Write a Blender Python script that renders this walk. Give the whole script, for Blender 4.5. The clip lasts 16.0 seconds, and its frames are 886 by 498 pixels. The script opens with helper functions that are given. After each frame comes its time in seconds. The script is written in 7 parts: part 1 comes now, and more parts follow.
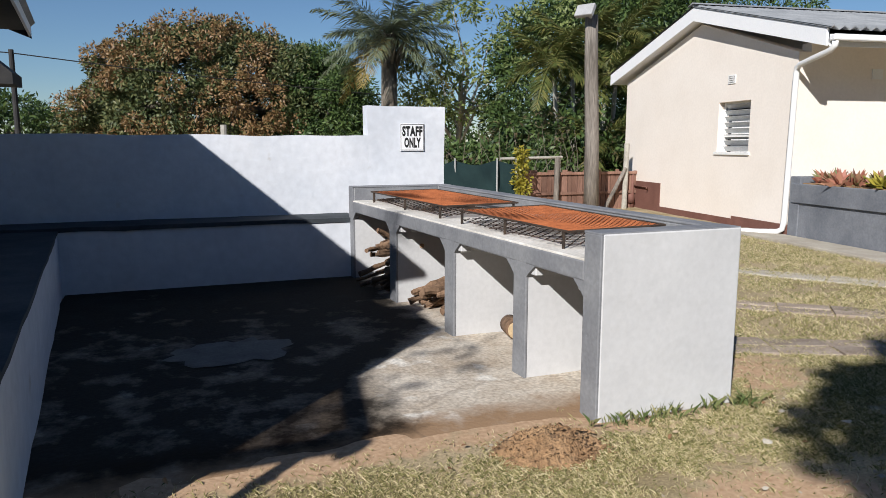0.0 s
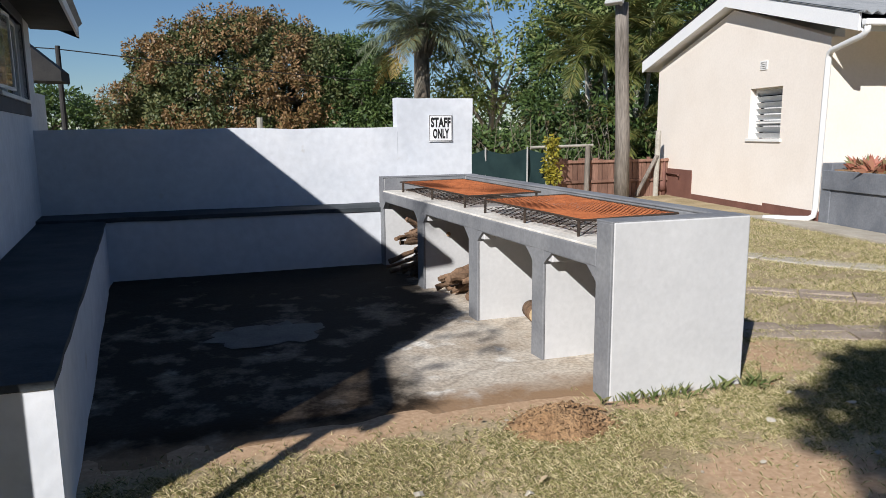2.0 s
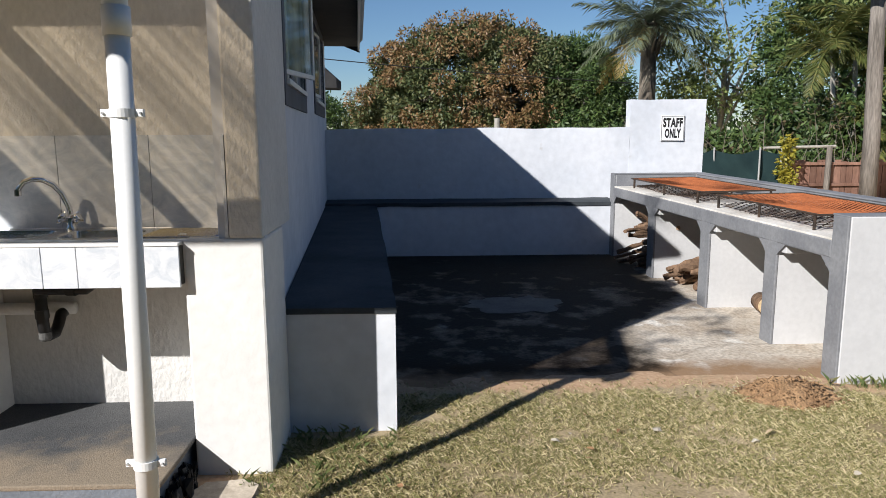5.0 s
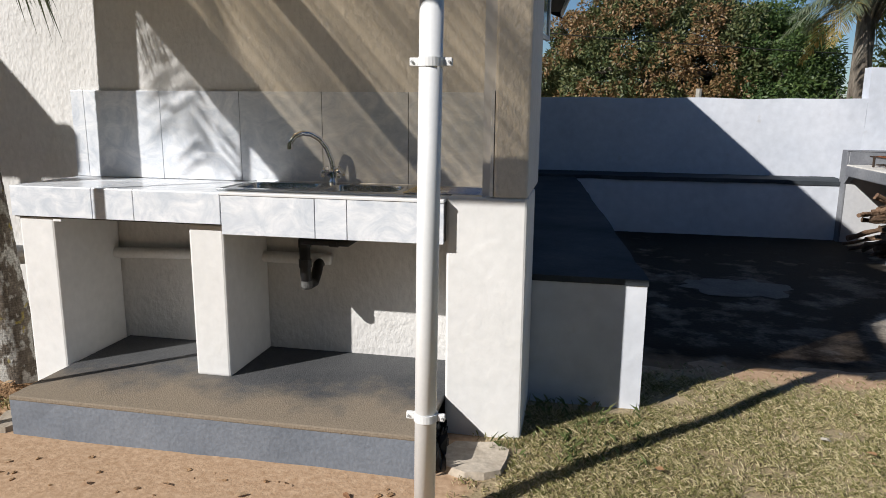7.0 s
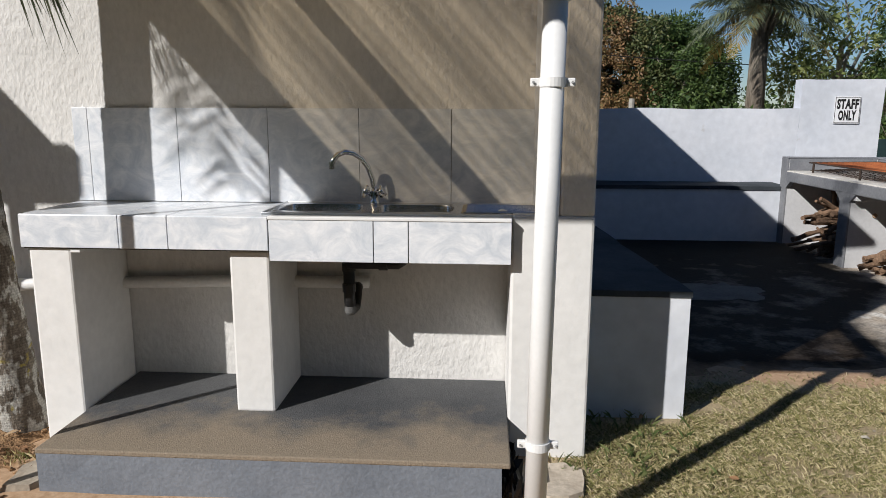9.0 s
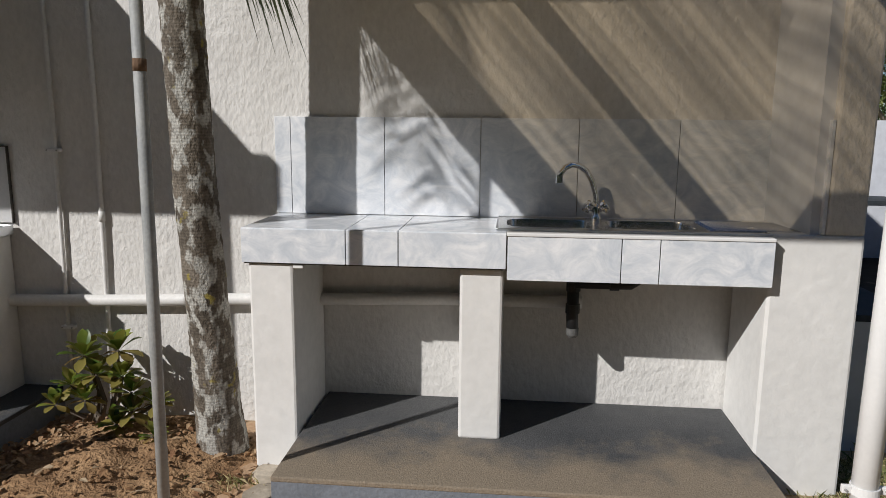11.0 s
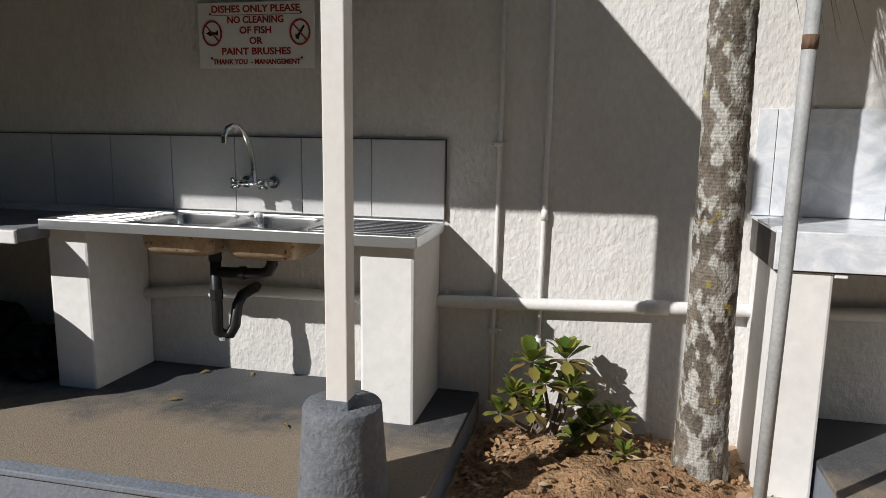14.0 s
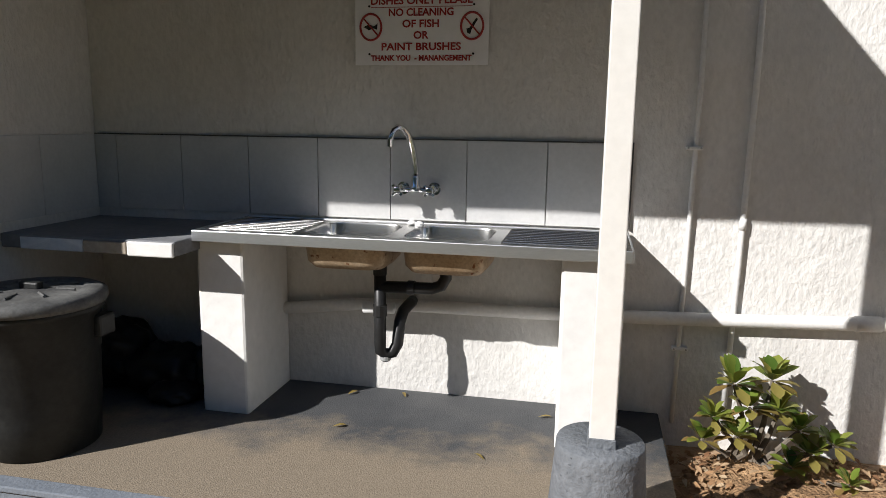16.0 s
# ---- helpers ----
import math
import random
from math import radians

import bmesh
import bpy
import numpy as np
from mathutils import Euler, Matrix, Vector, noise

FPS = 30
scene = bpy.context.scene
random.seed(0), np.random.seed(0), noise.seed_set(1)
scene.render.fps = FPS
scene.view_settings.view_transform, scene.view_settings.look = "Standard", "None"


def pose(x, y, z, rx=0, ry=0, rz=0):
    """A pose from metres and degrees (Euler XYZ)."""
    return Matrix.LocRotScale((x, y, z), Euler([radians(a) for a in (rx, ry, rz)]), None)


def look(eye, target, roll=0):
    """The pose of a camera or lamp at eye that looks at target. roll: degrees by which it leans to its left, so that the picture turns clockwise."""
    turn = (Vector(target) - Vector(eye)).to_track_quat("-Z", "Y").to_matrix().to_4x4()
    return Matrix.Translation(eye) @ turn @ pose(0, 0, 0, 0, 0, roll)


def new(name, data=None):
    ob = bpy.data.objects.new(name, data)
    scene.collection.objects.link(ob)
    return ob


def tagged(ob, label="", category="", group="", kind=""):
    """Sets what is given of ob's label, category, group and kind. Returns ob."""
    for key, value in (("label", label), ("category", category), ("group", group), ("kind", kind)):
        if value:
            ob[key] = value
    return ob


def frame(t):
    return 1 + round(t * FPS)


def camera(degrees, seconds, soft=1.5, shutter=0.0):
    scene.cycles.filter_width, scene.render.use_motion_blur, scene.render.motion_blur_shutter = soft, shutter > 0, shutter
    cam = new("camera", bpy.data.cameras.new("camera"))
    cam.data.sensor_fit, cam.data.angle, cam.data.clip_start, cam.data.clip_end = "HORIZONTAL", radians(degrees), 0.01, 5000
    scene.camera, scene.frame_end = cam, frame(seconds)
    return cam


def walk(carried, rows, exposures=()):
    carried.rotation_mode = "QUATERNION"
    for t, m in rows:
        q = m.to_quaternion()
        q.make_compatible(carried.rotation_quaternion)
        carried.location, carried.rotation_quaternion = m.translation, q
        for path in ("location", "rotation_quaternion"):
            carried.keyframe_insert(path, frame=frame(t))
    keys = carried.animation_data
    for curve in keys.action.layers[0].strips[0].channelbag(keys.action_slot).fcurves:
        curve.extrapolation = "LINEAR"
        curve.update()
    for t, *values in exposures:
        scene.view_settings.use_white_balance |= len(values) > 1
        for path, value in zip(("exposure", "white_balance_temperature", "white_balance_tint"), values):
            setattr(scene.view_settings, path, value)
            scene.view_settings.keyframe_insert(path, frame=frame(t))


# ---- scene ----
cam = camera(64.4, 16.0, 0.8)
PATH = [
    (0, (-0.041, 0.169, 1.511), (0.689, 2.008, 1.218), 0.1),
    (0.5, (-0.037, 0.156, 1.516), (0.731, 1.974, 1.197), -0.2),
    (1, (-0.045, 0.128, 1.519), (0.69, 1.957, 1.178), -0.2),
    (1.5, (-0.038, 0.033, 1.536), (0.645, 1.884, 1.207), -0.3),
    (2, (-0.044, -0.087, 1.547), (0.59, 1.781, 1.221), -0.5),
    (2.5, (-0.094, -0.177, 1.55), (0.551, 1.689, 1.227), -0.6),
    (3, (-0.186, -0.317, 1.559), (0.48, 1.539, 1.228), -0.6),
    (3.5, (-0.237, -0.448, 1.557), (0.346, 1.44, 1.251), -0.5),
    (4, (-0.25, -0.627, 1.553), (0.186, 1.301, 1.248), -0.5),
    (4.5, (-0.343, -0.745, 1.544), (-0.079, 1.215, 1.249), -0.4),
    (5, (-0.463, -0.831, 1.55), (-0.405, 1.142, 1.226), -0.3),
    (5.2, (-0.518, -0.853, 1.547), (-0.542, 1.122, 1.23), -0.3),
    (7.5, (-1.082, -0.716, 1.474), (-1.475, 1.2, 1.054), 0.6),
    (8, (-1.253, -0.713, 1.495), (-1.609, 1.207, 1.065), 0.6),
    (8.2, (-1.314, -0.742, 1.507), (-1.615, 1.195, 1.11), 0.5),
    (10.3, (-2.231, -0.712, 1.522), (-2.258, 1.254, 1.156), 0.7),
    (10.5, (-2.317, -0.681, 1.517), (-2.372, 1.278, 1.12), 0.5),
    (11, (-2.547, -0.622, 1.518), (-2.734, 1.338, 1.17), 0.5),
    (11.5, (-2.803, -0.612, 1.507), (-3.072, 1.342, 1.18), 0.6),
    (12, (-3.09, -0.632, 1.496), (-3.361, 1.321, 1.164), 0.6),
    (12.5, (-3.404, -0.582, 1.494), (-3.733, 1.354, 1.11), 0.7),
    (13, (-3.698, -0.555, 1.498), (-4.149, 1.361, 1.145), 0.7),
    (13.2, (-3.812, -0.568, 1.491), (-4.275, 1.347, 1.148), 0.8),
    (13.5, (-3.978, -0.619, 1.483), (-4.376, 1.314, 1.161), 0.8),
    (14, (-4.294, -0.617, 1.444), (-4.736, 1.304, 1.108), 0.8),
    (14.5, (-4.531, -0.619, 1.434), (-5.042, 1.281, 1.077), 0.8),
    (15, (-4.815, -0.621, 1.444), (-5.311, 1.274, 1.038), 0.8),
    (15.5, (-5.028, -0.634, 1.47), (-5.468, 1.276, 1.072), 0.7),
    (16, (-5.216, -0.55, 1.467), (-5.62, 1.377, 1.116), 0.8),
]
walk(cam, [(t, look(eye, target, roll)) for t, eye, target, roll in PATH], [(t, e, 6320, 9.5) for t, e in ((0, 0.5), (3.0, 0.56), (5.2, 0.66), (7.5, 0.3), (8.2, 0.26), (10.5, -0.02), (11.5, -0.12), (12.5, 0.03), (13.5, 0.08), (14.5, 0.38), (16, 0.62))])

# ---- world, sun, exposure ----
SUN_WAY = Vector((0.51, 0.50, -0.47)).normalized()
world = bpy.data.worlds.new("world")
scene.world = world
world.use_nodes = True
wn, wl = world.node_tree.nodes, world.node_tree.links
sky = wn.new("ShaderNodeTexSky")
sky.sky_type = "NISHITA"
sky.sun_disc = False
sky.sun_elevation = radians(33.4)
sky.sun_rotation = math.atan2(-SUN_WAY.x, -SUN_WAY.y)
sky.air_density = 1.0
sky.dust_density = 0.0
sky.ozone_density = 6.0
wl.new(sky.outputs[0], wn["Background"].inputs[0])
wn["Background"].inputs[1].default_value = 0.053
sun_data = bpy.data.lights.new("sun", "SUN")
sun_data.energy = 4.4
sun_data.angle = radians(0.55)
sun_data.color = (1.0, 0.955, 0.905)
sun = new("sun", sun_data)
sun.matrix_world = Matrix.Translation((-20, -20, 20)) @ SUN_WAY.to_track_quat("-Z", "Y").to_matrix().to_4x4()


# ---- materials ----
def mat(name, c1, c2, scale=2.0, rough=0.8, fine=60.0, bump=0.15, grain=0.12, metal=0.0, spec=0.3, stretch=(1, 1, 1), spots=None, spot_scale=6.0, spot_at=0.62, random_tint=0.0, island=False, dist=0.01):
    """Two-tone surface with broad patches, fine grain, optional spots, and relief."""
    m = bpy.data.materials.new(name)
    m.use_nodes = True
    n, l = m.node_tree.nodes, m.node_tree.links
    b = n["Principled BSDF"]
    b.inputs["Roughness"].default_value = rough
    b.inputs["Metallic"].default_value = metal
    b.inputs["Specular IOR Level"].default_value = spec
    tc = n.new("ShaderNodeTexCoord")
    mp = n.new("ShaderNodeMapping")
    mp.inputs["Scale"].default_value = stretch
    l.new(tc.outputs["Object"], mp.inputs["Vector"])
    big = n.new("ShaderNodeTexNoise")
    big.inputs["Scale"].default_value = scale
    big.inputs["Detail"].default_value = 6
    big.inputs["Roughness"].default_value = 0.62
    l.new(mp.outputs[0], big.inputs["Vector"])
    ramp = n.new("ShaderNodeValToRGB")
    ramp.color_ramp.elements[0].position, ramp.color_ramp.elements[1].position = 0.33, 0.67
    ramp.color_ramp.elements[0].color = (*c1, 1)
    ramp.color_ramp.elements[1].color = (*c2, 1)
    l.new(big.outputs["Fac"], ramp.inputs[0])
    col = ramp.outputs[0]
    fn = n.new("ShaderNodeTexNoise")
    fn.inputs["Scale"].default_value = fine
    fn.inputs["Detail"].default_value = 4
    l.new(mp.outputs[0], fn.inputs["Vector"])
    if spots:
        sp = n.new("ShaderNodeTexNoise")
        sp.inputs["Scale"].default_value = spot_scale
        sp.inputs["Detail"].default_value = 5
        l.new(mp.outputs[0], sp.inputs["Vector"])
        sr = n.new("ShaderNodeMapRange")
        sr.inputs["From Min"].default_value, sr.inputs["From Max"].default_value = spot_at, spot_at + 0.07
        l.new(sp.outputs["Fac"], sr.inputs[0])
        mx = n.new("ShaderNodeMix")
        mx.data_type = "RGBA"
        l.new(sr.outputs[0], mx.inputs[0])
        l.new(col, mx.inputs[6])
        mx.inputs[7].default_value = (*spots, 1)
        col = mx.outputs[2]
    gr = n.new("ShaderNodeMapRange")
    gr.inputs["From Min"].default_value, gr.inputs["From Max"].default_value = 0.3, 0.7
    gr.inputs["To Min"].default_value, gr.inputs["To Max"].default_value = 1 - grain, 1 + grain
    l.new(fn.outputs["Fac"], gr.inputs[0])
    value = gr.outputs[0]
    if random_tint:
        src = n.new("ShaderNodeNewGeometry").outputs["Random Per Island"] if island else n.new("ShaderNodeObjectInfo").outputs["Random"]
        rr = n.new("ShaderNodeMapRange")
        rr.inputs["To Min"].default_value, rr.inputs["To Max"].default_value = 1 - random_tint, 1 + random_tint
        l.new(src, rr.inputs[0])
        mu = n.new("ShaderNodeMath")
        mu.operation = "MULTIPLY"
        l.new(value, mu.inputs[0])
        l.new(rr.outputs[0], mu.inputs[1])
        value = mu.outputs[0]
    hs = n.new("ShaderNodeHueSaturation")
    l.new(col, hs.inputs["Color"])
    l.new(value, hs.inputs["Value"])
    l.new(hs.outputs[0], b.inputs["Base Color"])
    if bump:
        bp = n.new("ShaderNodeBump")
        bp.inputs["Strength"].default_value = bump
        bp.inputs["Distance"].default_value = dist
        l.new(fn.outputs["Fac"], bp.inputs["Height"])
        l.new(bp.outputs[0], b.inputs["Normal"])
    return m


def leaf_mat(name, colors, translucent=0.3, rough=0.5):
    """Leaves whose tint differs from leaf to leaf along a short ramp."""
    m = bpy.data.materials.new(name)
    m.use_nodes = True
    n, l = m.node_tree.nodes, m.node_tree.links
    b = n["Principled BSDF"]
    b.inputs["Roughness"].default_value = rough
    b.inputs["Specular IOR Level"].default_value = 0.35
    g = n.new("ShaderNodeNewGeometry")
    ramp = n.new("ShaderNodeValToRGB")
    e = ramp.color_ramp.elements
    while len(e) < len(colors):
        e.new(0.5)
    for i, c in enumerate(colors):
        e[i].position = i / (len(colors) - 1)
        e[i].color = (*c, 1)
    l.new(g.outputs["Random Per Island"], ramp.inputs[0])
    l.new(ramp.outputs[0], b.inputs["Base Color"])
    t = n.new("ShaderNodeBsdfTranslucent")
    l.new(ramp.outputs[0], t.inputs[0])
    mix = n.new("ShaderNodeMixShader")
    mix.inputs[0].default_value = translucent
    l.new(b.outputs[0], mix.inputs[1])
    l.new(t.outputs[0], mix.inputs[2])
    l.new(mix.outputs[0], n["Material Output"].inputs[0])
    return m


def rough_plaster(name, c1, c2, strength=0.5, courses=True):
    """Bagged cement render: trowel streaks, pits, and the block courses ghosting through."""
    m = mat(name, c1, c2, scale=1.6, rough=0.85, fine=48, bump=strength, grain=0.06, stretch=(1.05, 1.05, 0.62), dist=0.012)
    n, l = m.node_tree.nodes, m.node_tree.links
    bp = [x for x in n if x.type == "BUMP"][0]
    fn = bp.inputs["Height"].links[0].from_socket
    tc = [x for x in n if x.type == "TEX_COORD"][0]
    lump = n.new("ShaderNodeTexNoise")
    lump.inputs["Scale"].default_value = 21
    lump.inputs["Detail"].default_value = 6
    lump.inputs["Distortion"].default_value = 0.5
    l.new(tc.outputs["Object"], lump.inputs["Vector"])
    add = n.new("ShaderNodeMath")
    add.operation = "MULTIPLY_ADD"
    l.new(lump.outputs["Fac"], add.inputs[0])
    # smooth-trowelled stretches between the coarse ones
    broad = n.new("ShaderNodeTexNoise")
    broad.inputs["Scale"].default_value = 2.3
    broad.inputs["Detail"].default_value = 4
    l.new(tc.outputs["Object"], broad.inputs["Vector"])
    coarse = n.new("ShaderNodeMapRange")
    coarse.inputs["From Min"].default_value, coarse.inputs["From Max"].default_value = 0.38, 0.66
    coarse.inputs["To Min"].default_value, coarse.inputs["To Max"].default_value = 0.15, 1.3
    l.new(broad.outputs["Fac"], coarse.inputs[0])
    l.new(coarse.outputs[0], add.inputs[1])
    l.new(fn, add.inputs[2])
    out = add.outputs[0]
    if courses:
        sep = n.new("ShaderNodeSeparateXYZ")
        l.new(tc.outputs["Object"], sep.inputs[0])
        com = n.new("ShaderNodeCombineXYZ")
        l.new(sep.outputs[0], com.inputs[0])
        l.new(sep.outputs[2], com.inputs[1])
        br = n.new("ShaderNodeTexBrick")
        br.inputs["Scale"].default_value = 1.0
        br.inputs["Brick Width"].default_value = 0.4
        br.inputs["Row Height"].default_value = 0.2
        br.inputs["Mortar Size"].default_value = 0.012
        br.inputs["Mortar Smooth"].default_value = 1.0
        l.new(com.outputs[0], br.inputs["Vector"])
        sub = n.new("ShaderNodeMath")
        sub.operation = "MULTIPLY_ADD"
        l.new(br.outputs["Fac"], sub.inputs[0])
        sub.inputs[1].default_value = -0.05
        l.new(out, sub.inputs[2])
        out = sub.outputs[0]
    l.new(out, bp.inputs["Height"])
    return m


M = {}
M["plaster"] = rough_plaster("cream_plaster", (0.61, 0.595, 0.57), (0.71, 0.695, 0.67), 0.55)
M["pier"] = mat("smooth_white_plaster", (0.70, 0.692, 0.67), (0.77, 0.758, 0.735), 2.5, 0.8, 22, 0.25, 0.04, spots=(0.55, 0.5, 0.46), spot_scale=9, spot_at=0.74)
M["wall_white"] = mat("whitewashed_wall", (0.57, 0.595, 0.64), (0.67, 0.685, 0.72), 1.4, 0.85, 11, 0.4, 0.06, spots=(0.52, 0.51, 0.50), spot_scale=3.5, spot_at=0.70)
M["braai_white"] = mat("braai_white", (0.52, 0.52, 0.525), (0.585, 0.585, 0.59), 1.8, 0.85, 30, 0.12, 0.04, spots=(0.5, 0.48, 0.46), spot_scale=14, spot_at=0.76)
M["grey_paint"] = mat("grey_paint", (0.16, 0.165, 0.18), (0.235, 0.24, 0.25), 3.0, 0.7, 40, 0.2, 0.1, spots=(0.30, 0.30, 0.30), spot_scale=22, spot_at=0.73)
M["bench_top"] = mat("bench_grey_paint", (0.035, 0.042, 0.048), (0.075, 0.082, 0.09), 1.8, 0.8, 50, 0.15, 0.1, spec=0.15)
# grey set darker than the paint itself, to deepen shade under the counters
M["slab"] = mat("painted_slab", (0.062, 0.065, 0.07), (0.105, 0.106, 0.108), 1.5, 0.8, 170, 0.6, 0.26, dist=0.005, spec=0.12)
M["slab_edge"] = mat("slab_edge_paint", (0.15, 0.17, 0.20), (0.20, 0.22, 0.25), 3.0, 0.75, 60, 0.4, 0.1, dist=0.008)
M["yard"] = mat("shaded_worn_concrete", (0.38, 0.315, 0.245), (0.56, 0.51, 0.44), 2.6, 0.85, 40, 0.5, 0.26, spots=(0.62, 0.585, 0.53), spot_scale=4.0, spot_at=0.60, spec=0.08)
M["marble"] = mat("marble_tile", (0.58, 0.62, 0.675), (0.84, 0.85, 0.87), 6.5, 0.22, 30, 0.02, 0.03, spec=0.5, stretch=(1.0, 1.0, 1.4), random_tint=0.03)
for x in M["marble"].node_tree.nodes:
    if x.type == "TEX_NOISE":
        x.inputs["Distortion"].default_value = 1.6
        x.inputs["Detail"].default_value = 10
M["matt_tile"] = mat("cement_look_tile", (0.50, 0.505, 0.51), (0.61, 0.605, 0.595), 2.0, 0.4, 60, 0.03, 0.04, spec=0.4, random_tint=0.03)
M["grout"] = mat("dark_grout", (0.07, 0.065, 0.06), (0.11, 0.10, 0.09), 8, 0.9)
M["steel"] = mat("stainless_steel", (0.55, 0.55, 0.54), (0.63, 0.62, 0.61), 6, 0.24, 220, 0.05, 0.05, metal=1.0, stretch=(0.15, 1, 1), dist=0.002)
M["steel_lip"] = mat("rolled_steel_edge", (0.60, 0.62, 0.64), (0.68, 0.69, 0.71), 6, 0.38, 220, 0.03, 0.04, metal=1.0, stretch=(0.15, 1, 1), dist=0.002)
M["steel_dirty"] = mat("tarnished_sink_underside", (0.30, 0.21, 0.125), (0.45, 0.35, 0.24), 5, 0.5, 80, 0.1, 0.15, metal=0.4, spots=(0.16, 0.06, 0.02), spot_scale=26, spot_at=0.62)
M["chrome"] = mat("chrome", (0.72, 0.72, 0.73), (0.78, 0.78, 0.78), 5, 0.1, 100, 0.0, 0.02, metal=1.0)
M["pvc_black"] = mat("black_pvc", (0.012, 0.012, 0.013), (0.022, 0.022, 0.022), 5, 0.42, 60, 0.05, 0.1)
M["pvc_white"] = mat("white_pvc", (0.74, 0.74, 0.73), (0.80, 0.80, 0.79), 4, 0.4, 80, 0.02, 0.02, spots=(0.52, 0.49, 0.44), spot_scale=20, spot_at=0.76)
M["pipe_paint"] = mat("painted_pipe", (0.68, 0.67, 0.65), (0.76, 0.75, 0.73), 5, 0.5, 60, 0.1, 0.05)
M["galv"] = mat("galvanised_pole", (0.29, 0.30, 0.30), (0.40, 0.40, 0.39), 7, 0.55, 90, 0.15, 0.1, metal=0.0, spots=(0.25, 0.10, 0.04), spot_scale=7, spot_at=0.74)
M["rust"] = mat("rusted_mesh", (0.21, 0.062, 0.022), (0.36, 0.115, 0.042), 9, 0.85, 90, 0.3, 0.25)
M["soot"] = mat("sooty_iron", (0.02, 0.017, 0.015), (0.07, 0.045, 0.03), 9, 0.8, 60, 0.2, 0.2)
M["ash"] = mat("ashy_concrete", (0.54, 0.51, 0.455), (0.72, 0.69, 0.635), 4, 0.9, 50, 0.3, 0.15, spots=(0.16, 0.15, 0.135), spot_scale=5, spot_at=0.73)
M["fascia"] = mat("white_fascia", (0.76, 0.77, 0.78), (0.80, 0.80, 0.80), 2, 0.55, 40, 0.03, 0.03)
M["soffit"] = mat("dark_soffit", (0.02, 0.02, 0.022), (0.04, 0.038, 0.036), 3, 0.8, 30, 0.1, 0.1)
M["roof_sheet"] = mat("fibre_cement_roof", (0.20, 0.21, 0.22), (0.30, 0.31, 0.32), 2, 0.8, 40, 0.15, 0.1)
M["house_cream"] = mat("cream_house_paint", (0.76, 0.69, 0.615), (0.80, 0.735, 0.665), 1.2, 0.8, 25, 0.08, 0.03)
M["plinth"] = mat("brown_plinth", (0.14, 0.065, 0.05), (0.19, 0.09, 0.07), 2, 0.75, 40, 0.1, 0.1)
M["planter"] = mat("planter_grey", (0.13, 0.14, 0.16), (0.20, 0.21, 0.23), 2.5, 0.75, 35, 0.2, 0.1, spots=(0.34, 0.34, 0.34), spot_scale=5, spot_at=0.72)
M["frame_grey"] = mat("grey_window_surround", (0.055, 0.06, 0.075), (0.085, 0.09, 0.11), 3, 0.6, 40, 0.1, 0.06)
M["frame_white"] = mat("white_window_frame", (0.72, 0.72, 0.70), (0.78, 0.78, 0.76), 3, 0.5, 40, 0.03, 0.03)
M["curtain"] = mat("white_curtain", (0.60, 0.60, 0.60), (0.72, 0.72, 0.72), 4, 0.9, 50, 0.1, 0.08)
M["wood_post"] = mat("weathered_pole_wood", (0.11, 0.095, 0.08), (0.26, 0.23, 0.20), 5, 0.9, 40, 0.6, 0.25, stretch=(1, 1, 0.12), dist=0.02)
M["fence"] = mat("brown_fence_board", (0.16, 0.085, 0.06), (0.27, 0.155, 0.115), 3, 0.85, 40, 0.3, 0.18, stretch=(1, 1, 0.2), random_tint=0.25)
M["net"] = mat("green_shade_cloth", (0.008, 0.024, 0.027), (0.018, 0.042, 0.044), 2, 0.85, 120, 0.1, 0.12)
M["trunk"] = mat("tree_trunk", (0.10, 0.08, 0.06), (0.24, 0.21, 0.17), 3, 0.95, 20, 0.6, 0.25, stretch=(1, 1, 0.3), dist=0.03)
M["pale_trunk"] = mat("pale_trunk", (0.28, 0.26, 0.22), (0.42, 0.40, 0.35), 3, 0.9, 20, 0.3, 0.15)
M["log"] = mat("firewood", (0.10, 0.062, 0.04), (0.30, 0.19, 0.12), 6, 0.95, 40, 0.6, 0.25, stretch=(1, 1, 0.4), random_tint=0.25, dist=0.02)
M["log_end"] = mat("cut_log_end", (0.42, 0.30, 0.17), (0.55, 0.42, 0.26), 9, 0.9, 60, 0.2, 0.12)
M["soil"] = mat("red_soil", (0.225, 0.13, 0.066), (0.41, 0.262, 0.142), 5, 0.97, 60, 0.8, 0.25, dist=0.03)
M["paver"] = mat("paver", (0.24, 0.185, 0.14), (0.36, 0.30, 0.245), 5, 0.9, 60, 0.3, 0.12, random_tint=0.2)
M["paver_pale"] = mat("pale_paver", (0.36, 0.32, 0.26), (0.46, 0.42, 0.35), 3, 0.9, 60, 0.3, 0.1, random_tint=0.08)
M["stone"] = mat("broken_concrete", (0.32, 0.27, 0.21), (0.48, 0.42, 0.34), 6, 0.95, 40, 0.4, 0.15, random_tint=0.15)
M["footing"] = mat("painted_footing", (0.115, 0.125, 0.137), (0.17, 0.18, 0.195), 6, 0.75, 45, 0.9, 0.12, dist=0.01, spots=(0.07, 0.075, 0.085), spot_scale=42, spot_at=0.66)
M["post"] = mat("cream_post_paint", (0.70, 0.67, 0.62), (0.75, 0.73, 0.69), 3, 0.55, 40, 0.05, 0.03)
M["sign"] = mat("white_sign_board", (0.78, 0.78, 0.79), (0.82, 0.82, 0.83), 3, 0.45, 40, 0.0, 0.02)
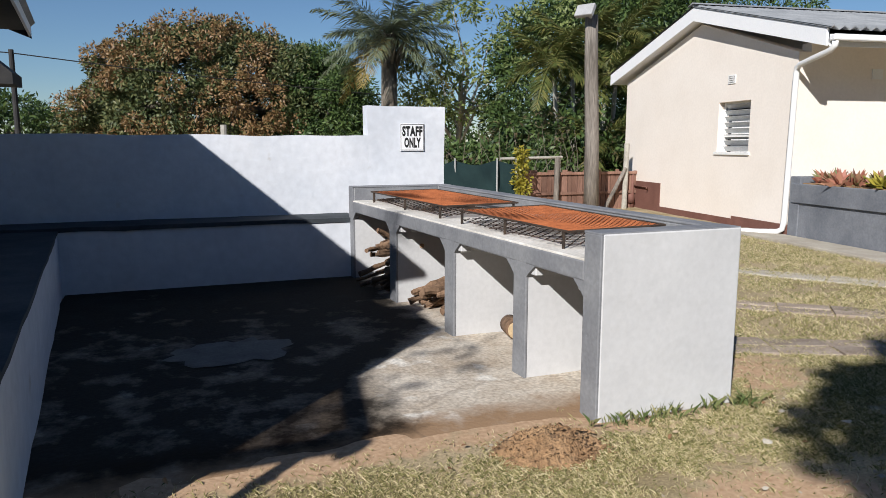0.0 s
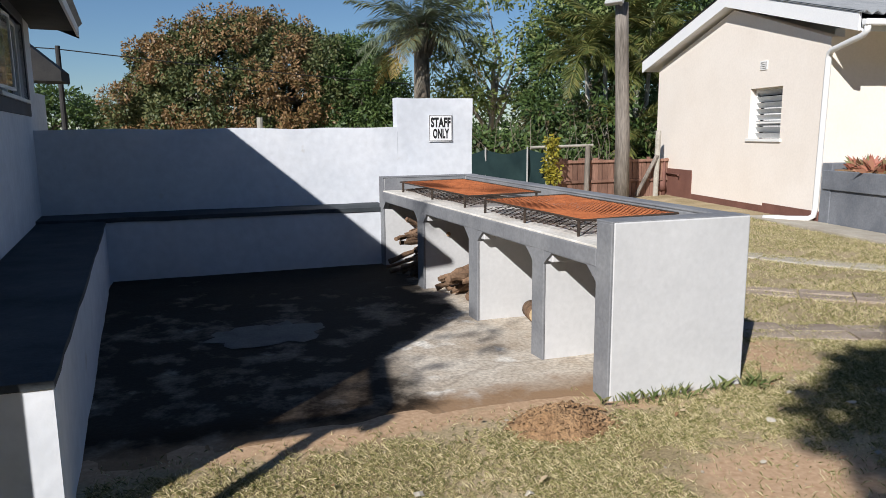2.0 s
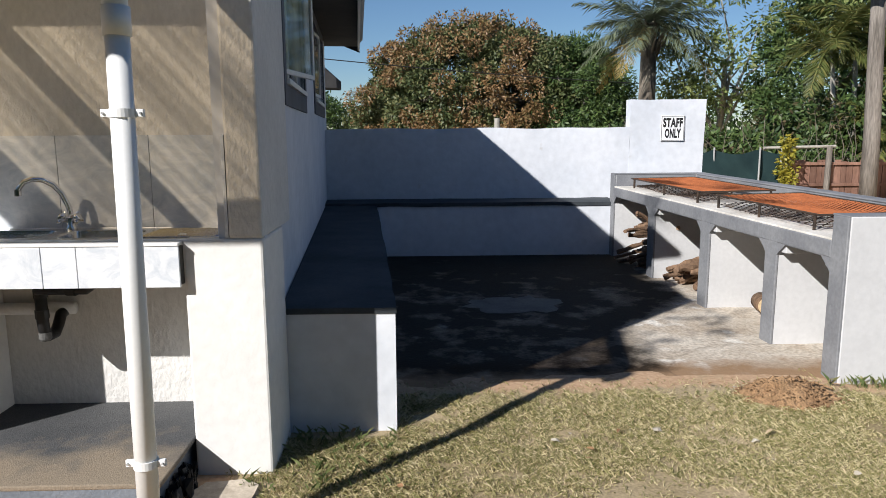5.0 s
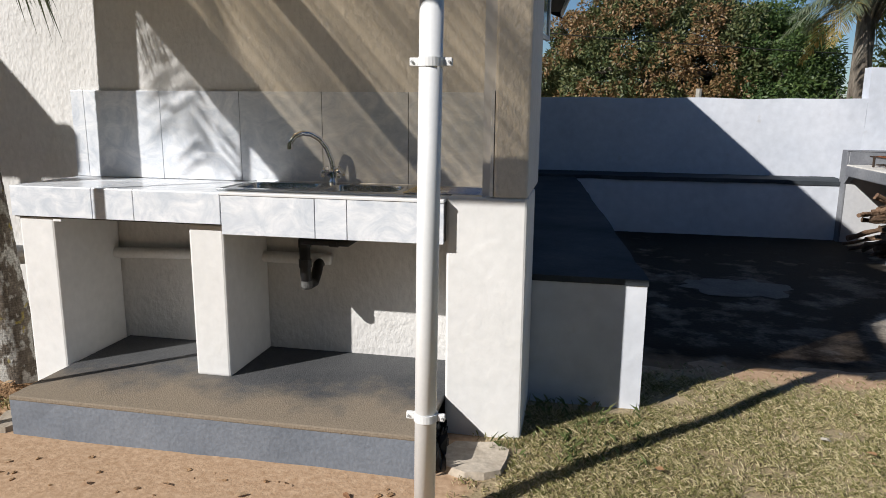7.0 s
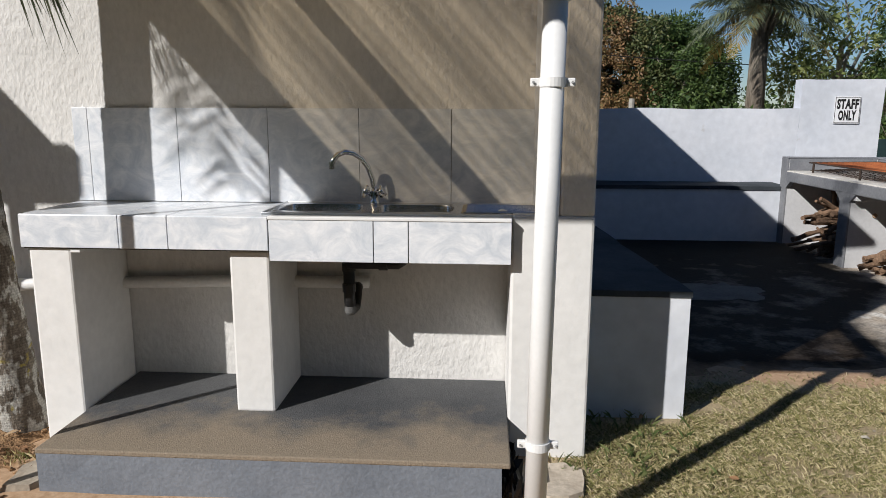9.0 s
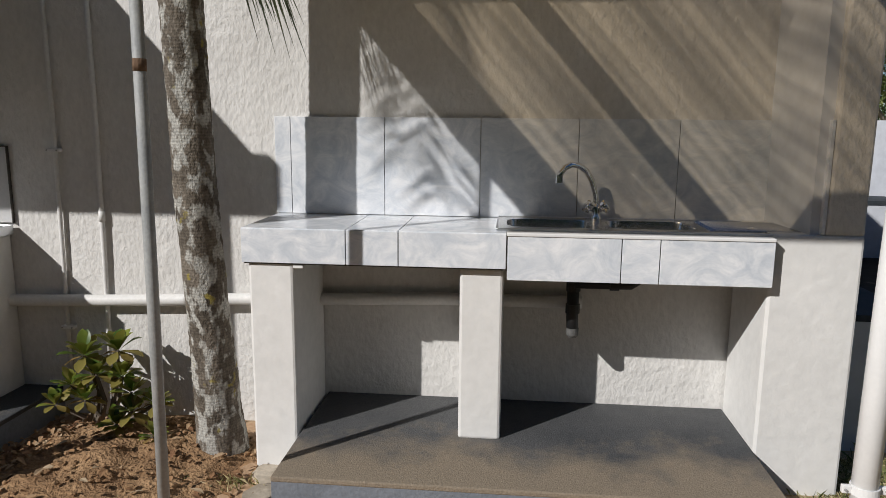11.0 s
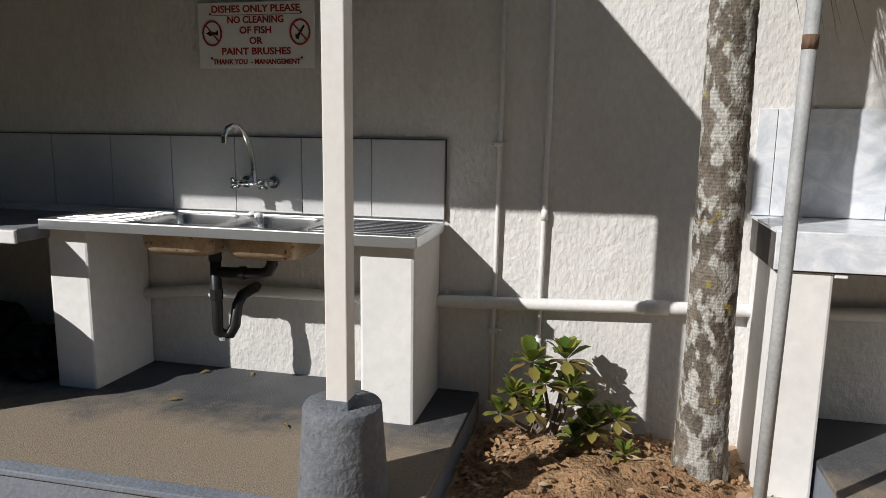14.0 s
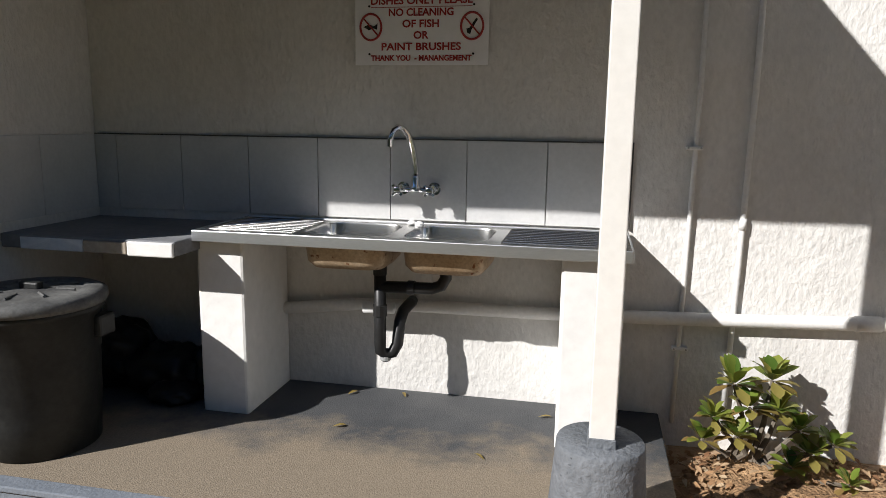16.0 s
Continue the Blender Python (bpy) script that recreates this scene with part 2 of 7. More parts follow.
M["sign_red"] = mat("sign_red", (0.30, 0.03, 0.03), (0.36, 0.04, 0.04), 5, 0.5, 40, 0.0, 0.05)
M["sign_black"] = mat("sign_black", (0.012, 0.012, 0.012), (0.02, 0.02, 0.02), 5, 0.5, 40, 0.0, 0.05)
M["bin"] = mat("black_rubber_bin", (0.012, 0.013, 0.013), (0.028, 0.029, 0.028), 5, 0.5, 40, 0.12, 0.15)
M["bag"] = mat("black_bag", (0.006, 0.006, 0.007), (0.014, 0.014, 0.015), 5, 0.45, 20, 0.3, 0.2)
M["lamp"] = mat("floodlight_housing", (0.30, 0.30, 0.30), (0.40, 0.40, 0.40), 5, 0.5)
M["lid"] = mat("lit_lid_grey", (0.06, 0.06, 0.06), (0.15, 0.15, 0.145), 6, 0.6, 60, 0.2, 0.2)
M["patch"] = mat("cement_patch", (0.11, 0.105, 0.10), (0.17, 0.165, 0.155), 5, 0.85, 50, 0.2, 0.15)
M["lamp_glass"] = mat("floodlight_glass", (0.40, 0.43, 0.45), (0.50, 0.52, 0.54), 5, 0.15)
M["cable"] = mat("cable", (0.02, 0.02, 0.02), (0.03, 0.03, 0.03), 5, 0.6)
M["dead_leaf"] = leaf_mat("dead_leaves", [(0.20, 0.10, 0.05), (0.34, 0.20, 0.10), (0.46, 0.36, 0.24)], 0.1, 0.8)
M["mango"] = leaf_mat("mango_leaves", [(0.035, 0.055, 0.02), (0.085, 0.105, 0.038), (0.145, 0.145, 0.058)], 0.08)
M["mango_flush"] = leaf_mat("mango_flush", [(0.15, 0.095, 0.045), (0.27, 0.155, 0.07), (0.17, 0.14, 0.055)], 0.1)
M["dark_leaf"] = leaf_mat("dark_green_leaves", [(0.025, 0.05, 0.016), (0.06, 0.10, 0.028), (0.11, 0.16, 0.045)], 0.2)
M["light_leaf"] = leaf_mat("light_green_leaves", [(0.12, 0.16, 0.05), (0.22, 0.27, 0.09), (0.33, 0.36, 0.14)], 0.4)
M["dry_brush"] = leaf_mat("dry_undergrowth", [(0.07, 0.06, 0.03), (0.14, 0.11, 0.06), (0.06, 0.08, 0.03)], 0.2)
M["yellow_leaf"] = leaf_mat("yellow_green_leaves", [(0.30, 0.26, 0.03), (0.40, 0.34, 0.05), (0.16, 0.18, 0.03)], 0.35)
M["frond"] = leaf_mat("palm_frond", [(0.09, 0.115, 0.07), (0.15, 0.18, 0.11), (0.20, 0.225, 0.14)], 0.25)
M["areca"] = leaf_mat("areca_frond", [(0.06, 0.085, 0.022), (0.125, 0.145, 0.04), (0.21, 0.185, 0.055)], 0.3)
M["orange_frond"] = leaf_mat("dying_frond", [(0.24, 0.18, 0.05), (0.34, 0.25, 0.08)], 0.3)
M["shrub"] = leaf_mat("shrub_leaves", [(0.07, 0.13, 0.02), (0.14, 0.20, 0.03), (0.24, 0.26, 0.05), (0.32, 0.28, 0.07)], 0.3, 0.4)
M["shrub_old"] = leaf_mat("old_shrub_leaves", [(0.25, 0.27, 0.06), (0.27, 0.23, 0.06), (0.22, 0.14, 0.05)], 0.3, 0.5)
M["succulent"] = leaf_mat("succulent_leaves", [(0.36, 0.12, 0.09), (0.42, 0.20, 0.13), (0.20, 0.22, 0.10)], 0.15, 0.45)
M["grass"] = leaf_mat("dry_lawn_grass", [(0.11, 0.125, 0.035), (0.30, 0.28, 0.11), (0.54, 0.47, 0.26), (0.76, 0.67, 0.45)], 0.25, 0.7)
M["green_grass"] = leaf_mat("green_weeds", [(0.09, 0.13, 0.04), (0.18, 0.22, 0.08), (0.36, 0.33, 0.16)], 0.3, 0.6)


def wear_slab():
    """The grey paint is worn through to brown concrete along the front, where people stand."""
    m = M["slab"]
    n, l = m.node_tree.nodes, m.node_tree.links
    b = n["Principled BSDF"]
    base = b.inputs["Base Color"].links[0].from_socket
    tc = [x for x in n if x.type == "TEX_COORD"][0]
    sep = n.new("ShaderNodeSeparateXYZ")
    l.new(tc.outputs["Object"], sep.inputs[0])
    no = n.new("ShaderNodeTexNoise")
    no.inputs["Scale"].default_value = 3.2
    no.inputs["Detail"].default_value = 8
    no.inputs["Roughness"].default_value = 0.7
    l.new(tc.outputs["Object"], no.inputs["Vector"])
    ad = n.new("ShaderNodeMath")
    ad.operation = "MULTIPLY_ADD"
    l.new(no.outputs["Fac"], ad.inputs[0])
    ad.inputs[1].default_value = -1.1
    l.new(sep.outputs[1], ad.inputs[2])
    mr = n.new("ShaderNodeMapRange")
    mr.inputs["From Min"].default_value, mr.inputs["From Max"].default_value = 1.72, 1.38
    l.new(ad.outputs[0], mr.inputs[0])
    tone = n.new("ShaderNodeTexNoise")
    tone.inputs["Scale"].default_value = 130
    tone.inputs["Detail"].default_value = 6
    l.new(tc.outputs["Object"], tone.inputs["Vector"])
    ramp = n.new("ShaderNodeValToRGB")
    ramp.color_ramp.elements[0].position, ramp.color_ramp.elements[1].position = 0.32, 0.68
    ramp.color_ramp.elements[0].color, ramp.color_ramp.elements[1].color = (0.21, 0.172, 0.128, 1), (0.28, 0.232, 0.175, 1)
    l.new(tone.outputs["Fac"], ramp.inputs[0])
    mx = n.new("ShaderNodeMix")
    mx.data_type = "RGBA"
    l.new(mr.outputs[0], mx.inputs[0])
    l.new(base, mx.inputs[6])
    l.new(ramp.outputs[0], mx.inputs[7])
    l.new(mx.outputs[2], b.inputs["Base Color"])


wear_slab()
glass = bpy.data.materials.new("window_glass")
glass.use_nodes = True
gb = glass.node_tree.nodes["Principled BSDF"]
gb.inputs["Base Color"].default_value = (0.75, 0.8, 0.82, 1)
gb.inputs["Roughness"].default_value = 0.04
gb.inputs["Transmission Weight"].default_value = 1.0
gb.inputs["IOR"].default_value = 1.45
M["glass"] = glass
M["dark_room"] = mat("dark_room", (0.03, 0.03, 0.032), (0.045, 0.045, 0.045), 2, 0.9)


def ground_mat():
    """Soil and dry lawn mixed by the soil mask that the sheet carries, with small noise at the border."""
    m = mat("ground_sheet", (0.25, 0.195, 0.105), (0.42, 0.335, 0.215), 1.3, 0.97, 70, 0.4, 0.3, dist=0.008)
    n, l = m.node_tree.nodes, m.node_tree.links
    b = n["Principled BSDF"]
    lawn = b.inputs["Base Color"].links[0].from_socket
    tc = [x for x in n if x.type == "TEX_COORD"][0]
    at = n.new("ShaderNodeAttribute")
    at.attribute_name = "soil"
    no = n.new("ShaderNodeTexNoise")
    no.inputs["Scale"].default_value = 9
    no.inputs["Detail"].default_value = 6
    l.new(tc.outputs["Object"], no.inputs["Vector"])
    ad = n.new("ShaderNodeMath")
    ad.operation = "ADD"
    l.new(at.outputs["Fac"], ad.inputs[0])
    l.new(no.outputs["Fac"], ad.inputs[1])
    mr = n.new("ShaderNodeMapRange")
    mr.inputs["From Min"].default_value, mr.inputs["From Max"].default_value = 0.85, 1.15
    l.new(ad.outputs[0], mr.inputs[0])
    so = n.new("ShaderNodeValToRGB")
    so.color_ramp.elements[0].color, so.color_ramp.elements[1].color = (0.36, 0.23, 0.135, 1), (0.51, 0.355, 0.23, 1)
    so.color_ramp.elements[0].position, so.color_ramp.elements[1].position = 0.3, 0.7
    n2 = n.new("ShaderNodeTexNoise")
    n2.inputs["Scale"].default_value = 34
    n2.inputs["Detail"].default_value = 8
    l.new(tc.outputs["Object"], n2.inputs["Vector"])
    l.new(n2.outputs["Fac"], so.inputs[0])
    mx = n.new("ShaderNodeMix")
    mx.data_type = "RGBA"
    l.new(mr.outputs[0], mx.inputs[0])
    l.new(lawn, mx.inputs[6])
    l.new(so.outputs[0], mx.inputs[7])
    # darker lawn tone added out of view behind the camera, to cut bounced light
    green = n.new("ShaderNodeAttribute")
    green.attribute_name = "dim_lawn"
    ga = n.new("ShaderNodeMath")
    ga.operation = "MULTIPLY_ADD"
    ga.use_clamp = True
    l.new(no.outputs["Fac"], ga.inputs[0])
    ga.inputs[1].default_value = 0.35
    l.new(green.outputs["Fac"], ga.inputs[2])
    gr = n.new("ShaderNodeMapRange")
    gr.inputs["From Min"].default_value, gr.inputs["From Max"].default_value = 0.35, 0.9
    l.new(ga.outputs[0], gr.inputs[0])
    gx_ = n.new("ShaderNodeMix")
    gx_.data_type = "RGBA"
    l.new(gr.outputs[0], gx_.inputs[0])
    l.new(mx.outputs[2], gx_.inputs[6])
    gx_.inputs[7].default_value = (0.125, 0.125, 0.055, 1)
    l.new(gx_.outputs[2], b.inputs["Base Color"])
    return m


M["ground"] = ground_mat()


def clear_sheet():
    """Aged amber fibreglass sheeting: light comes through, less where dirt lies in the troughs."""
    m = bpy.data.materials.new("amber_fibreglass")
    m.use_nodes = True
    n, l = m.node_tree.nodes, m.node_tree.links
    tc = n.new("ShaderNodeTexCoord")
    wave = n.new("ShaderNodeTexWave")
    wave.bands_direction = "X"
    wave.inputs["Scale"].default_value = 3.7
    wave.inputs["Distortion"].default_value = 0.5
    wave.inputs["Detail"].default_value = 2
    mp = n.new("ShaderNodeMapping")
    mp.inputs["Scale"].default_value = (1, 0.25, 0.25)
    l.new(tc.outputs["Object"], mp.inputs["Vector"])
    l.new(mp.outputs[0], wave.inputs["Vector"])
    blot = n.new("ShaderNodeTexNoise")
    blot.inputs["Scale"].default_value = 4.5
    blot.inputs["Detail"].default_value = 5
    l.new(mp.outputs[0], blot.inputs["Vector"])
    mul = n.new("ShaderNodeMath")
    mul.operation = "MULTIPLY_ADD"
    l.new(wave.outputs["Fac"], mul.inputs[0])
    mul.inputs[1].default_value = 0.17
    l.new(blot.outputs["Fac"], mul.inputs[2])
    clear = n.new("ShaderNodeMapRange")
    clear.inputs["From Min"].default_value, clear.inputs["From Max"].default_value = 0.36, 0.80
    clear.inputs["To Min"].default_value, clear.inputs["To Max"].default_value = 0.29, 0.59
    l.new(mul.outputs[0], clear.inputs[0])
    glow = n.new("ShaderNodeBsdfTranslucent")
    glow.inputs[0].default_value = (0.42, 0.34, 0.20, 1)
    see = n.new("ShaderNodeBsdfTransparent")
    see.inputs[0].default_value = (0.99, 0.905, 0.775, 1)
    mix = n.new("ShaderNodeMixShader")
    l.new(clear.outputs[0], mix.inputs[0])
    l.new(glow.outputs[0], mix.inputs[1])
    l.new(see.outputs[0], mix.inputs[2])
    l.new(mix.outputs[0], n["Material Output"].inputs[0])
    return m


M["clear_sheet"] = clear_sheet()


def shade_yard():
    """Shade painted near-black into the part of the yard beside the benches, with ragged borders."""
    m = M["yard"]
    n, l = m.node_tree.nodes, m.node_tree.links
    b = n["Principled BSDF"]
    base = b.inputs["Base Color"].links[0].from_socket
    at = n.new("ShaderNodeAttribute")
    at.attribute_name = "shade_mask"
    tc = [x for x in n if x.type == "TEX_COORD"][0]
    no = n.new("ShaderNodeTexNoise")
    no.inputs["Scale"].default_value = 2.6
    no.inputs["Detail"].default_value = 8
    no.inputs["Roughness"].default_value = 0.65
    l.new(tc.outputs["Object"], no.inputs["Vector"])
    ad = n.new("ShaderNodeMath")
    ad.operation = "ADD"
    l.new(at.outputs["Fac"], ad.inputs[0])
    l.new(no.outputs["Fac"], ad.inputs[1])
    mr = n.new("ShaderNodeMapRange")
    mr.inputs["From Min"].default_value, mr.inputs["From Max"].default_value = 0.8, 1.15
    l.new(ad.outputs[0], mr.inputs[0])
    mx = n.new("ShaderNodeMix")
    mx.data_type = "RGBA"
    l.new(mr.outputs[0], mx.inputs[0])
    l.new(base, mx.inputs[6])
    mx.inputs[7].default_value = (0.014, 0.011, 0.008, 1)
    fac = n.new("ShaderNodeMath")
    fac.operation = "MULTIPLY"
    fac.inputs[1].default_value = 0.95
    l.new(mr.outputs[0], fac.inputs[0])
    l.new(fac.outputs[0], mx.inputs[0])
    dirt = n.new("ShaderNodeAttribute")
    dirt.attribute_name = "dirt"
    da = n.new("ShaderNodeMath")
    da.operation = "ADD"
    l.new(dirt.outputs["Fac"], da.inputs[0])
    l.new(no.outputs["Fac"], da.inputs[1])
    dr = n.new("ShaderNodeMapRange")
    dr.inputs["From Min"].default_value, dr.inputs["From Max"].default_value = 0.85, 1.15
    l.new(da.outputs[0], dr.inputs[0])
    dx = n.new("ShaderNodeMix")
    dx.data_type = "RGBA"
    l.new(dr.outputs[0], dx.inputs[0])
    l.new(base, dx.inputs[6])
    dx.inputs[7].default_value = (0.27, 0.175, 0.105, 1)
    l.new(dx.outputs[2], mx.inputs[6])
    # thin cracks that wander across the slab
    cr = n.new("ShaderNodeTexVoronoi")
    cr.feature = "DISTANCE_TO_EDGE"
    cr.inputs["Scale"].default_value = 0.85
    warpn = n.new("ShaderNodeTexNoise")
    warpn.inputs["Scale"].default_value = 3.5
    warpn.inputs["Detail"].default_value = 5
    l.new(tc.outputs["Object"], warpn.inputs["Vector"])
    wv = n.new("ShaderNodeMix")
    wv.data_type = "VECTOR"
    wv.inputs[0].default_value = 0.22
    l.new(tc.outputs["Object"], wv.inputs[4])
    l.new(warpn.outputs["Color"], wv.inputs[5])
    l.new(wv.outputs[1], cr.inputs["Vector"])
    cm = n.new("ShaderNodeMapRange")
    cm.inputs["From Min"].default_value, cm.inputs["From Max"].default_value = 0.004, 0.013
    cm.inputs["To Min"].default_value, cm.inputs["To Max"].default_value = 0.22, 0.0
    l.new(cr.outputs["Distance"], cm.inputs[0])
    cx = n.new("ShaderNodeMix")
    cx.data_type = "RGBA"
    l.new(cm.outputs[0], cx.inputs[0])
    l.new(mx.outputs[2], cx.inputs[6])
    cx.inputs[7].default_value = (0.06, 0.045, 0.035, 1)
    l.new(cx.outputs[2], b.inputs["Base Color"])


shade_yard()


def ring_bark():
    """Close growth rings, pale crusts of lichen and a few yellow ones."""
    m = mat("ringed_palm_bark", (0.07, 0.058, 0.045), (0.21, 0.18, 0.145), 9, 0.95, 90, 0.7, 0.35, stretch=(1, 1, 0.6), spots=(0.42, 0.41, 0.375), spot_scale=20, spot_at=0.495, dist=0.012)
    n, l = m.node_tree.nodes, m.node_tree.links
    b = n["Principled BSDF"]
    base = b.inputs["Base Color"].links[0].from_socket
    tc = [x for x in n if x.type == "TEX_COORD"][0]
    wa = n.new("ShaderNodeTexWave")
    wa.bands_direction = "Z"
    wa.inputs["Scale"].default_value = 24
    wa.inputs["Distortion"].default_value = 3.0
    wa.inputs["Detail"].default_value = 4
    wa.inputs["Detail Scale"].default_value = 2.5
    l.new(tc.outputs["Object"], wa.inputs["Vector"])
    wr = n.new("ShaderNodeMapRange")
    wr.inputs["From Min"].default_value, wr.inputs["From Max"].default_value = 0.05, 0.45
    wr.inputs["To Min"].default_value, wr.inputs["To Max"].default_value = 0.82, 1.0
    l.new(wa.outputs["Fac"], wr.inputs[0])
    hs = n.new("ShaderNodeHueSaturation")
    l.new(base, hs.inputs["Color"])
    l.new(wr.outputs[0], hs.inputs["Value"])
    ye = n.new("ShaderNodeTexNoise")
    ye.inputs["Scale"].default_value = 12
    ye.inputs["Detail"].default_value = 7
    l.new(tc.outputs["Object"], ye.inputs["Vector"])
    yr = n.new("ShaderNodeMapRange")
    yr.inputs["From Min"].default_value, yr.inputs["From Max"].default_value = 0.63, 0.68
    yr.inputs["To Max"].default_value = 0.8
    l.new(ye.outputs["Fac"], yr.inputs[0])
    mx = n.new("ShaderNodeMix")
    mx.data_type = "RGBA"
    l.new(yr.outputs[0], mx.inputs[0])
    l.new(hs.outputs[0], mx.inputs[6])
    mx.inputs[7].default_value = (0.33, 0.27, 0.06, 1)
    l.new(mx.outputs[2], b.inputs["Base Color"])
    bp = [x for x in n if x.type == "BUMP"][0]
    ad = n.new("ShaderNodeMath")
    ad.operation = "MULTIPLY_ADD"
    ad.inputs[1].default_value = 0.07
    l.new(wa.outputs["Fac"], ad.inputs[0])
    l.new(bp.inputs["Height"].links[0].from_socket, ad.inputs[2])
    l.new(ad.outputs[0], bp.inputs["Height"])
    return m


M["bark"] = ring_bark()


# ---- building blocks ----
def part(name, bm, material, parent=None, label="", smooth=False):
    """Link a bmesh as one mesh object, under parent if there is one."""
    me = bpy.data.meshes.new(name)
    bm.to_mesh(me)
    bm.free()
    if material:
        me.materials.append(M[material])
    if smooth:
        for p in me.polygons:
            p.use_smooth = True
    ob = new(name, me)
    if parent:
        ob.parent = parent
    if label:
        ob["label"] = label
    return ob


def thing(name, label, category, group="", kind=""):
    return tagged(new(name), label, category, group, kind)


def setting(name, bm, material, label, category, smooth=False):
    return tagged(part(name, bm, material, None, "", smooth), label, category, kind="structure")


def box(bm, x0, y0, z0, x1, y1, z1, bevel=0.0, m=None):
    r = bmesh.ops.create_cube(bm, size=1.0)
    vs = r["verts"]
    bmesh.ops.scale(bm, vec=(x1 - x0, y1 - y0, z1 - z0), verts=vs)
    bmesh.ops.translate(bm, vec=((x0 + x1) / 2, (y0 + y1) / 2, (z0 + z1) / 2), verts=vs)
    if bevel:
        es = list({e for v in vs for e in v.link_edges})
        out = bmesh.ops.bevel(bm, geom=es, offset=bevel, segments=2, affect="EDGES", profile=0.5)
        vs = list({v for f in out["faces"] for v in f.verts} | {v for v in vs if v.is_valid})
    if m is not None:
        bmesh.ops.transform(bm, matrix=m, verts=vs)
    return vs


def boxed(x0, y0, z0, x1, y1, z1, bevel=0.0, m=None):
    bm = bmesh.new()
    box(bm, x0, y0, z0, x1, y1, z1, bevel, m)
    return bm


def tube(bm, pts, r, seg=12, caps=True):
    """A round bar through points; r is one radius or one for each point."""
    pts = [Vector(p) for p in pts]
    rs = r if isinstance(r, (list, tuple)) else [r] * len(pts)
    rings, side = [], None
    for i, p in enumerate(pts):
        d = (pts[min(i + 1, len(pts) - 1)] - pts[max(i - 1, 0)]).normalized()
        if side is None:
            side = d.orthogonal().normalized()
        side = (side - d * side.dot(d)).normalized()
        up = d.cross(side)
        rings.append([bm.verts.new(p + (side * math.cos(a) + up * math.sin(a)) * rs[i]) for a in [k * 2 * math.pi / seg for k in range(seg)]])
    for a, b in zip(rings, rings[1:]):
        for k in range(seg):
            bm.faces.new((a[k], a[(k + 1) % seg], b[(k + 1) % seg], b[k]))
    if caps:
        bm.faces.new(list(reversed(rings[0])))
        bm.faces.new(rings[-1])
    return bm


def tubed(pts, r, seg=12):
    return tube(bmesh.new(), pts, r, seg)


def lathe(profile, seg=32, at=(0, 0, 0)):
    bm = bmesh.new()
    rings = [[bm.verts.new((at[0] + r * math.cos(k * 2 * math.pi / seg), at[1] + r * math.sin(k * 2 * math.pi / seg), at[2] + z)) for k in range(seg)] for r, z in profile]
    for a, b in zip(rings, rings[1:]):
        for k in range(seg):
            bm.faces.new((a[k], a[(k + 1) % seg], b[(k + 1) % seg], b[k]))
    bm.faces.new(list(reversed(rings[0])))
    bm.faces.new(rings[-1])
    return bm


def wobble(bm, amount, scale, keep=lambda v: False, axes=(1, 1, 1)):
    for v in bm.verts:
        if not keep(v):
            d = noise.noise_vector(v.co * scale)
            v.co += Vector((d.x * axes[0], d.y * axes[1], d.z * axes[2])) * amount
    return bm


def panel(x0, z0, x1, z1, y_front, y_back, step=0.12, top=None, bevel_top=True):
    """An upright wall slab along x, finely divided so that its face and top can be uneven."""
    bm = bmesh.new()
    nx, nz = max(2, int((x1 - x0) / step)), max(2, int((z1 - z0) / step))
    def col(y):
        return [[bm.verts.new((x0 + (x1 - x0) * i / nx, y, z0 + ((top(x0 + (x1 - x0) * i / nx) if top else z1) - z0) * k / nz)) for k in range(nz + 1)] for i in range(nx + 1)]
    f, b = col(y_front), col(y_back)
    for i in range(nx):
        for k in range(nz):
            bm.faces.new((f[i][k], f[i + 1][k], f[i + 1][k + 1], f[i][k + 1]))
            bm.faces.new((b[i][k], b[i][k + 1], b[i + 1][k + 1], b[i + 1][k]))
        bm.faces.new((f[i][nz], f[i + 1][nz], b[i + 1][nz], b[i][nz]))
        bm.faces.new((f[i][0], b[i][0], b[i + 1][0], f[i + 1][0]))
    for k in range(nz):
        bm.faces.new((f[0][k], f[0][k + 1], b[0][k + 1], b[0][k]))
        bm.faces.new((f[nx][k], b[nx][k], b[nx][k + 1], f[nx][k + 1]))
    return bm


def mesh_from(name, verts, faces, material, parent=None, label="", smooth=False):
    me = bpy.data.meshes.new(name)
    me.from_pydata(verts, [], faces)
    me.materials.append(M[material])
    if smooth:
        me.polygons.foreach_set("use_smooth", [True] * len(me.polygons))
    ob = new(name, me)
    if parent:
        ob.parent = parent
    if label:
        ob["label"] = label
    return ob


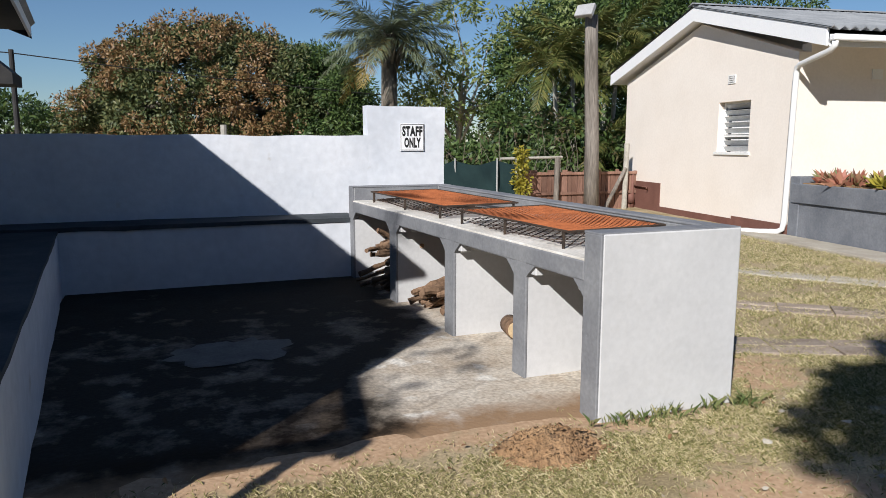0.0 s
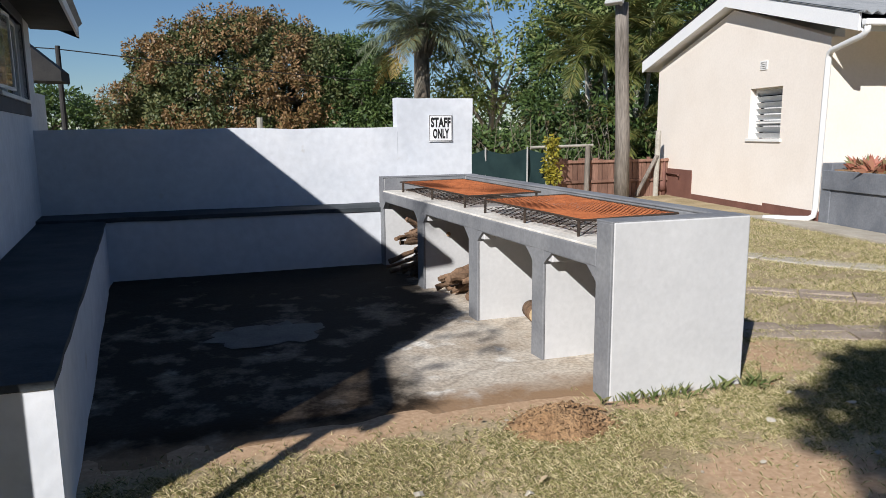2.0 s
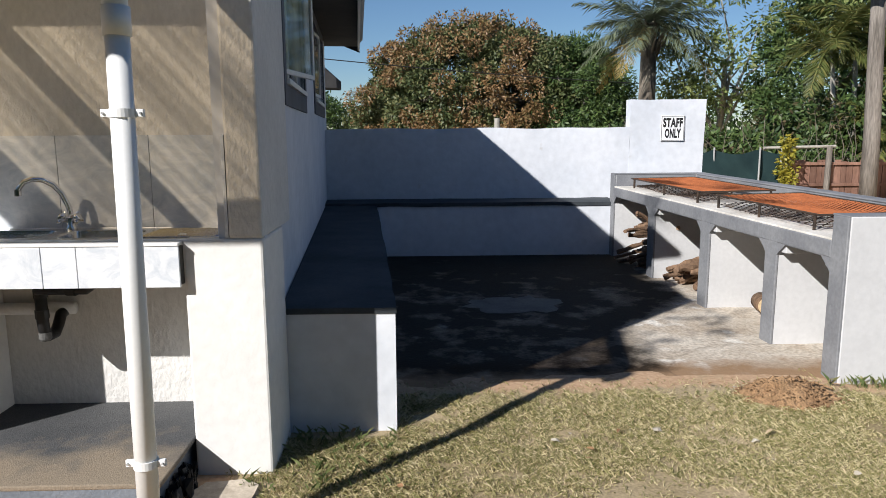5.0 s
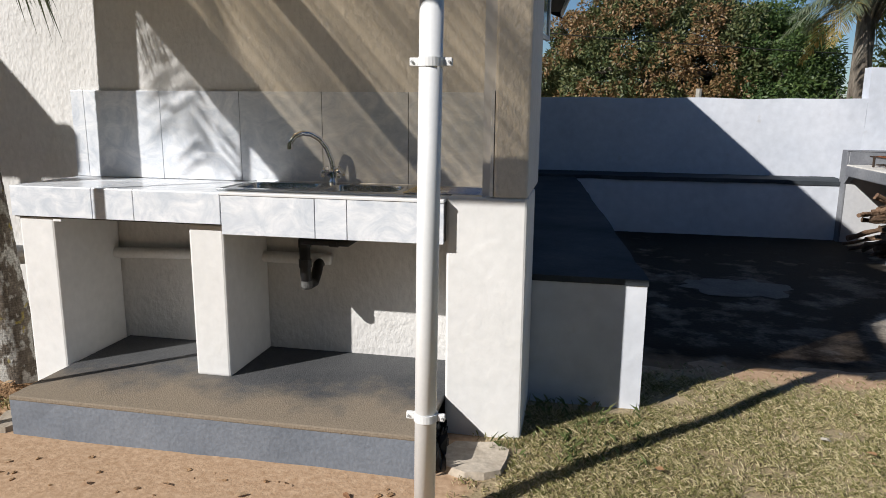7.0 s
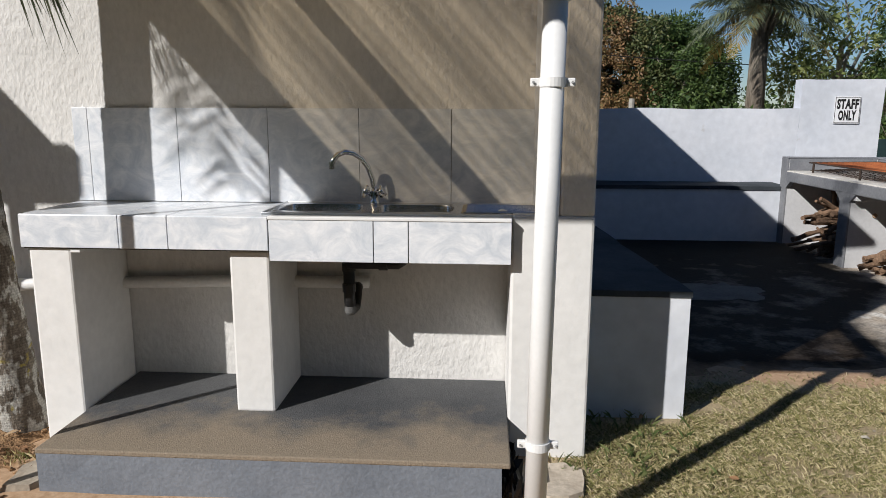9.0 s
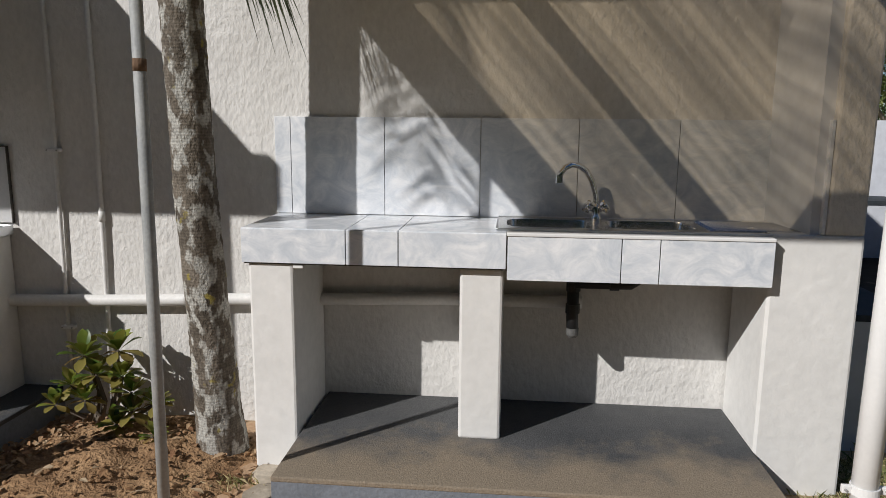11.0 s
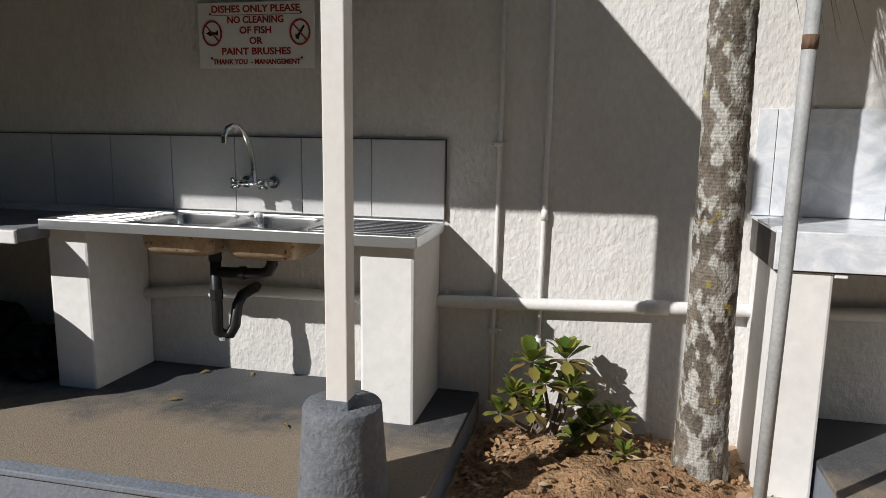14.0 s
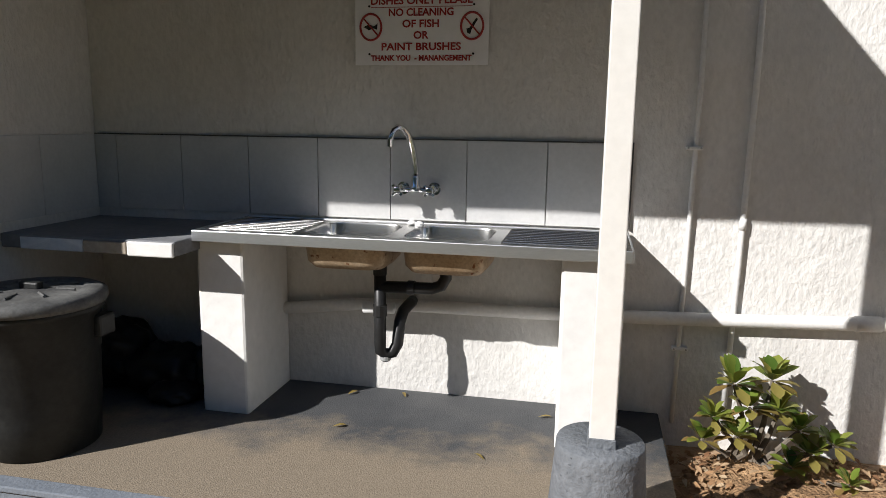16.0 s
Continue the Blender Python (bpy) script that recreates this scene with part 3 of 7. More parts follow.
def leaves(name, spots, length, width, material, parent, rng, label="", droop=0.3):
    """Many small pointed leaves: spots are rows of x, y, z, outward x, y, z."""
    s = np.asarray(spots, float)
    n = len(s)
    d = s[:, 3:] + rng.normal(0, 0.7, (n, 3))
    d[:, 2] -= droop
    d /= np.linalg.norm(d, axis=1)[:, None]
    w = np.cross(d, rng.normal(0, 1, (n, 3)))
    w /= np.linalg.norm(w, axis=1)[:, None]
    ln = (length * rng.uniform(0.6, 1.25, n))[:, None]
    wd = (width * rng.uniform(0.7, 1.2, n))[:, None]
    p = s[:, :3]
    v = np.stack([p, p + d * ln * 0.45 + w * wd * 0.5, p + d * ln, p + d * ln * 0.45 - w * wd * 0.5], 1).reshape(-1, 3)
    f = np.arange(4 * n).reshape(-1, 4)
    return mesh_from(name, v.tolist(), f.tolist(), material, parent, label)


def clump_spots(rng, centres, radii, per):
    """Leaf seats on the shells of ragged clumps."""
    out = []
    for c, r in zip(centres, radii):
        d = rng.normal(0, 1, (per, 3))
        d /= np.linalg.norm(d, axis=1)[:, None]
        q = c + d * (r * rng.uniform(0.45, 1.08, per) ** 0.6)[:, None]
        out.append(np.hstack([q, d]))
    return np.vstack(out)


def crown_clumps(rng, centre, size, count, rmin, rmax, shell=0.75):
    """Clump centres over the outside of a lumpy ellipsoid."""
    d = rng.normal(0, 1, (count, 3))
    d /= np.linalg.norm(d, axis=1)[:, None]
    lump = np.array([1 + 0.16 * noise.noise(Vector(x) * 2.3 + Vector(centre)) for x in d])
    r = rng.uniform(shell, 1.0, count) * lump
    return np.asarray(centre) + d * r[:, None] * np.asarray(size), rng.uniform(rmin, rmax, count)


def grow_limbs(rng, base, top, radius, tips, bend=0.3):
    """A trunk that tapers, with limbs towards the tips."""
    bm = bmesh.new()
    base, top = Vector(base), Vector(top)
    n = 6
    pts = [base.lerp(top, i / n) + Vector((rng.normal(0, bend * 0.12), rng.normal(0, bend * 0.12), 0)) * (i > 0) for i in range(n + 1)]
    tube(bm, pts, [radius * (1 - 0.5 * i / n) for i in range(n + 1)], 10)
    for t in tips:
        a = pts[2 + int(rng.integers(0, n - 2))]
        t = Vector(t)
        mid = a.lerp(t, 0.5) + Vector((rng.normal(0, bend), rng.normal(0, bend), abs(rng.normal(0, bend))))
        tube(bm, [a, a.lerp(mid, 0.6), mid, mid.lerp(t, 0.6), t], [radius * 0.45, radius * 0.36, radius * 0.27, radius * 0.18, radius * 0.07], 7)
    return bm


def frond(verts, faces, rng, base, out, length, rise, fall, leaflet, n=26, width=0.03, spread=0.7):
    """One feather frond: a rachis strip and two rows of narrow leaflets."""
    base, out = Vector(base), Vector((out[0], out[1], 0)).normalized()
    side = Vector((-out.y, out.x, 0))
    pts = [base + out * length * (s - 0.15 * s * s * fall) + Vector((0, 0, rise * s - fall * length * s * s)) for s in [i / n for i in range(n + 1)]]
    for i in range(n):
        a, b = pts[i], pts[i + 1]
        w = width * 0.5 * (1 - 0.8 * i / n) + 0.004
        k = len(verts)
        verts.extend([tuple(a - side * w), tuple(a + side * w), tuple(b + side * w), tuple(b - side * w)])
        faces.append((k, k + 1, k + 2, k + 3))
        if i < 2:
            continue
        d = (b - a).normalized()
        size = leaflet * math.sin(math.pi * min(1, 0.15 + 0.85 * i / n) * 0.97) + 0.05
        for sg in (-1, 1):
            for h in (0.0, 0.5):
                p = a.lerp(b, h)
                w_ = (side * sg * spread + d * 0.75 + Vector((0, 0, rng.normal(-0.05, 0.22)))).normalized()
                tip = p + w_ * size * rng.uniform(0.8, 1.15) + Vector((0, 0, -0.22 * size * rng.uniform(0.4, 1.6)))
                q = p.lerp(tip, 0.5) + Vector((0, 0, 0.05 * size))
                t = d * width * 0.5
                k = len(verts)
                verts.extend([tuple(p), tuple(q - t), tuple(tip), tuple(q + t)])
                faces.append((k, k + 1, k + 2, k + 3))


def lettering(text, size, width, material, parent, m, bold=0.0):
    """Flat letters of the built-in font, as a mesh part, fitted to a width."""
    c = bpy.data.curves.new("lettering", "FONT")
    c.body, c.size, c.align_x, c.align_y, c.extrude, c.offset = text, size, "CENTER", "CENTER", 0.0006, bold
    c.resolution_u = 3
    c.space_character = 1.0 + 22 * max(0.0, bold - 0.002)
    o = bpy.data.objects.new("lettering", c)
    scene.collection.objects.link(o)
    bpy.context.view_layer.update()
    me = bpy.data.meshes.new_from_object(o.evaluated_get(bpy.context.evaluated_depsgraph_get()))
    bpy.data.objects.remove(o)
    bpy.data.curves.remove(c)
    xs = [v.co.x for v in me.vertices]
    k = width / (max(xs) - min(xs)) if width else 1.0
    me.transform(m @ Matrix.Diagonal((k, 1, 1, 1)))
    me.materials.clear()
    me.materials.append(M[material])
    ob = new("lettering", me)
    ob.parent = parent
    return ob


RNG = np.random.default_rng(7)


# ---- large structure ----
def smooth_step(a, b, v):
    t = min(1.0, max(0.0, (v - a) / (b - a)))
    return t * t * (3 - 2 * t)


def ground_z(x, y):
    dirt = 0.030 * smooth_step(2.7, 3.1, y) * smooth_step(3.85, 3.4, y) * smooth_step(2.3, 1.9, x) * smooth_step(-1.6, -1.0, x)
    return dirt + 0.015 * max(0.0, x - 4.5) + 0.014 * noise.noise(Vector((x * 0.9, y * 0.9, 0.0))) + 0.006 * noise.noise(Vector((x * 4, y * 4, 2.0)))


def soil_mask(x, y):
    """Bare soil: before the slabs, in the plant bed, round the grill and in worn patches of the lawn."""
    s = 0.0
    s = max(s, smooth_step(-1.0, -1.6, x) * smooth_step(2.9, 2.5, y) * smooth_step(-1.2, 0.4, y))
    s = max(s, 0.75 * smooth_step(2.95, 3.3, y) * smooth_step(3.6, 2.2, x) * smooth_step(9, 8, y))
    s = max(s, 0.70 * smooth_step(1.05, 0.35, math.hypot((x - 2.42) / 0.85, (y - 2.15) / 0.6)))
    s = max(s, 0.62 * smooth_step(1.0, 0.4, math.hypot((x - 3.5) / 0.8, (y - 3.7) / 0.7)))
    s = max(s, 0.55 * smooth_step(1.0, 0.3, math.hypot((x - 2.2) / 1.1, (y - 1.4) / 0.5)))
    return s + 0.22 * noise.noise(Vector((x * 1.1, y * 1.1, 5.0)))


def build_ground():
    near_x, near_y = np.arange(-9, 12.01, 0.11), np.arange(-4, 15.01, 0.11)
    xs = np.concatenate([[-900, -300, -100, -40, -18], near_x, [16, 24, 45, 100, 300, 900]])
    ys = np.concatenate([[-900, -300, -100, -30, -10], near_y, [18, 24, 34, 60, 120, 300, 900]])
    verts, soil, dim_lawn = [], [], []
    for y in ys:
        for x in xs:
            far = abs(x) > 16 or y > 18 or y < -10
            verts.append((float(x), float(y), 0.1 if x > 16 else 0.0 if far else ground_z(x, y)))
            soil.append(0.0 if far else soil_mask(x, y))
            dim_lawn.append(smooth_step(0.9, -0.2, y + 0.5 * noise.noise(Vector((x * 0.8, y * 0.8, 7)))) * (0.72 + 0.5 * noise.noise(Vector((x * 1.3, y * 1.3, 8)))))
    w = len(xs)
    faces = [(j * w + i, j * w + i + 1, j * w + w + i + 1, j * w + w + i) for j in range(len(ys) - 1) for i in range(w - 1)]
    ob = mesh_from("ground", verts, faces, "ground", smooth=True)
    a = ob.data.attributes.new("soil", "FLOAT", "POINT")
    a.data.foreach_set("value", soil)
    a = ob.data.attributes.new("dim_lawn", "FLOAT", "POINT")
    a.data.foreach_set("value", dim_lawn)
    return tagged(ob, "dry patchy lawn with bare reddish soil", "ground", kind="structure")


build_ground()

# the yard of worn concrete between benches and grill, with an uneven front edge
bm = bmesh.new()
cols = []
for i in range(41):
    x = -1.0 + 4.0 * i / 40
    y0 = 3.14 + 0.16 * smooth_step(-0.8, 1.6, x) + 0.06 * noise.noise(Vector((x * 4, 1, 0)))
    cols.append([bm.verts.new((x, y0 + (7.95 - y0) * k / 40, 0.03 - (0.022 if k == 0 else 0) + 0.004 * noise.noise(Vector((x * 3, k * 0.4, 3))))) for k in range(41)])
for a, b in zip(cols, cols[1:]):
    for k in range(40):
        bm.faces.new((a[k], b[k], b[k + 1], a[k + 1]))
yard = setting("yard_floor", bm, "yard", "worn concrete yard floor with shade painted into its colour", "floor", True)
# painted shade: full beside the benches, none near the grill
at_ = yard.data.attributes.new("shade_mask", "FLOAT", "POINT")
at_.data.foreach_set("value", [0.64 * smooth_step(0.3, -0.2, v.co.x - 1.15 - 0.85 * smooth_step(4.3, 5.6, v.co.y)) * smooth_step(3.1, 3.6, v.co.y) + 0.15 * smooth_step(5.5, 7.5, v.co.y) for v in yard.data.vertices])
at_ = yard.data.attributes.new("dirt", "FLOAT", "POINT")
at_.data.foreach_set("value", [0.72 * smooth_step(4.1, 3.35, v.co.y) for v in yard.data.vertices])

# sink wall along x, with the house block behind it
WALL_Y = 2.69
bm = panel(-7.75, -0.05, -1.31, 3.2, WALL_Y, WALL_Y + 0.2, 0.25)
wobble(bm, 0.006, 2.2)
setting("wall_back", bm, "plaster", "cream bagged-plaster block wall behind the sinks", "wall")
bm = boxed(-1.31, 2.24, 1.10, -1.162, 2.89, 2.95, 0.012)
setting("wall_stub", bm, "plaster", "short cream wall end beside the tiled sink", "wall")
bm = boxed(-7.95, 1.42, -0.05, -7.75, 2.89, 3.2)
setting("wall_left", bm, "plaster", "plastered end wall beside the dish sink", "wall")

# side wall of the house: runs back from the corner, a little askew
HW = Matrix.Translation((-1.158, 2.24, 0)) @ pose(0, 0, 0, 0, 0, 90 + 5.1)
# in HW: x runs back along the wall, y to the left (into the house)
HWL = 6.75


def wall_with_openings(x0, x1, z0, z1, y0, y1, holes):
    """A slab along x with rectangular openings through it."""
    bm = bmesh.new()
    xs = sorted({x0, x1, *[h[0] for h in holes], *[h[1] for h in holes]})
    zs = sorted({z0, z1, *[h[2] for h in holes], *[h[3] for h in holes]})
    def solid(i, k):
        if not (0 <= i < len(xs) - 1 and 0 <= k < len(zs) - 1):
            return False
        cx, cz = (xs[i] + xs[i + 1]) / 2, (zs[k] + zs[k + 1]) / 2
        return not any(h[0] < cx < h[1] and h[2] < cz < h[3] for h in holes)
    def quad(*p):
        bm.faces.new([bm.verts.new(q) for q in p])
    for i in range(len(xs) - 1):
        for k in range(len(zs) - 1):
            if not solid(i, k):
                continue
            a, b, c, d = xs[i], xs[i + 1], zs[k], zs[k + 1]
            quad((a, y0, c), (b, y0, c), (b, y0, d), (a, y0, d))
            quad((a, y1, c), (a, y1, d), (b, y1, d), (b, y1, c))
            if not solid(i - 1, k):
                quad((a, y0, c), (a, y0, d), (a, y1, d), (a, y1, c))
            if not solid(i + 1, k):
                quad((b, y0, c), (b, y1, c), (b, y1, d), (b, y0, d))
            if not solid(i, k - 1):
                quad((a, y0, c), (a, y1, c), (b, y1, c), (b, y0, c))
            if not solid(i, k + 1):
                quad((a, y0, d), (b, y0, d), (b, y1, d), (a, y1, d))
    bmesh.ops.remove_doubles(bm, verts=bm.verts, dist=0.0005)
    return bm


WINS = [(1.25, 2.78, 1.85, 2.62), (4.2, 6.05, 1.88, 2.66)]
bm = wall_with_openings(0.045, HWL, -0.05, 2.84, 0.0, 0.2, WINS)
bmesh.ops.transform(bm, matrix=HW, verts=bm.verts)
setting("wall_house_side", bm, "wall_white", "white plastered side wall of the house in shade", "wall")

# far boundary wall with a raised end, and the long seat before it
def far_top(x):
    return 1.615 + 0.02 * noise.noise(Vector((x * 1.5, 0, 0)))


bm = panel(-1.9, -0.05, 2.27, 1.62, 8.45, 8.65, 0.13, far_top)
wobble(bm, 0.012, 1.9, axes=(0, 1, 0.5))
setting("wall_far", bm, "wall_white", "whitewashed uneven boundary wall", "wall", False)
bm = panel(2.268, -0.05, 3.26, 1.98, 8.447, 8.652, 0.13, lambda x: 1.975 + 0.012 * noise.noise(Vector((x * 3, 0, 4))))
wobble(bm, 0.012, 1.9, axes=(1, 1, 0.5))
setting("wall_far_raised", bm, "wall_white", "raised whitewashed end of the boundary wall", "wall")
bm = bmesh.new()
box(bm, -1.85, 7.89, -0.02, 2.0, 8.445, 0.66)
setting("seat_base", bm, "wall_white", "white masonry base of a long built-in seat", "seat")
bm = panel(-1.86, 0.655, 2.0, 0.70, 7.875, 8.446, 0.2)
wobble(bm, 0.008, 3, axes=(0, 1, 1))
setting("seat_top", bm, "bench_top", "dark grey painted top of the built-in seat", "seat")

# left bench along the house wall, front edge askew like the wall
def skew_bench(z0, z1, grow):
    bm = bmesh.new()
    fl, bl = Vector((-0.605 + grow, 2.69 - grow, 0)), Vector((-1.03 + grow, 7.9, 0))
    wl_, wb = Vector((-1.19, 2.69 - grow, 0)), Vector((-1.66, 7.9, 0))
    n = 24
    rows = []
    for i in range(n + 1):
        a, b = wl_.lerp(wb, i / n), fl.lerp(bl, i / n)
        w = 0.008 * noise.noise(Vector((i * 0.7, z1, 0)))
        rows.append([bm.verts.new((a.x, a.y, z0)), bm.verts.new((b.x + w, b.y, z0)), bm.verts.new((b.x + w, b.y, z1 + w)), bm.verts.new((a.x, a.y, z1))])
    for p, q in zip(rows, rows[1:]):
        for k in range(4):
            bm.faces.new((p[k], p[(k + 1) % 4], q[(k + 1) % 4], q[k]))
    bm.faces.new(list(reversed(rows[0])))
    bm.faces.new(rows[-1])
    bmesh.ops.recalc_face_normals(bm, faces=bm.faces)
    return bm


setting("bench_base", skew_bench(-0.02, 0.645, 0.0), "wall_white", "white masonry base of the wall bench", "bench")
setting("bench_top", skew_bench(0.64, 0.672, 0.006), "bench_top", "dark grey painted top of the wall bench", "bench")


# ---- roofs ----
def lean_roof(name, x0, x1, y0, y1, z0, slope, label, sheets):
    """Corrugated sheet falling towards -y, with a fascia along the front and a barge at each end."""
    root = thing(name, label, "roof", kind="structure")
    for a, b, material, lab in sheets:
        bm = bmesh.new()
        n = int((b - a) / 0.02)
        rows = []
        for i in range(n + 1):
            x = a + (b - a) * i / n
            w = 0.012 * math.sin(x * 2 * math.pi / 0.1)
            rows.append([bm.verts.new((x, y, z0 + (y - y0) * slope + dz + w)) for y, dz in ((y0 - 0.04, 0.10), (y1, 0.10), (y1, 0.09), (y0 - 0.04, 0.09))])
        for p, q in zip(rows, rows[1:]):
            for k in range(4):
                bm.faces.new((p[k], p[(k + 1) % 4], q[(k + 1) % 4], q[k]))
        part("sheet", bm, material, root, lab)
    part("fascia", boxed(x0, y0, z0 - 0.07, x1, y0 + 0.025, z0 + 0.08), "fascia", root)
    for x in (x0, x1 - 0.03):
        bm = bmesh.new()
        vs = [bm.verts.new((x + dx, y, z0 + (y - y0) * slope + dz)) for dx in (0, 0.03) for y, dz in ((y0 + 0.03, -0.04), (y1, -0.04), (y1, 0.085), (y0 + 0.03, 0.085))]
        for f in ((0, 1, 2, 3), (7, 6, 5, 4), (0, 4, 5, 1), (1, 5, 6, 2), (2, 6, 7, 3), (3, 7, 4, 0)):
            bm.faces.new([vs[i] for i in f])
        part("barge_board", bm, "fascia", root)
    return root


SINK_ROOF = lean_roof("roof_sink", -4.0, -1.83, 0.86, 2.69, 2.47, 0.20, "amber translucent lean-to roof over the tiled sink", ((-4.0, -3.8, "roof_sheet", "grey sheet at the roof's edge"), (-3.8, -1.83, "clear_sheet", "amber fibreglass sheet")))
part("purlin", boxed(-3.97, 2.02, 2.69, -1.86, 2.10, 2.75, 0.004), "wood_post", SINK_ROOF, "timber purlin")
for x in (-3.86, -3.22):
    bm = bmesh.new()
    vs = [bm.verts.new((x + dx, y, 2.47 + (y - 0.86) * 0.2 + dz)) for dx in (0, 0.06) for y, dz in ((0.89, -0.03), (2.69, -0.03), (2.69, 0.07), (0.89, 0.07))]
    for f in ((0, 1, 2, 3), (7, 6, 5, 4), (0, 4, 5, 1), (1, 5, 6, 2), (2, 6, 7, 3), (3, 7, 4, 0)):
        bm.faces.new([vs[i] for i in f])
    part("rafter", bm, "wood_post", SINK_ROOF, "timber rafter")
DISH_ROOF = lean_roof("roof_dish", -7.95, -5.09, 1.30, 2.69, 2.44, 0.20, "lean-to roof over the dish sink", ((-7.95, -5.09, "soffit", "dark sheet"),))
# unseen box added at the roof's front edge to shape the shadow below
part("gutter", boxed(-7.95, 1.21, 2.475, -5.136, 1.296, 2.69, 0.01), "fascia", DISH_ROOF, "unseen white box added along the eave for its shadow")

# main house roof: dark eave over the side wall, sloping up to the left
root = thing("roof_house", "house roof with white fascia and dark soffit", "roof", kind="structure")
bm = bmesh.new()
E0, E1 = 1.42, 7.17
pts = [(-0.47, 2.80), (1.9, 3.75), (1.9, 3.80), (-0.52, 2.85)]
a = [bm.verts.new((E0, y, z)) for y, z in pts]
b = [bm.verts.new((E1, y, z)) for y, z in pts]
for k in range(4):
    bm.faces.new((a[k], a[(k + 1) % 4], b[(k + 1) % 4], b[k]))
bm.faces.new(a[::-1])
bm.faces.new(b)
bmesh.ops.transform(bm, matrix=HW, verts=bm.verts)
part("sheet", bm, "roof_sheet", root)
part("fascia", boxed(E0, -0.475, 2.70, E1, -0.45, 2.84, 0, HW), "fascia", root, "white eave fascia")
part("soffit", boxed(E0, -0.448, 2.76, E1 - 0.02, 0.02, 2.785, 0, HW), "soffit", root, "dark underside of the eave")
# added board, there only for the shadow it throws on the barbecue pier
part("eave_tail", boxed(E0 - 0.02, -0.80, 2.78, E0 + 0.6, -0.478, 2.835, 0, HW), "soffit", root, "board added at the eave's end to shadow the barbecue pier")
bm = bmesh.new()
vs = [bm.verts.new((x, y, z)) for x in (E1, E1 + 0.025) for y, z in ((-0.475, 2.68), (1.9, 3.62), (1.9, 3.78), (-0.475, 2.84))]
for f in ((0, 1, 2, 3), (7, 6, 5, 4), (0, 4, 5, 1), (1, 5, 6, 2), (2, 6, 7, 3), (3, 7, 4, 0)):
    bm.faces.new([vs[i] for i in f])
bmesh.ops.transform(bm, matrix=HW, verts=bm.verts)
part("barge_board", bm, "soffit", root)

# house body that closes the place behind the walls
bm = bmesh.new()
box(bm, 1.05, 0.25, -0.05, HWL - 0.25, 4.0, 2.7, 0, HW)
setting("house_interior", bm, "dark_room", "dark rooms behind the house windows", "interior")
bm = boxed(HWL - 0.2, 0.21, -0.05, HWL, 4.0, 2.75, 0, HW)
setting("wall_house_back", bm, "wall_white", "back wall of the house", "wall")


def window(name, u0, u1, z0, z1, label, opened):
    """Steel casement in a painted reveal; one leaf may stand ajar."""
    root = thing(name, label, "window", kind="structure")
    f = 0.12
    for nm, q in (("surround", (u0 - f, -0.012, z0 - 0.13, u1 + f, 0.03, z0)), ("surround", (u0 - f, -0.012, z1, u1 + f, 0.03, z1 + f)), ("surround", (u0 - f, -0.011, z0, u0, 0.03, z1)), ("surround", (u1, -0.011, z0, u1 + f, 0.03, z1))):
        part(nm, boxed(*q, 0.003, HW), "frame_grey", root, "grey painted surround")
    part("sill", boxed(u0, -0.03, z0 - 0.005, u1, 0.06, z0 + 0.03, 0.004, HW), "frame_white", root)
    t = 0.035
    mid = (u0 + u1) / 2
    for q in ((u0, z0 + 0.03, u0 + t, z1), (u1 - t, z0 + 0.03, u1, z1), (u0 + t, z1 - t, u1 - t, z1), (u0 + t, z0 + 0.03, u1 - t, z0 + 0.03 + t), (mid - t / 2, z0 + 0.03 + t, mid + t / 2, z1 - t)):
        part("window_frame", boxed(q[0], 0.05, q[1], q[2], 0.085, q[3], 0.004, HW), "frame_white", root)
    part("pane", boxed(mid + t / 2, 0.062, z0 + 0.065, u1 - t, 0.066, z1 - t, 0, HW), "glass", root)
    lm = HW @ Matrix.Translation((u0 + t, 0.05, 0)) @ pose(0, 0, 0, 0, 0, -opened)
    w = mid - t / 2 - u0 - t
    leaf = part("casement", boxed(0, -0.012, z0 + 0.07, 0.03, 0.012, z1 - t - 0.005, 0.003, lm), "frame_white", root)
    for q in ((w - 0.03, z0 + 0.07, w, z1 - t - 0.005), (0.03, z0 + 0.07, w - 0.03, z0 + 0.10), (0.03, z1 - t - 0.035, w - 0.03, z1 - t - 0.005)):
        part("casement_rail", boxed(q[0], -0.012, q[1], q[2], 0.012, q[3], 0.003, lm), "frame_white", leaf)
    part("pane", boxed(0.03, -0.002, z0 + 0.10, w - 0.03, 0.002, z1 - t - 0.035, 0, lm), "glass", leaf)
    part("curtain", wobble(boxed(u0, 0.13, z0, u1, 0.14, z1, 0, HW), 0.002, 9), "curtain", root, "pale drawn curtain")
    return root


window("window_1", *WINS[0], "white casement window in a grey surround, ajar", 14)
window("window_2", *WINS[1], "white casement window in a grey surround", 4)

# ---- slabs before the sinks ----
bm = panel(-3.435, -0.03, -1.545, 0.165, 1.805, WALL_Y, 0.12)
wobble(bm, 0.006, 5, axes=(0.6, 1, 0), keep=lambda v: v.co.y > 2.6)
setting("slab_base_sink", bm, "slab_edge", "grey painted edge of the raised floor at the tiled sink", "floor")
bm = boxed(-3.436, 1.803, 0.163, -1.512, WALL_Y - 0.001, 0.186, 0.006)
setting("slab_sink", bm, "slab", "grey and brown worn concrete floor at the tiled sink", "floor")
bm = panel(-7.75, -0.03, -4.86, 0.13, 1.44, WALL_Y, 0.12)
wobble(bm, 0.006, 5, axes=(0.6, 1, 0), keep=lambda v: v.co.y > 2.6)
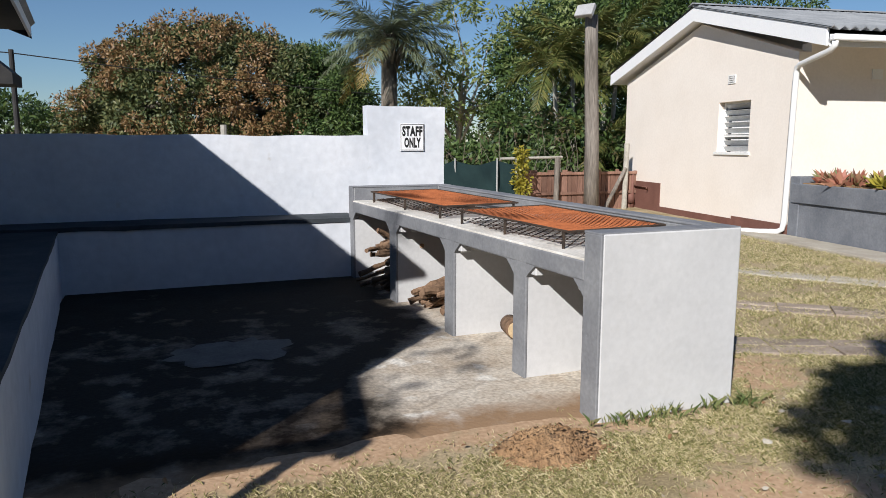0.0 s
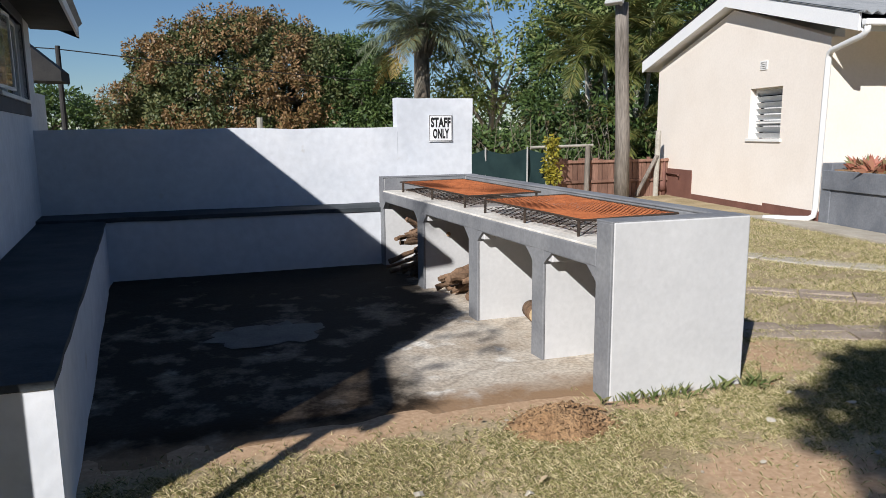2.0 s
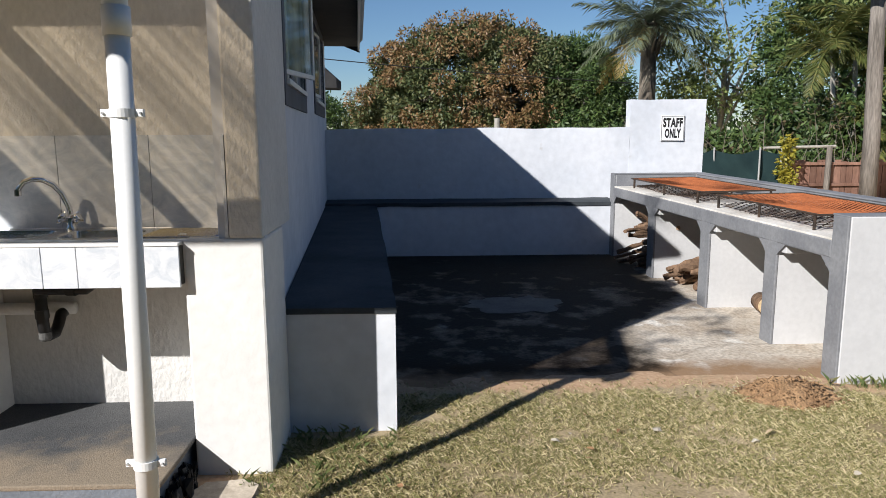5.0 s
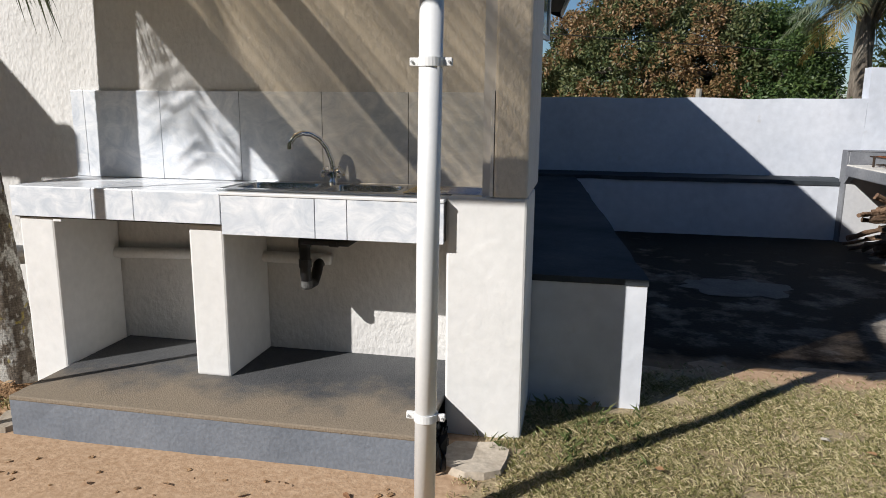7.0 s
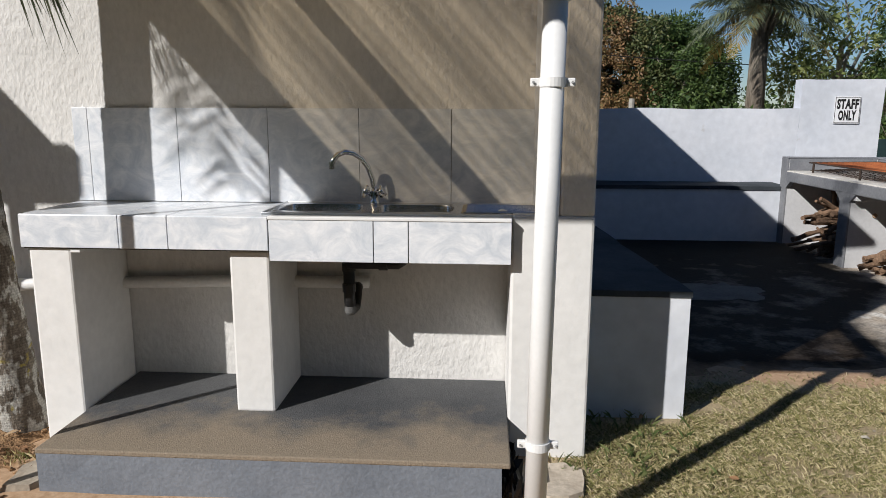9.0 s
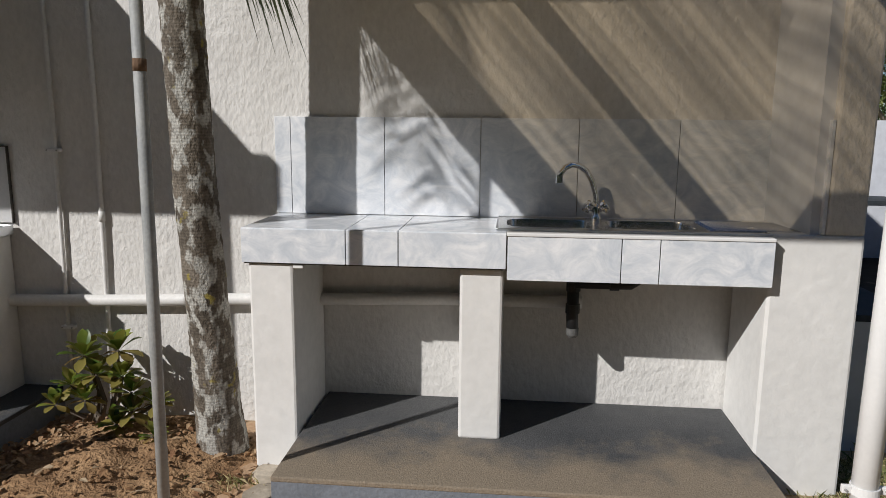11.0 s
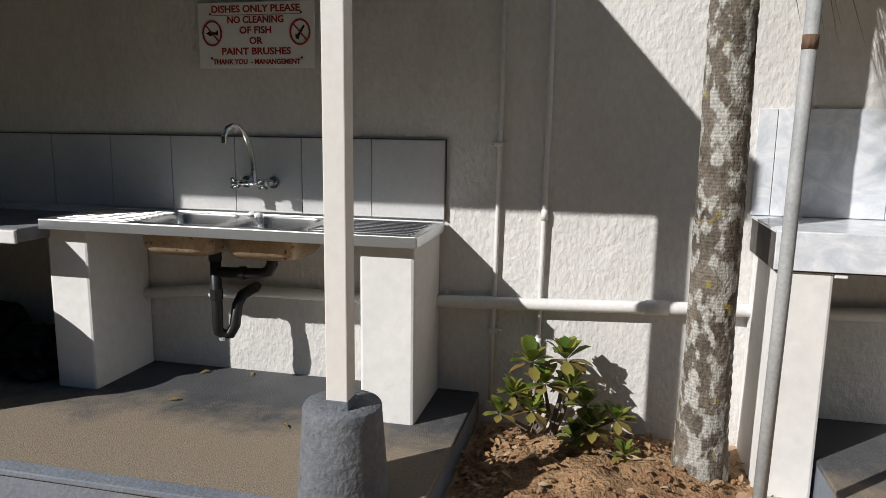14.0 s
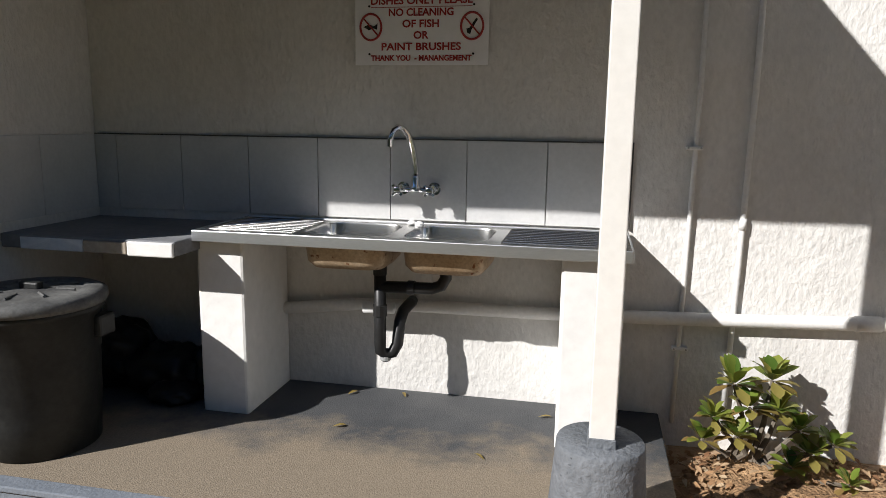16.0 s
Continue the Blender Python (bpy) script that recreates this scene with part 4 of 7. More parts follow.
setting("slab_base_dish", bm, "slab_edge", "grey painted edge of the raised floor at the dish sink", "floor")
bm = boxed(-7.75, 1.43, 0.128, -4.86, WALL_Y - 0.001, 0.152, 0.006)
setting("slab_dish", bm, "slab", "grey and brown worn concrete floor at the dish sink", "floor")
bm = boxed(-7.75, 1.425, 0.129, -4.855, 1.50, 0.1535, 0.005)
setting("slab_band_dish", bm, "slab_edge", "grey painted band along the floor edge", "floor")


# ---- grill station ----
def warp(bm):
    """The station is slightly wider at its far end."""
    for v in bm.verts:
        s = (v.co.x - 2.075) / 0.945
        k = v.co.y - 3.25
        v.co.x += k * (-0.0385 * (1 - s) + 0.013 * s)
    return bm


def build_grill():
    root = thing("barbecue", "long white and grey masonry barbecue with open bays", "barbecue")
    X0, X1, Y0, Y1 = 2.075, 3.02, 3.25, 7.93
    def b(nm, q, mt, bev=0.01, lab=""):
        bm = boxed(*q, bev)
        return part(nm, warp(bm), mt, root, lab)
    b("end_wall", (X0 + 0.012, Y0, 0.0, X1, Y0 + 0.15, 1.05), "braai_white")
    b("end_wall", (X0 + 0.012, Y1 - 0.15, 0.0, X1, Y1, 1.045), "braai_white")
    b("end_facing", (X0 + 0.022, Y1 - 0.156, 0.90, X1 - 0.135, Y1 - 0.148, 1.036), "grey_paint", 0.002)
    b("end_cap", (X0 + 0.001, Y0 + 0.004, 1.04, X1 - 0.003, Y0 + 0.16, 1.054), "grey_paint", 0.004)
    b("end_cap", (X0 + 0.001, Y1 - 0.16, 1.04, X1 - 0.003, Y1 - 0.004, 1.054), "grey_paint", 0.004)
    b("front_strip", (X0, Y0 + 0.003, 0.0, X0 + 0.02, Y0 + 0.152, 1.043), "grey_paint", 0.005)
    b("front_strip", (X0, Y1 - 0.152, 0.0, X0 + 0.02, Y1 - 0.003, 1.043), "grey_paint", 0.005)
    b("back_wall", (X1 - 0.13, Y0 + 0.15, 0.0, X1, Y1 - 0.15, 1.035), "grey_paint")
    b("back_cap", (X1 - 0.133, Y0 + 0.16, 1.032, X1 - 0.002, Y1 - 0.16, 1.052), "grey_paint")
    for y0, y1 in ((4.02, 4.17), (5.10, 5.27), (6.40, 6.57)):
        b("pier", (X0 + 0.013, y0, 0.0, X1 - 0.12, y1, 0.80), "braai_white")
        b("pier_face", (X0 + 0.001, y0 - 0.004, 0.0, X0 + 0.02, y1 + 0.004, 0.80), "grey_paint", 0.005)
    ys = [Y0 + 0.15, 4.02, 4.17, 5.10, 5.27, 6.40, 6.57, Y1 - 0.15]
    for y in ys[1:7:2]:
        b("corbel", (X0 + 0.02, y - 0.09, 0.71, X1 - 0.14, y + 0.002, 0.80), "braai_white", 0.006)
    for y in ys[0:8:2]:
        b("corbel", (X0 + 0.02, y - 0.002, 0.71, X1 - 0.14, y + 0.08, 0.80), "braai_white", 0.006)
    # tray, and a lintel with haunched ends to each bay
    b("tray", (X0 + 0.004, Y0 + 0.15, 0.80, X1 - 0.13, Y1 - 0.15, 0.898), "ash", 0.006, "ashy concrete grill tray")
    b("lintel", (X0 + 0.0, Y0 + 0.15, 0.77, X0 + 0.035, Y1 - 0.15, 0.889), "grey_paint", 0.012)
    for y, s in [(y, 1) for y in ys[0:8:2]] + [(y, -1) for y in ys[1:8:2]]:
        bm = bmesh.new()
        pr = [(y, 0.775), (y, 0.685), (y + s * 0.035, 0.72), (y + s * 0.105, 0.775)]
        f = [bm.verts.new((X0 + 0.002, p, z)) for p, z in pr]
        g = [bm.verts.new((X0 + 0.05, p, z)) for p, z in pr]
        for k in range(4):
            bm.faces.new((f[k], f[(k + 1) % 4], g[(k + 1) % 4], g[k]))
        bm.faces.new(f[::-1])
        bm.faces.new(g)
        bmesh.ops.recalc_face_normals(bm, faces=bm.faces)
        part("haunch", warp(bm), "grey_paint", root)
    return root


build_grill()


def grill_grid(y0, y1, x0, x1, z, tilt, legs, label):
    """Rusted mesh tray on thin legs, with a sooty lower mesh."""
    root = thing("grill_grid", label, "grill grid", "grids on the barbecue")
    def wires(bm, z_of, r, step):
        L, W = y1 - y0, x1 - x0
        for sg in (-1, 1):
            k = -W
            while k < L + W:
                a, b = (0.0, k), (W, k + sg * W)
                if sg < 0:
                    a, b = (0.0, k), (W, k - W)
                # clip to the tray
                p, q = Vector(a), Vector(b)
                lo, hi = 0.0, 1.0
                d = q.y - p.y
                t0, t1 = (0 - p.y) / d, (L - p.y) / d
                lo, hi = max(lo, min(t0, t1)), min(hi, max(t0, t1))
                if hi - lo > 0.02:
                    s, e = p.lerp(q, lo), p.lerp(q, hi)
                    tube(bm, [(x0 + s.x, y0 + s.y, z_of(s.x, s.y)), (x0 + (s.x + e.x) / 2, y0 + (s.y + e.y) / 2, z_of((s.x + e.x) / 2, (s.y + e.y) / 2)), (x0 + e.x, y0 + e.y, z_of(e.x, e.y))], r, 4, False)
                k += step
    sag = lambda x, y: z + tilt * x - 0.03 * math.sin(math.pi * min(1, max(0, y / (y1 - y0)))) * math.sin(math.pi * min(1, max(0, x / (x1 - x0))))
    bm = bmesh.new()
    wires(bm, sag, 0.0034, 0.048)
    part("mesh", warp(bm), "rust", root, "rusty orange expanded mesh")
    bm = bmesh.new()
    wires(bm, lambda x, y: z - 0.085 + 0.02 * math.sin(math.pi * x / (x1 - x0)) + 0.008 * math.sin(y * 5), 0.0032, 0.085)
    part("lower_mesh", warp(bm), "soot", root, "sooty black lower mesh")
    c = [(x0, y0, z), (x1, y0, z + tilt * (x1 - x0)), (x1, y1, z + tilt * (x1 - x0)), (x0, y1, z)]
    bm = bmesh.new()
    for p, q in zip(c, c[1:] + c[:1]):
        tube(bm, [p, q], 0.008, 6)
    part("frame", warp(bm), "soot", root)
    for y in legs:
        for x in (x0, x1):
            part("leg", warp(tubed([(x, y, 0.893), (x, y, z + tilt * (x - x0))], 0.010, 6)), "soot", root)
    return root


grill_grid(3.72, 5.24, 2.18, 2.86, 1.005, 0.02, (3.77, 4.5, 5.2), "rusted mesh grill tray on iron legs")
grill_grid(5.58, 7.55, 2.19, 2.80, 1.005, 0.02, (5.66, 6.5, 7.45), "rusted mesh grill tray on iron legs")


# ---- tiled sink ----
def tile_box(bm_parent, x0, y0, z0, x1, y1, z1, material, name="tile"):
    return part(name, boxed(x0, y0, z0, x1, y1, z1, 0.0015), material, bm_parent)


root = thing("sink_counter", "tiled sink counter on white plastered piers", "counter")
part("pier", boxed(-3.645, 2.205, -0.02, -3.45, 2.685, 0.945, 0.012), "pier", root)
part("pier", boxed(-2.748, 2.228, 0.18, -2.568, 2.685, 0.935, 0.012), "pier", root)
part("pier", boxed(-1.512, 2.236, -0.02, -1.161, 2.68, 1.10, 0.012), "pier", root)
part("deck", boxed(-3.66, 2.20, 0.935, -2.558, 2.685, 1.078), "grout", root)
part("deck", boxed(-2.556, 2.20, 0.905, -1.513, 2.245, 1.075), "grout", root)
part("deck", boxed(-2.556, 2.645, 1.02, -1.513, 2.685, 1.075), "grout", root)
for x0, x1 in ((-3.665, -3.222), (-3.218, -3.002), (-2.998, -2.559)):
    tile_box(root, x0, 2.187, 0.942, x1, 2.2, 1.086, "marble")
    tile_box(root, x0, 2.19, 1.078, x1, 2.52, 1.089, "marble")
    tile_box(root, x0, 2.523, 1.078, x1, 2.684, 1.089, "marble")
for x0, x1 in ((-2.553, -2.102), (-2.098, -1.952), (-1.948, -1.514)):
    tile_box(root, x0, 2.187, 0.897, x1, 2.2, 1.076, "marble")
part("edge_trim", boxed(-2.556, 2.183, 1.078, -1.513, 2.25, 1.092, 0.003), "pvc_white", root)
part("bracket", boxed(-3.45, 2.20, 0.918, -3.405, 2.24, 0.934, 0.003), "pvc_white", root)

root = thing("splashback", "blue-grey marble-look tiles on the wall behind the sink", "tiles")
seams = [-3.672, -3.594, -3.142, -2.690, -2.241, -1.793, -1.343, -1.314]
for a, b in zip(seams, seams[1:]):
    tile_box(root, a + 0.0015, 2.676, 1.092, b - 0.0015, 2.689, 1.55, "marble")
tile_box(root, -1.326, 2.245, 1.104, -1.312, 2.674, 1.55, "marble")


def superellipse(cx, cy, hx, hy, n=40, p=5.0):
    out = []
    for k in range(n):
        a = 2 * math.pi * k / n
        c, s = math.cos(a), math.sin(a)
        out.append((cx + hx * math.copysign(abs(c) ** (2 / p), c), cy + hy * math.copysign(abs(s) ** (2 / p), s)))
    return out


def ring_faces(bm, a, b):
    n = len(a)
    for k in range(n):
        bm.faces.new((a[k], a[(k + 1) % n], b[(k + 1) % n], b[k]))


def sink_unit(root, x0, x1, y0, y1, z, bowls, ribs, depth, lip, under):
    """Pressed steel top: a deck with rounded bowls, ribbed drainers and a turned-down lip."""
    bm = bmesh.new()
    cells = []
    for cx, hx in bowls:
        cells.append((cx - hx - 0.025, cx + hx + 0.025))
    edges = [x0] + [v for c in cells for v in c] + [x1]
    # flat deck pieces left and right of the bowl cells
    for i in range(0, len(edges), 2):
        a, b = edges[i], edges[i + 1]
        if b - a > 0.001:
            bm.faces.new([bm.verts.new(p) for p in ((a, y0, z), (b, y0, z), (b, y1, z), (a, y1, z))])
    for (a, b), (cx, hx) in zip(cells, bowls):
        cy, hy = (y0 + y1) / 2 - 0.01, (y1 - y0) / 2 - 0.075
        inner = superellipse(cx, cy, hx, hy)
        outer = []
        for px, py in inner:
            dx, dy = px - cx, py - cy
            sx = ((b if dx > 0 else a) - cx) / dx if abs(dx) > 1e-6 else 1e9
            sy = ((y1 if dy > 0 else y0) - cy) / dy if abs(dy) > 1e-6 else 1e9
            s = min(sx, sy)
            outer.append((cx + dx * s, cy + dy * s))
        for qx, qy in ((a, y0), (b, y0), (b, y1), (a, y1)):
            k = min(range(len(outer)), key=lambda i: (outer[i][0] - qx) ** 2 + (outer[i][1] - qy) ** 2)
            outer[k] = (qx, qy)
        ro = [bm.verts.new((x, y, z)) for x, y in outer]
        rings = [ro]
        for sc, dz in ((1.0, 0.002), (0.985, -0.006), (0.96, -depth * 0.5), (0.93, -depth * 0.85), (0.80, -depth), (0.1, -depth - 0.006)):
            rings.append([bm.verts.new((cx + (x - cx) * sc, cy + (y - cy) * sc, z + dz)) for x, y in inner])
        for p, q in zip(rings, rings[1:]):
            ring_faces(bm, p, q)
        bm.faces.new(rings[-1])
    bmesh.ops.recalc_face_normals(bm, faces=bm.faces)
    top = part("basin_top", bm, "steel", root, "brushed stainless steel top with two bowls", True)
    md = top.modifiers.new("edge", "EDGE_SPLIT")
    md.split_angle = radians(40)
    for q in ((x0, y0 - 0.004, z - lip, x1, y0 + 0.004, z + 0.004), (x0 - 0.004, y0, z - lip, x0 + 0.004, y1, z + 0.004), (x1 - 0.004, y0, z - lip, x1 + 0.004, y1, z + 0.004), (x0, y1 - 0.006, z - lip, x1, y1, z + 0.004)):
        part("lip", boxed(*q, 0.003), "steel_lip", root)
    for a, b in ribs:
        for i in range(9):
            y = y0 + 0.08 + (y1 - y0 - 0.16) * i / 8
            bm = bmesh.new()
            for dy in (0.0,):
                tube(bm, [(a, y + dy, z - 0.001), (a + 0.02, y + dy, z + 0.002), (b - 0.02, y + dy, z + 0.002), (b, y + dy, z - 0.001)], 0.006, 6)
            part("drainer_rib", bm, "steel", root)
    for cx, hx in bowls:
        bm = bmesh.new()
        cy, hy = (y0 + y1) / 2 - 0.01, (y1 - y0) / 2 - 0.075
        inner = superellipse(cx, cy, hx, hy)
        rings = [[bm.verts.new((cx + (x - cx) * sc, cy + (y - cy) * sc, z + dz)) for x, y in inner] for sc, dz in ((1.02, -0.012), (0.99, -depth * 0.5), (0.96, -depth * 0.85), (0.83, -depth - 0.006), (0.1, -depth - 0.012))]
        for p, q in zip(rings, rings[1:]):
            ring_faces(bm, q, p)
        bm.faces.new(rings[-1][::-1])
        part("bowl_underside", bm, under, root, "stained underside of the bowl", True)
        part("drain", lathe([(0.03, 0.0), (0.03, 0.004), (0.018, 0.005)], 20, (cx, cy, z - depth - 0.002)), "chrome", root)


root = thing("kitchen_sink", "double-bowl stainless sink set into the tiled counter", "sink")
sink_unit(root, -2.60, -1.345, 2.25, 2.655, 1.098, [(-2.375, 0.185), (-1.95, 0.18)], [(-1.73, -1.37)], 0.15, 0.012, "steel_dirty")
part("plug", lathe([(0.02, 0.0), (0.02, 0.006), (0.006, 0.012)], 16, (-1.55, 2.36, 1.1)), "chrome", root)


def swan_tap(base, tip, label, deck):
    """Mixer with a swan-neck spout and two cross handles."""
    root = thing("tap", label, "tap")
    b, t = Vector(base), Vector(tip)
    h = Vector((t.x - b.x, t.y - b.y, 0))
    d = h.normalized()
    dz = t.z - b.z
    pts = [b + h * u + Vector((0, 0, dz * k)) for u, k in ((0, 0), (-0.02, 0.3), (0.03, 0.62), (0.14, 0.95), (0.30, 1.19), (0.50, 1.32), (0.70, 1.35), (0.87, 1.28), (0.97, 1.14), (1.0, 1.0))]
    part("spout", tubed(pts, 0.0138, 12), "chrome", root, "curved chrome spout", True)
    part("nozzle", tubed([t + Vector((0, 0, 0.02)), t - Vector((0, 0, 0.012))], 0.0152, 12), "chrome", root)
    part("body", lathe([(0.026, -0.005), (0.026, 0.01), (0.02, 0.02), (0.018, 0.055), (0.012, 0.075)], 20, base), "chrome", root, "", True)
    side = Vector((-d.y, d.x, 0)) if not deck else Vector((1, 0, 0))
    for sg in (-1, 1):
        if deck:
            a = b + Vector((0, 0, 0.035))
            w = (Vector((1, 0, 0)) * sg * 0.8 + Vector((0, -0.35, 0.55))).normalized()
        else:
            a = b + Vector((sg * 0.075, 0.005, 0.0))
            w = Vector((0, -1, 0))
            part("inlet", tubed([a + Vector((0, 0.075, 0)), a], 0.016, 14), "chrome", root, "", True)
            part("rose", tubed([a + Vector((0, 0.085, 0)), a + Vector((0, 0.06, 0))], 0.03, 18), "chrome", root)
            part("arm", tubed([b, a], 0.013, 12), "chrome", root, "", True)
        hnd = part("handle", tubed([a, a + w * 0.03, a + w * 0.035, a + w * 0.06, a + w * 0.065], [0.012, 0.012, 0.021, 0.021, 0.012], 10), "chrome", root, "chrome cross handle", True)
        u = w.orthogonal().normalized()
        v = w.cross(u)
        for k in (u, v):
            part("spoke", tubed([a + w * 0.048 - k * 0.032, a + w * 0.048 + k * 0.032], 0.009, 8), "chrome", hnd)
    return root


swan_tap((-2.16, 2.60, 1.10), (-2.337, 2.49, 1.285), "chrome swan-neck mixer tap behind the sink bowls", True)


def drain_trap(root, pts, r, joints):
    part("waste_pipe", tubed(pts, r * 1.12, 14), "pvc_black", root, "", True)
    for p, q in joints:
        part("nut", tubed([p, q], r * 1.32, 12), "pvc_black", root)


root = thing("drain_trap", "black plastic drain trap under the tiled sink", "drain")
drain_trap(root, [(-1.98, 2.44, 0.945), (-1.98, 2.40, 0.87), (-2.02, 2.40, 0.845), (-2.26, 2.42, 0.84)], 0.02, [((-2.11, 2.405, 0.842), (-2.07, 2.403, 0.843))])
drain_trap(root, [(-2.26, 2.45, 0.945), (-2.26, 2.45, 0.68), (-2.258, 2.455, 0.63), (-2.255, 2.48, 0.605), (-2.25, 2.53, 0.605), (-2.25, 2.57, 0.64), (-2.25, 2.60, 0.68), (-2.25, 2.66, 0.69)], 0.024, [((-2.26, 2.45, 0.84), (-2.26, 2.45, 0.80)), ((-2.26, 2.45, 0.74), (-2.26, 2.45, 0.70))])
part("trap_cap", lathe([(0.02, -0.012), (0.028, 0.0), (0.028, 0.03)], 16, (-2.257, 2.455, 0.60)), "lid", root, "grey trap cap")

# ---- downpipe with brackets at the corner of the lean-to ----
root = thing("downpipe", "white plastic downpipe with bracket clips", "downpipe")
dp = [(-1.44, 1.505, 0.0), (-1.432, 1.505, 1.0), (-1.422, 1.505, 1.90)]
part("pipe", tubed(dp, 0.038, 24), "pvc_white", root, "", True)
part("socket", tubed([(-1.422, 1.505, 1.86), (-1.421, 1.505, 1.95)], 0.044, 24), "pvc_white", root, "", True)
part("elbow", tubed([(-1.421, 1.505, 1.93), (-1.421, 1.50, 1.98), (-1.44, 1.46, 2.02), (-1.53, 1.28, 2.14), (-1.72, 1.0, 2.28), (-1.81, 0.88, 2.34), (-1.82, 0.83, 2.42)], 0.04, 20), "pvc_white", root, "", True)
part("foot_ring", tubed([(-1.4415, 1.505, -0.02), (-1.441, 1.505, 0.085)], 0.041, 24), "stone", root, "stained foot of the pipe", True)
for z, x in ((1.62, -1.424), (0.42, -1.436)):
    clip = part("clip", tubed([(x, 1.505, z - 0.014), (x, 1.505, z + 0.014)], 0.0425, 24), "pvc_white", root)
    for sg in (-1, 1):
        part("ear", boxed(x + sg * 0.055 - 0.014, 1.497, z - 0.013, x + sg * 0.055 + 0.014, 1.513, z + 0.013, 0.003), "pvc_white", clip)
        part("screw", tubed([(x + sg * 0.06, 1.490, z), (x + sg * 0.06, 1.515, z)], 0.004, 8), "galv", clip)

root = thing("scaffold_pole", "thin galvanised steel pole holding the lean-to roof", "pole")
part("shaft", tubed([(-3.775, 1.63, -0.1), (-3.76, 1.622, 1.0), (-3.745, 1.615, 2.6)], 0.021, 16), "galv", root, "", True)
part("rust_band", tubed([(-3.7535, 1.619, 1.68), (-3.753, 1.619, 1.72)], 0.0222, 16), "log", root, "rusty band", True)
tagged(part("gutter", boxed(-4.0, 0.80, 2.42, -1.79, 0.855, 2.5, 0.008), "fascia"), "white gutter along the lean-to eave", "gutter")

# ---- dish sink ----
root = thing("sink_stand", "pair of white plastered piers carrying the dish sink", "stand")
part("pier", boxed(-6.916, 2.225, 0.14, -6.69, 2.685, 0.955, 0.014), "pier", root)
part("pier", boxed(-5.315, 2.21, 0.14, -5.068, 2.685, 0.955, 0.014), "pier", root)
root = thing("dish_sink", "wide stainless double-bowl sink with ribbed drainers", "sink")
sink_unit(root, -6.889, -5.047, 2.155, 2.672, 0.998, [(-6.235, 0.19), (-5.80, 0.185)], [(-6.85, -6.46), (-5.56, -5.09)], 0.145, 0.045, "steel_dirty")
part("plug", lathe([(0.022, 0.0), (0.022, 0.01), (0.008, 0.018)], 16, (-5.99, 2.60, 1.0)), "pvc_white", root, "white rubber plug")
part("soap_scrap", wobble(lathe([(0.02, 0.0), (0.026, 0.008), (0.01, 0.02)], 12, (-6.03, 2.61, 1.0)), 0.006, 40), "pvc_white", root)
swan_tap((-6.01, 2.60, 1.165), (-6.10, 2.49, 1.375), "chrome wall mixer tap with swan-neck spout", False)

root = thing("splashback", "cement-look grey tiles behind the dish sink", "tiles")
ks = [-7.745, -7.617, -7.249, -6.882, -6.518, -6.152, -5.785, -5.416, -5.047]
for a, b in zip(ks, ks[1:]):
    tile_box(root, a + 0.002, 2.677, 1.012, b - 0.002, 2.689, 1.39, "matt_tile")
for a, b in ((2.30, 2.672), (1.93, 2.297), (1.56, 1.927)):
    tile_box(root, -7.752, a, 1.012, -7.738, b, 1.39, "matt_tile")
part("trim", boxed(-5.0465, 2.672, 1.01, -5.041, 2.689, 1.393, 0.001), "grout", root)
part("trim", boxed(-7.74, 2.674, 1.391, -5.041, 2.689, 1.396, 0.001), "grout", root)

root = thing("worktop", "dark grey concrete shelf with chipped edge", "worktop")
part("top", wobble(boxed(-7.748, 2.035, 0.905, -6.895, 2.685, 0.968, 0.006), 0.003, 5), "grey_paint", root)
part("edge_stone", boxed(-7.64, 2.026, 0.905, -7.33, 2.04, 0.958, 0.003), "marble", root)
part("edge_stone", boxed(-7.325, 2.024, 0.905, -7.12, 2.04, 0.956, 0.004), "stone", root)
part("edge_stone", boxed(-7.115, 2.022, 0.900, -6.90, 2.04, 0.962, 0.006), "pier", root)

root = thing("drain_trap", "black plastic twin drain with U-trap under the dish sink", "drain")
drain_trap(root, [(-6.12, 2.40, 0.865), (-6.12, 2.40, 0.48), (-6.12, 2.405, 0.445), (-6.10, 2.42, 0.425), (-6.07, 2.43, 0.43), (-6.05, 2.44, 0.47), (-6.045, 2.46, 0.57), (-6.04, 2.50, 0.61), (-6.03, 2.58, 0.625), (-6.03, 2.64, 0.625)], 0.024, [((-6.12, 2.40, 0.86), (-6.12, 2.40, 0.80)), ((-6.12, 2.40, 0.66), (-6.12, 2.40, 0.61))])
drain_trap(root, [(-5.82, 2.40, 0.865), (-5.82, 2.40, 0.80), (-5.84, 2.40, 0.765), (-5.88, 2.40, 0.75), (-6.12, 2.40, 0.745)], 0.024, [((-5.99, 2.40, 0.748), (-5.96, 2.40, 0.749))])
part("trap_cap", lathe([(0.018, -0.008), (0.026, 0.0), (0.026, 0.02)], 14, (-6.10, 2.42, 0.40)), "galv", root)
part("coupler", tubed([(-6.25, 2.56, 0.60), (-6.10, 2.56, 0.605)], 0.028, 14), "pvc_white", root, "grey-white pipe coupler", True)

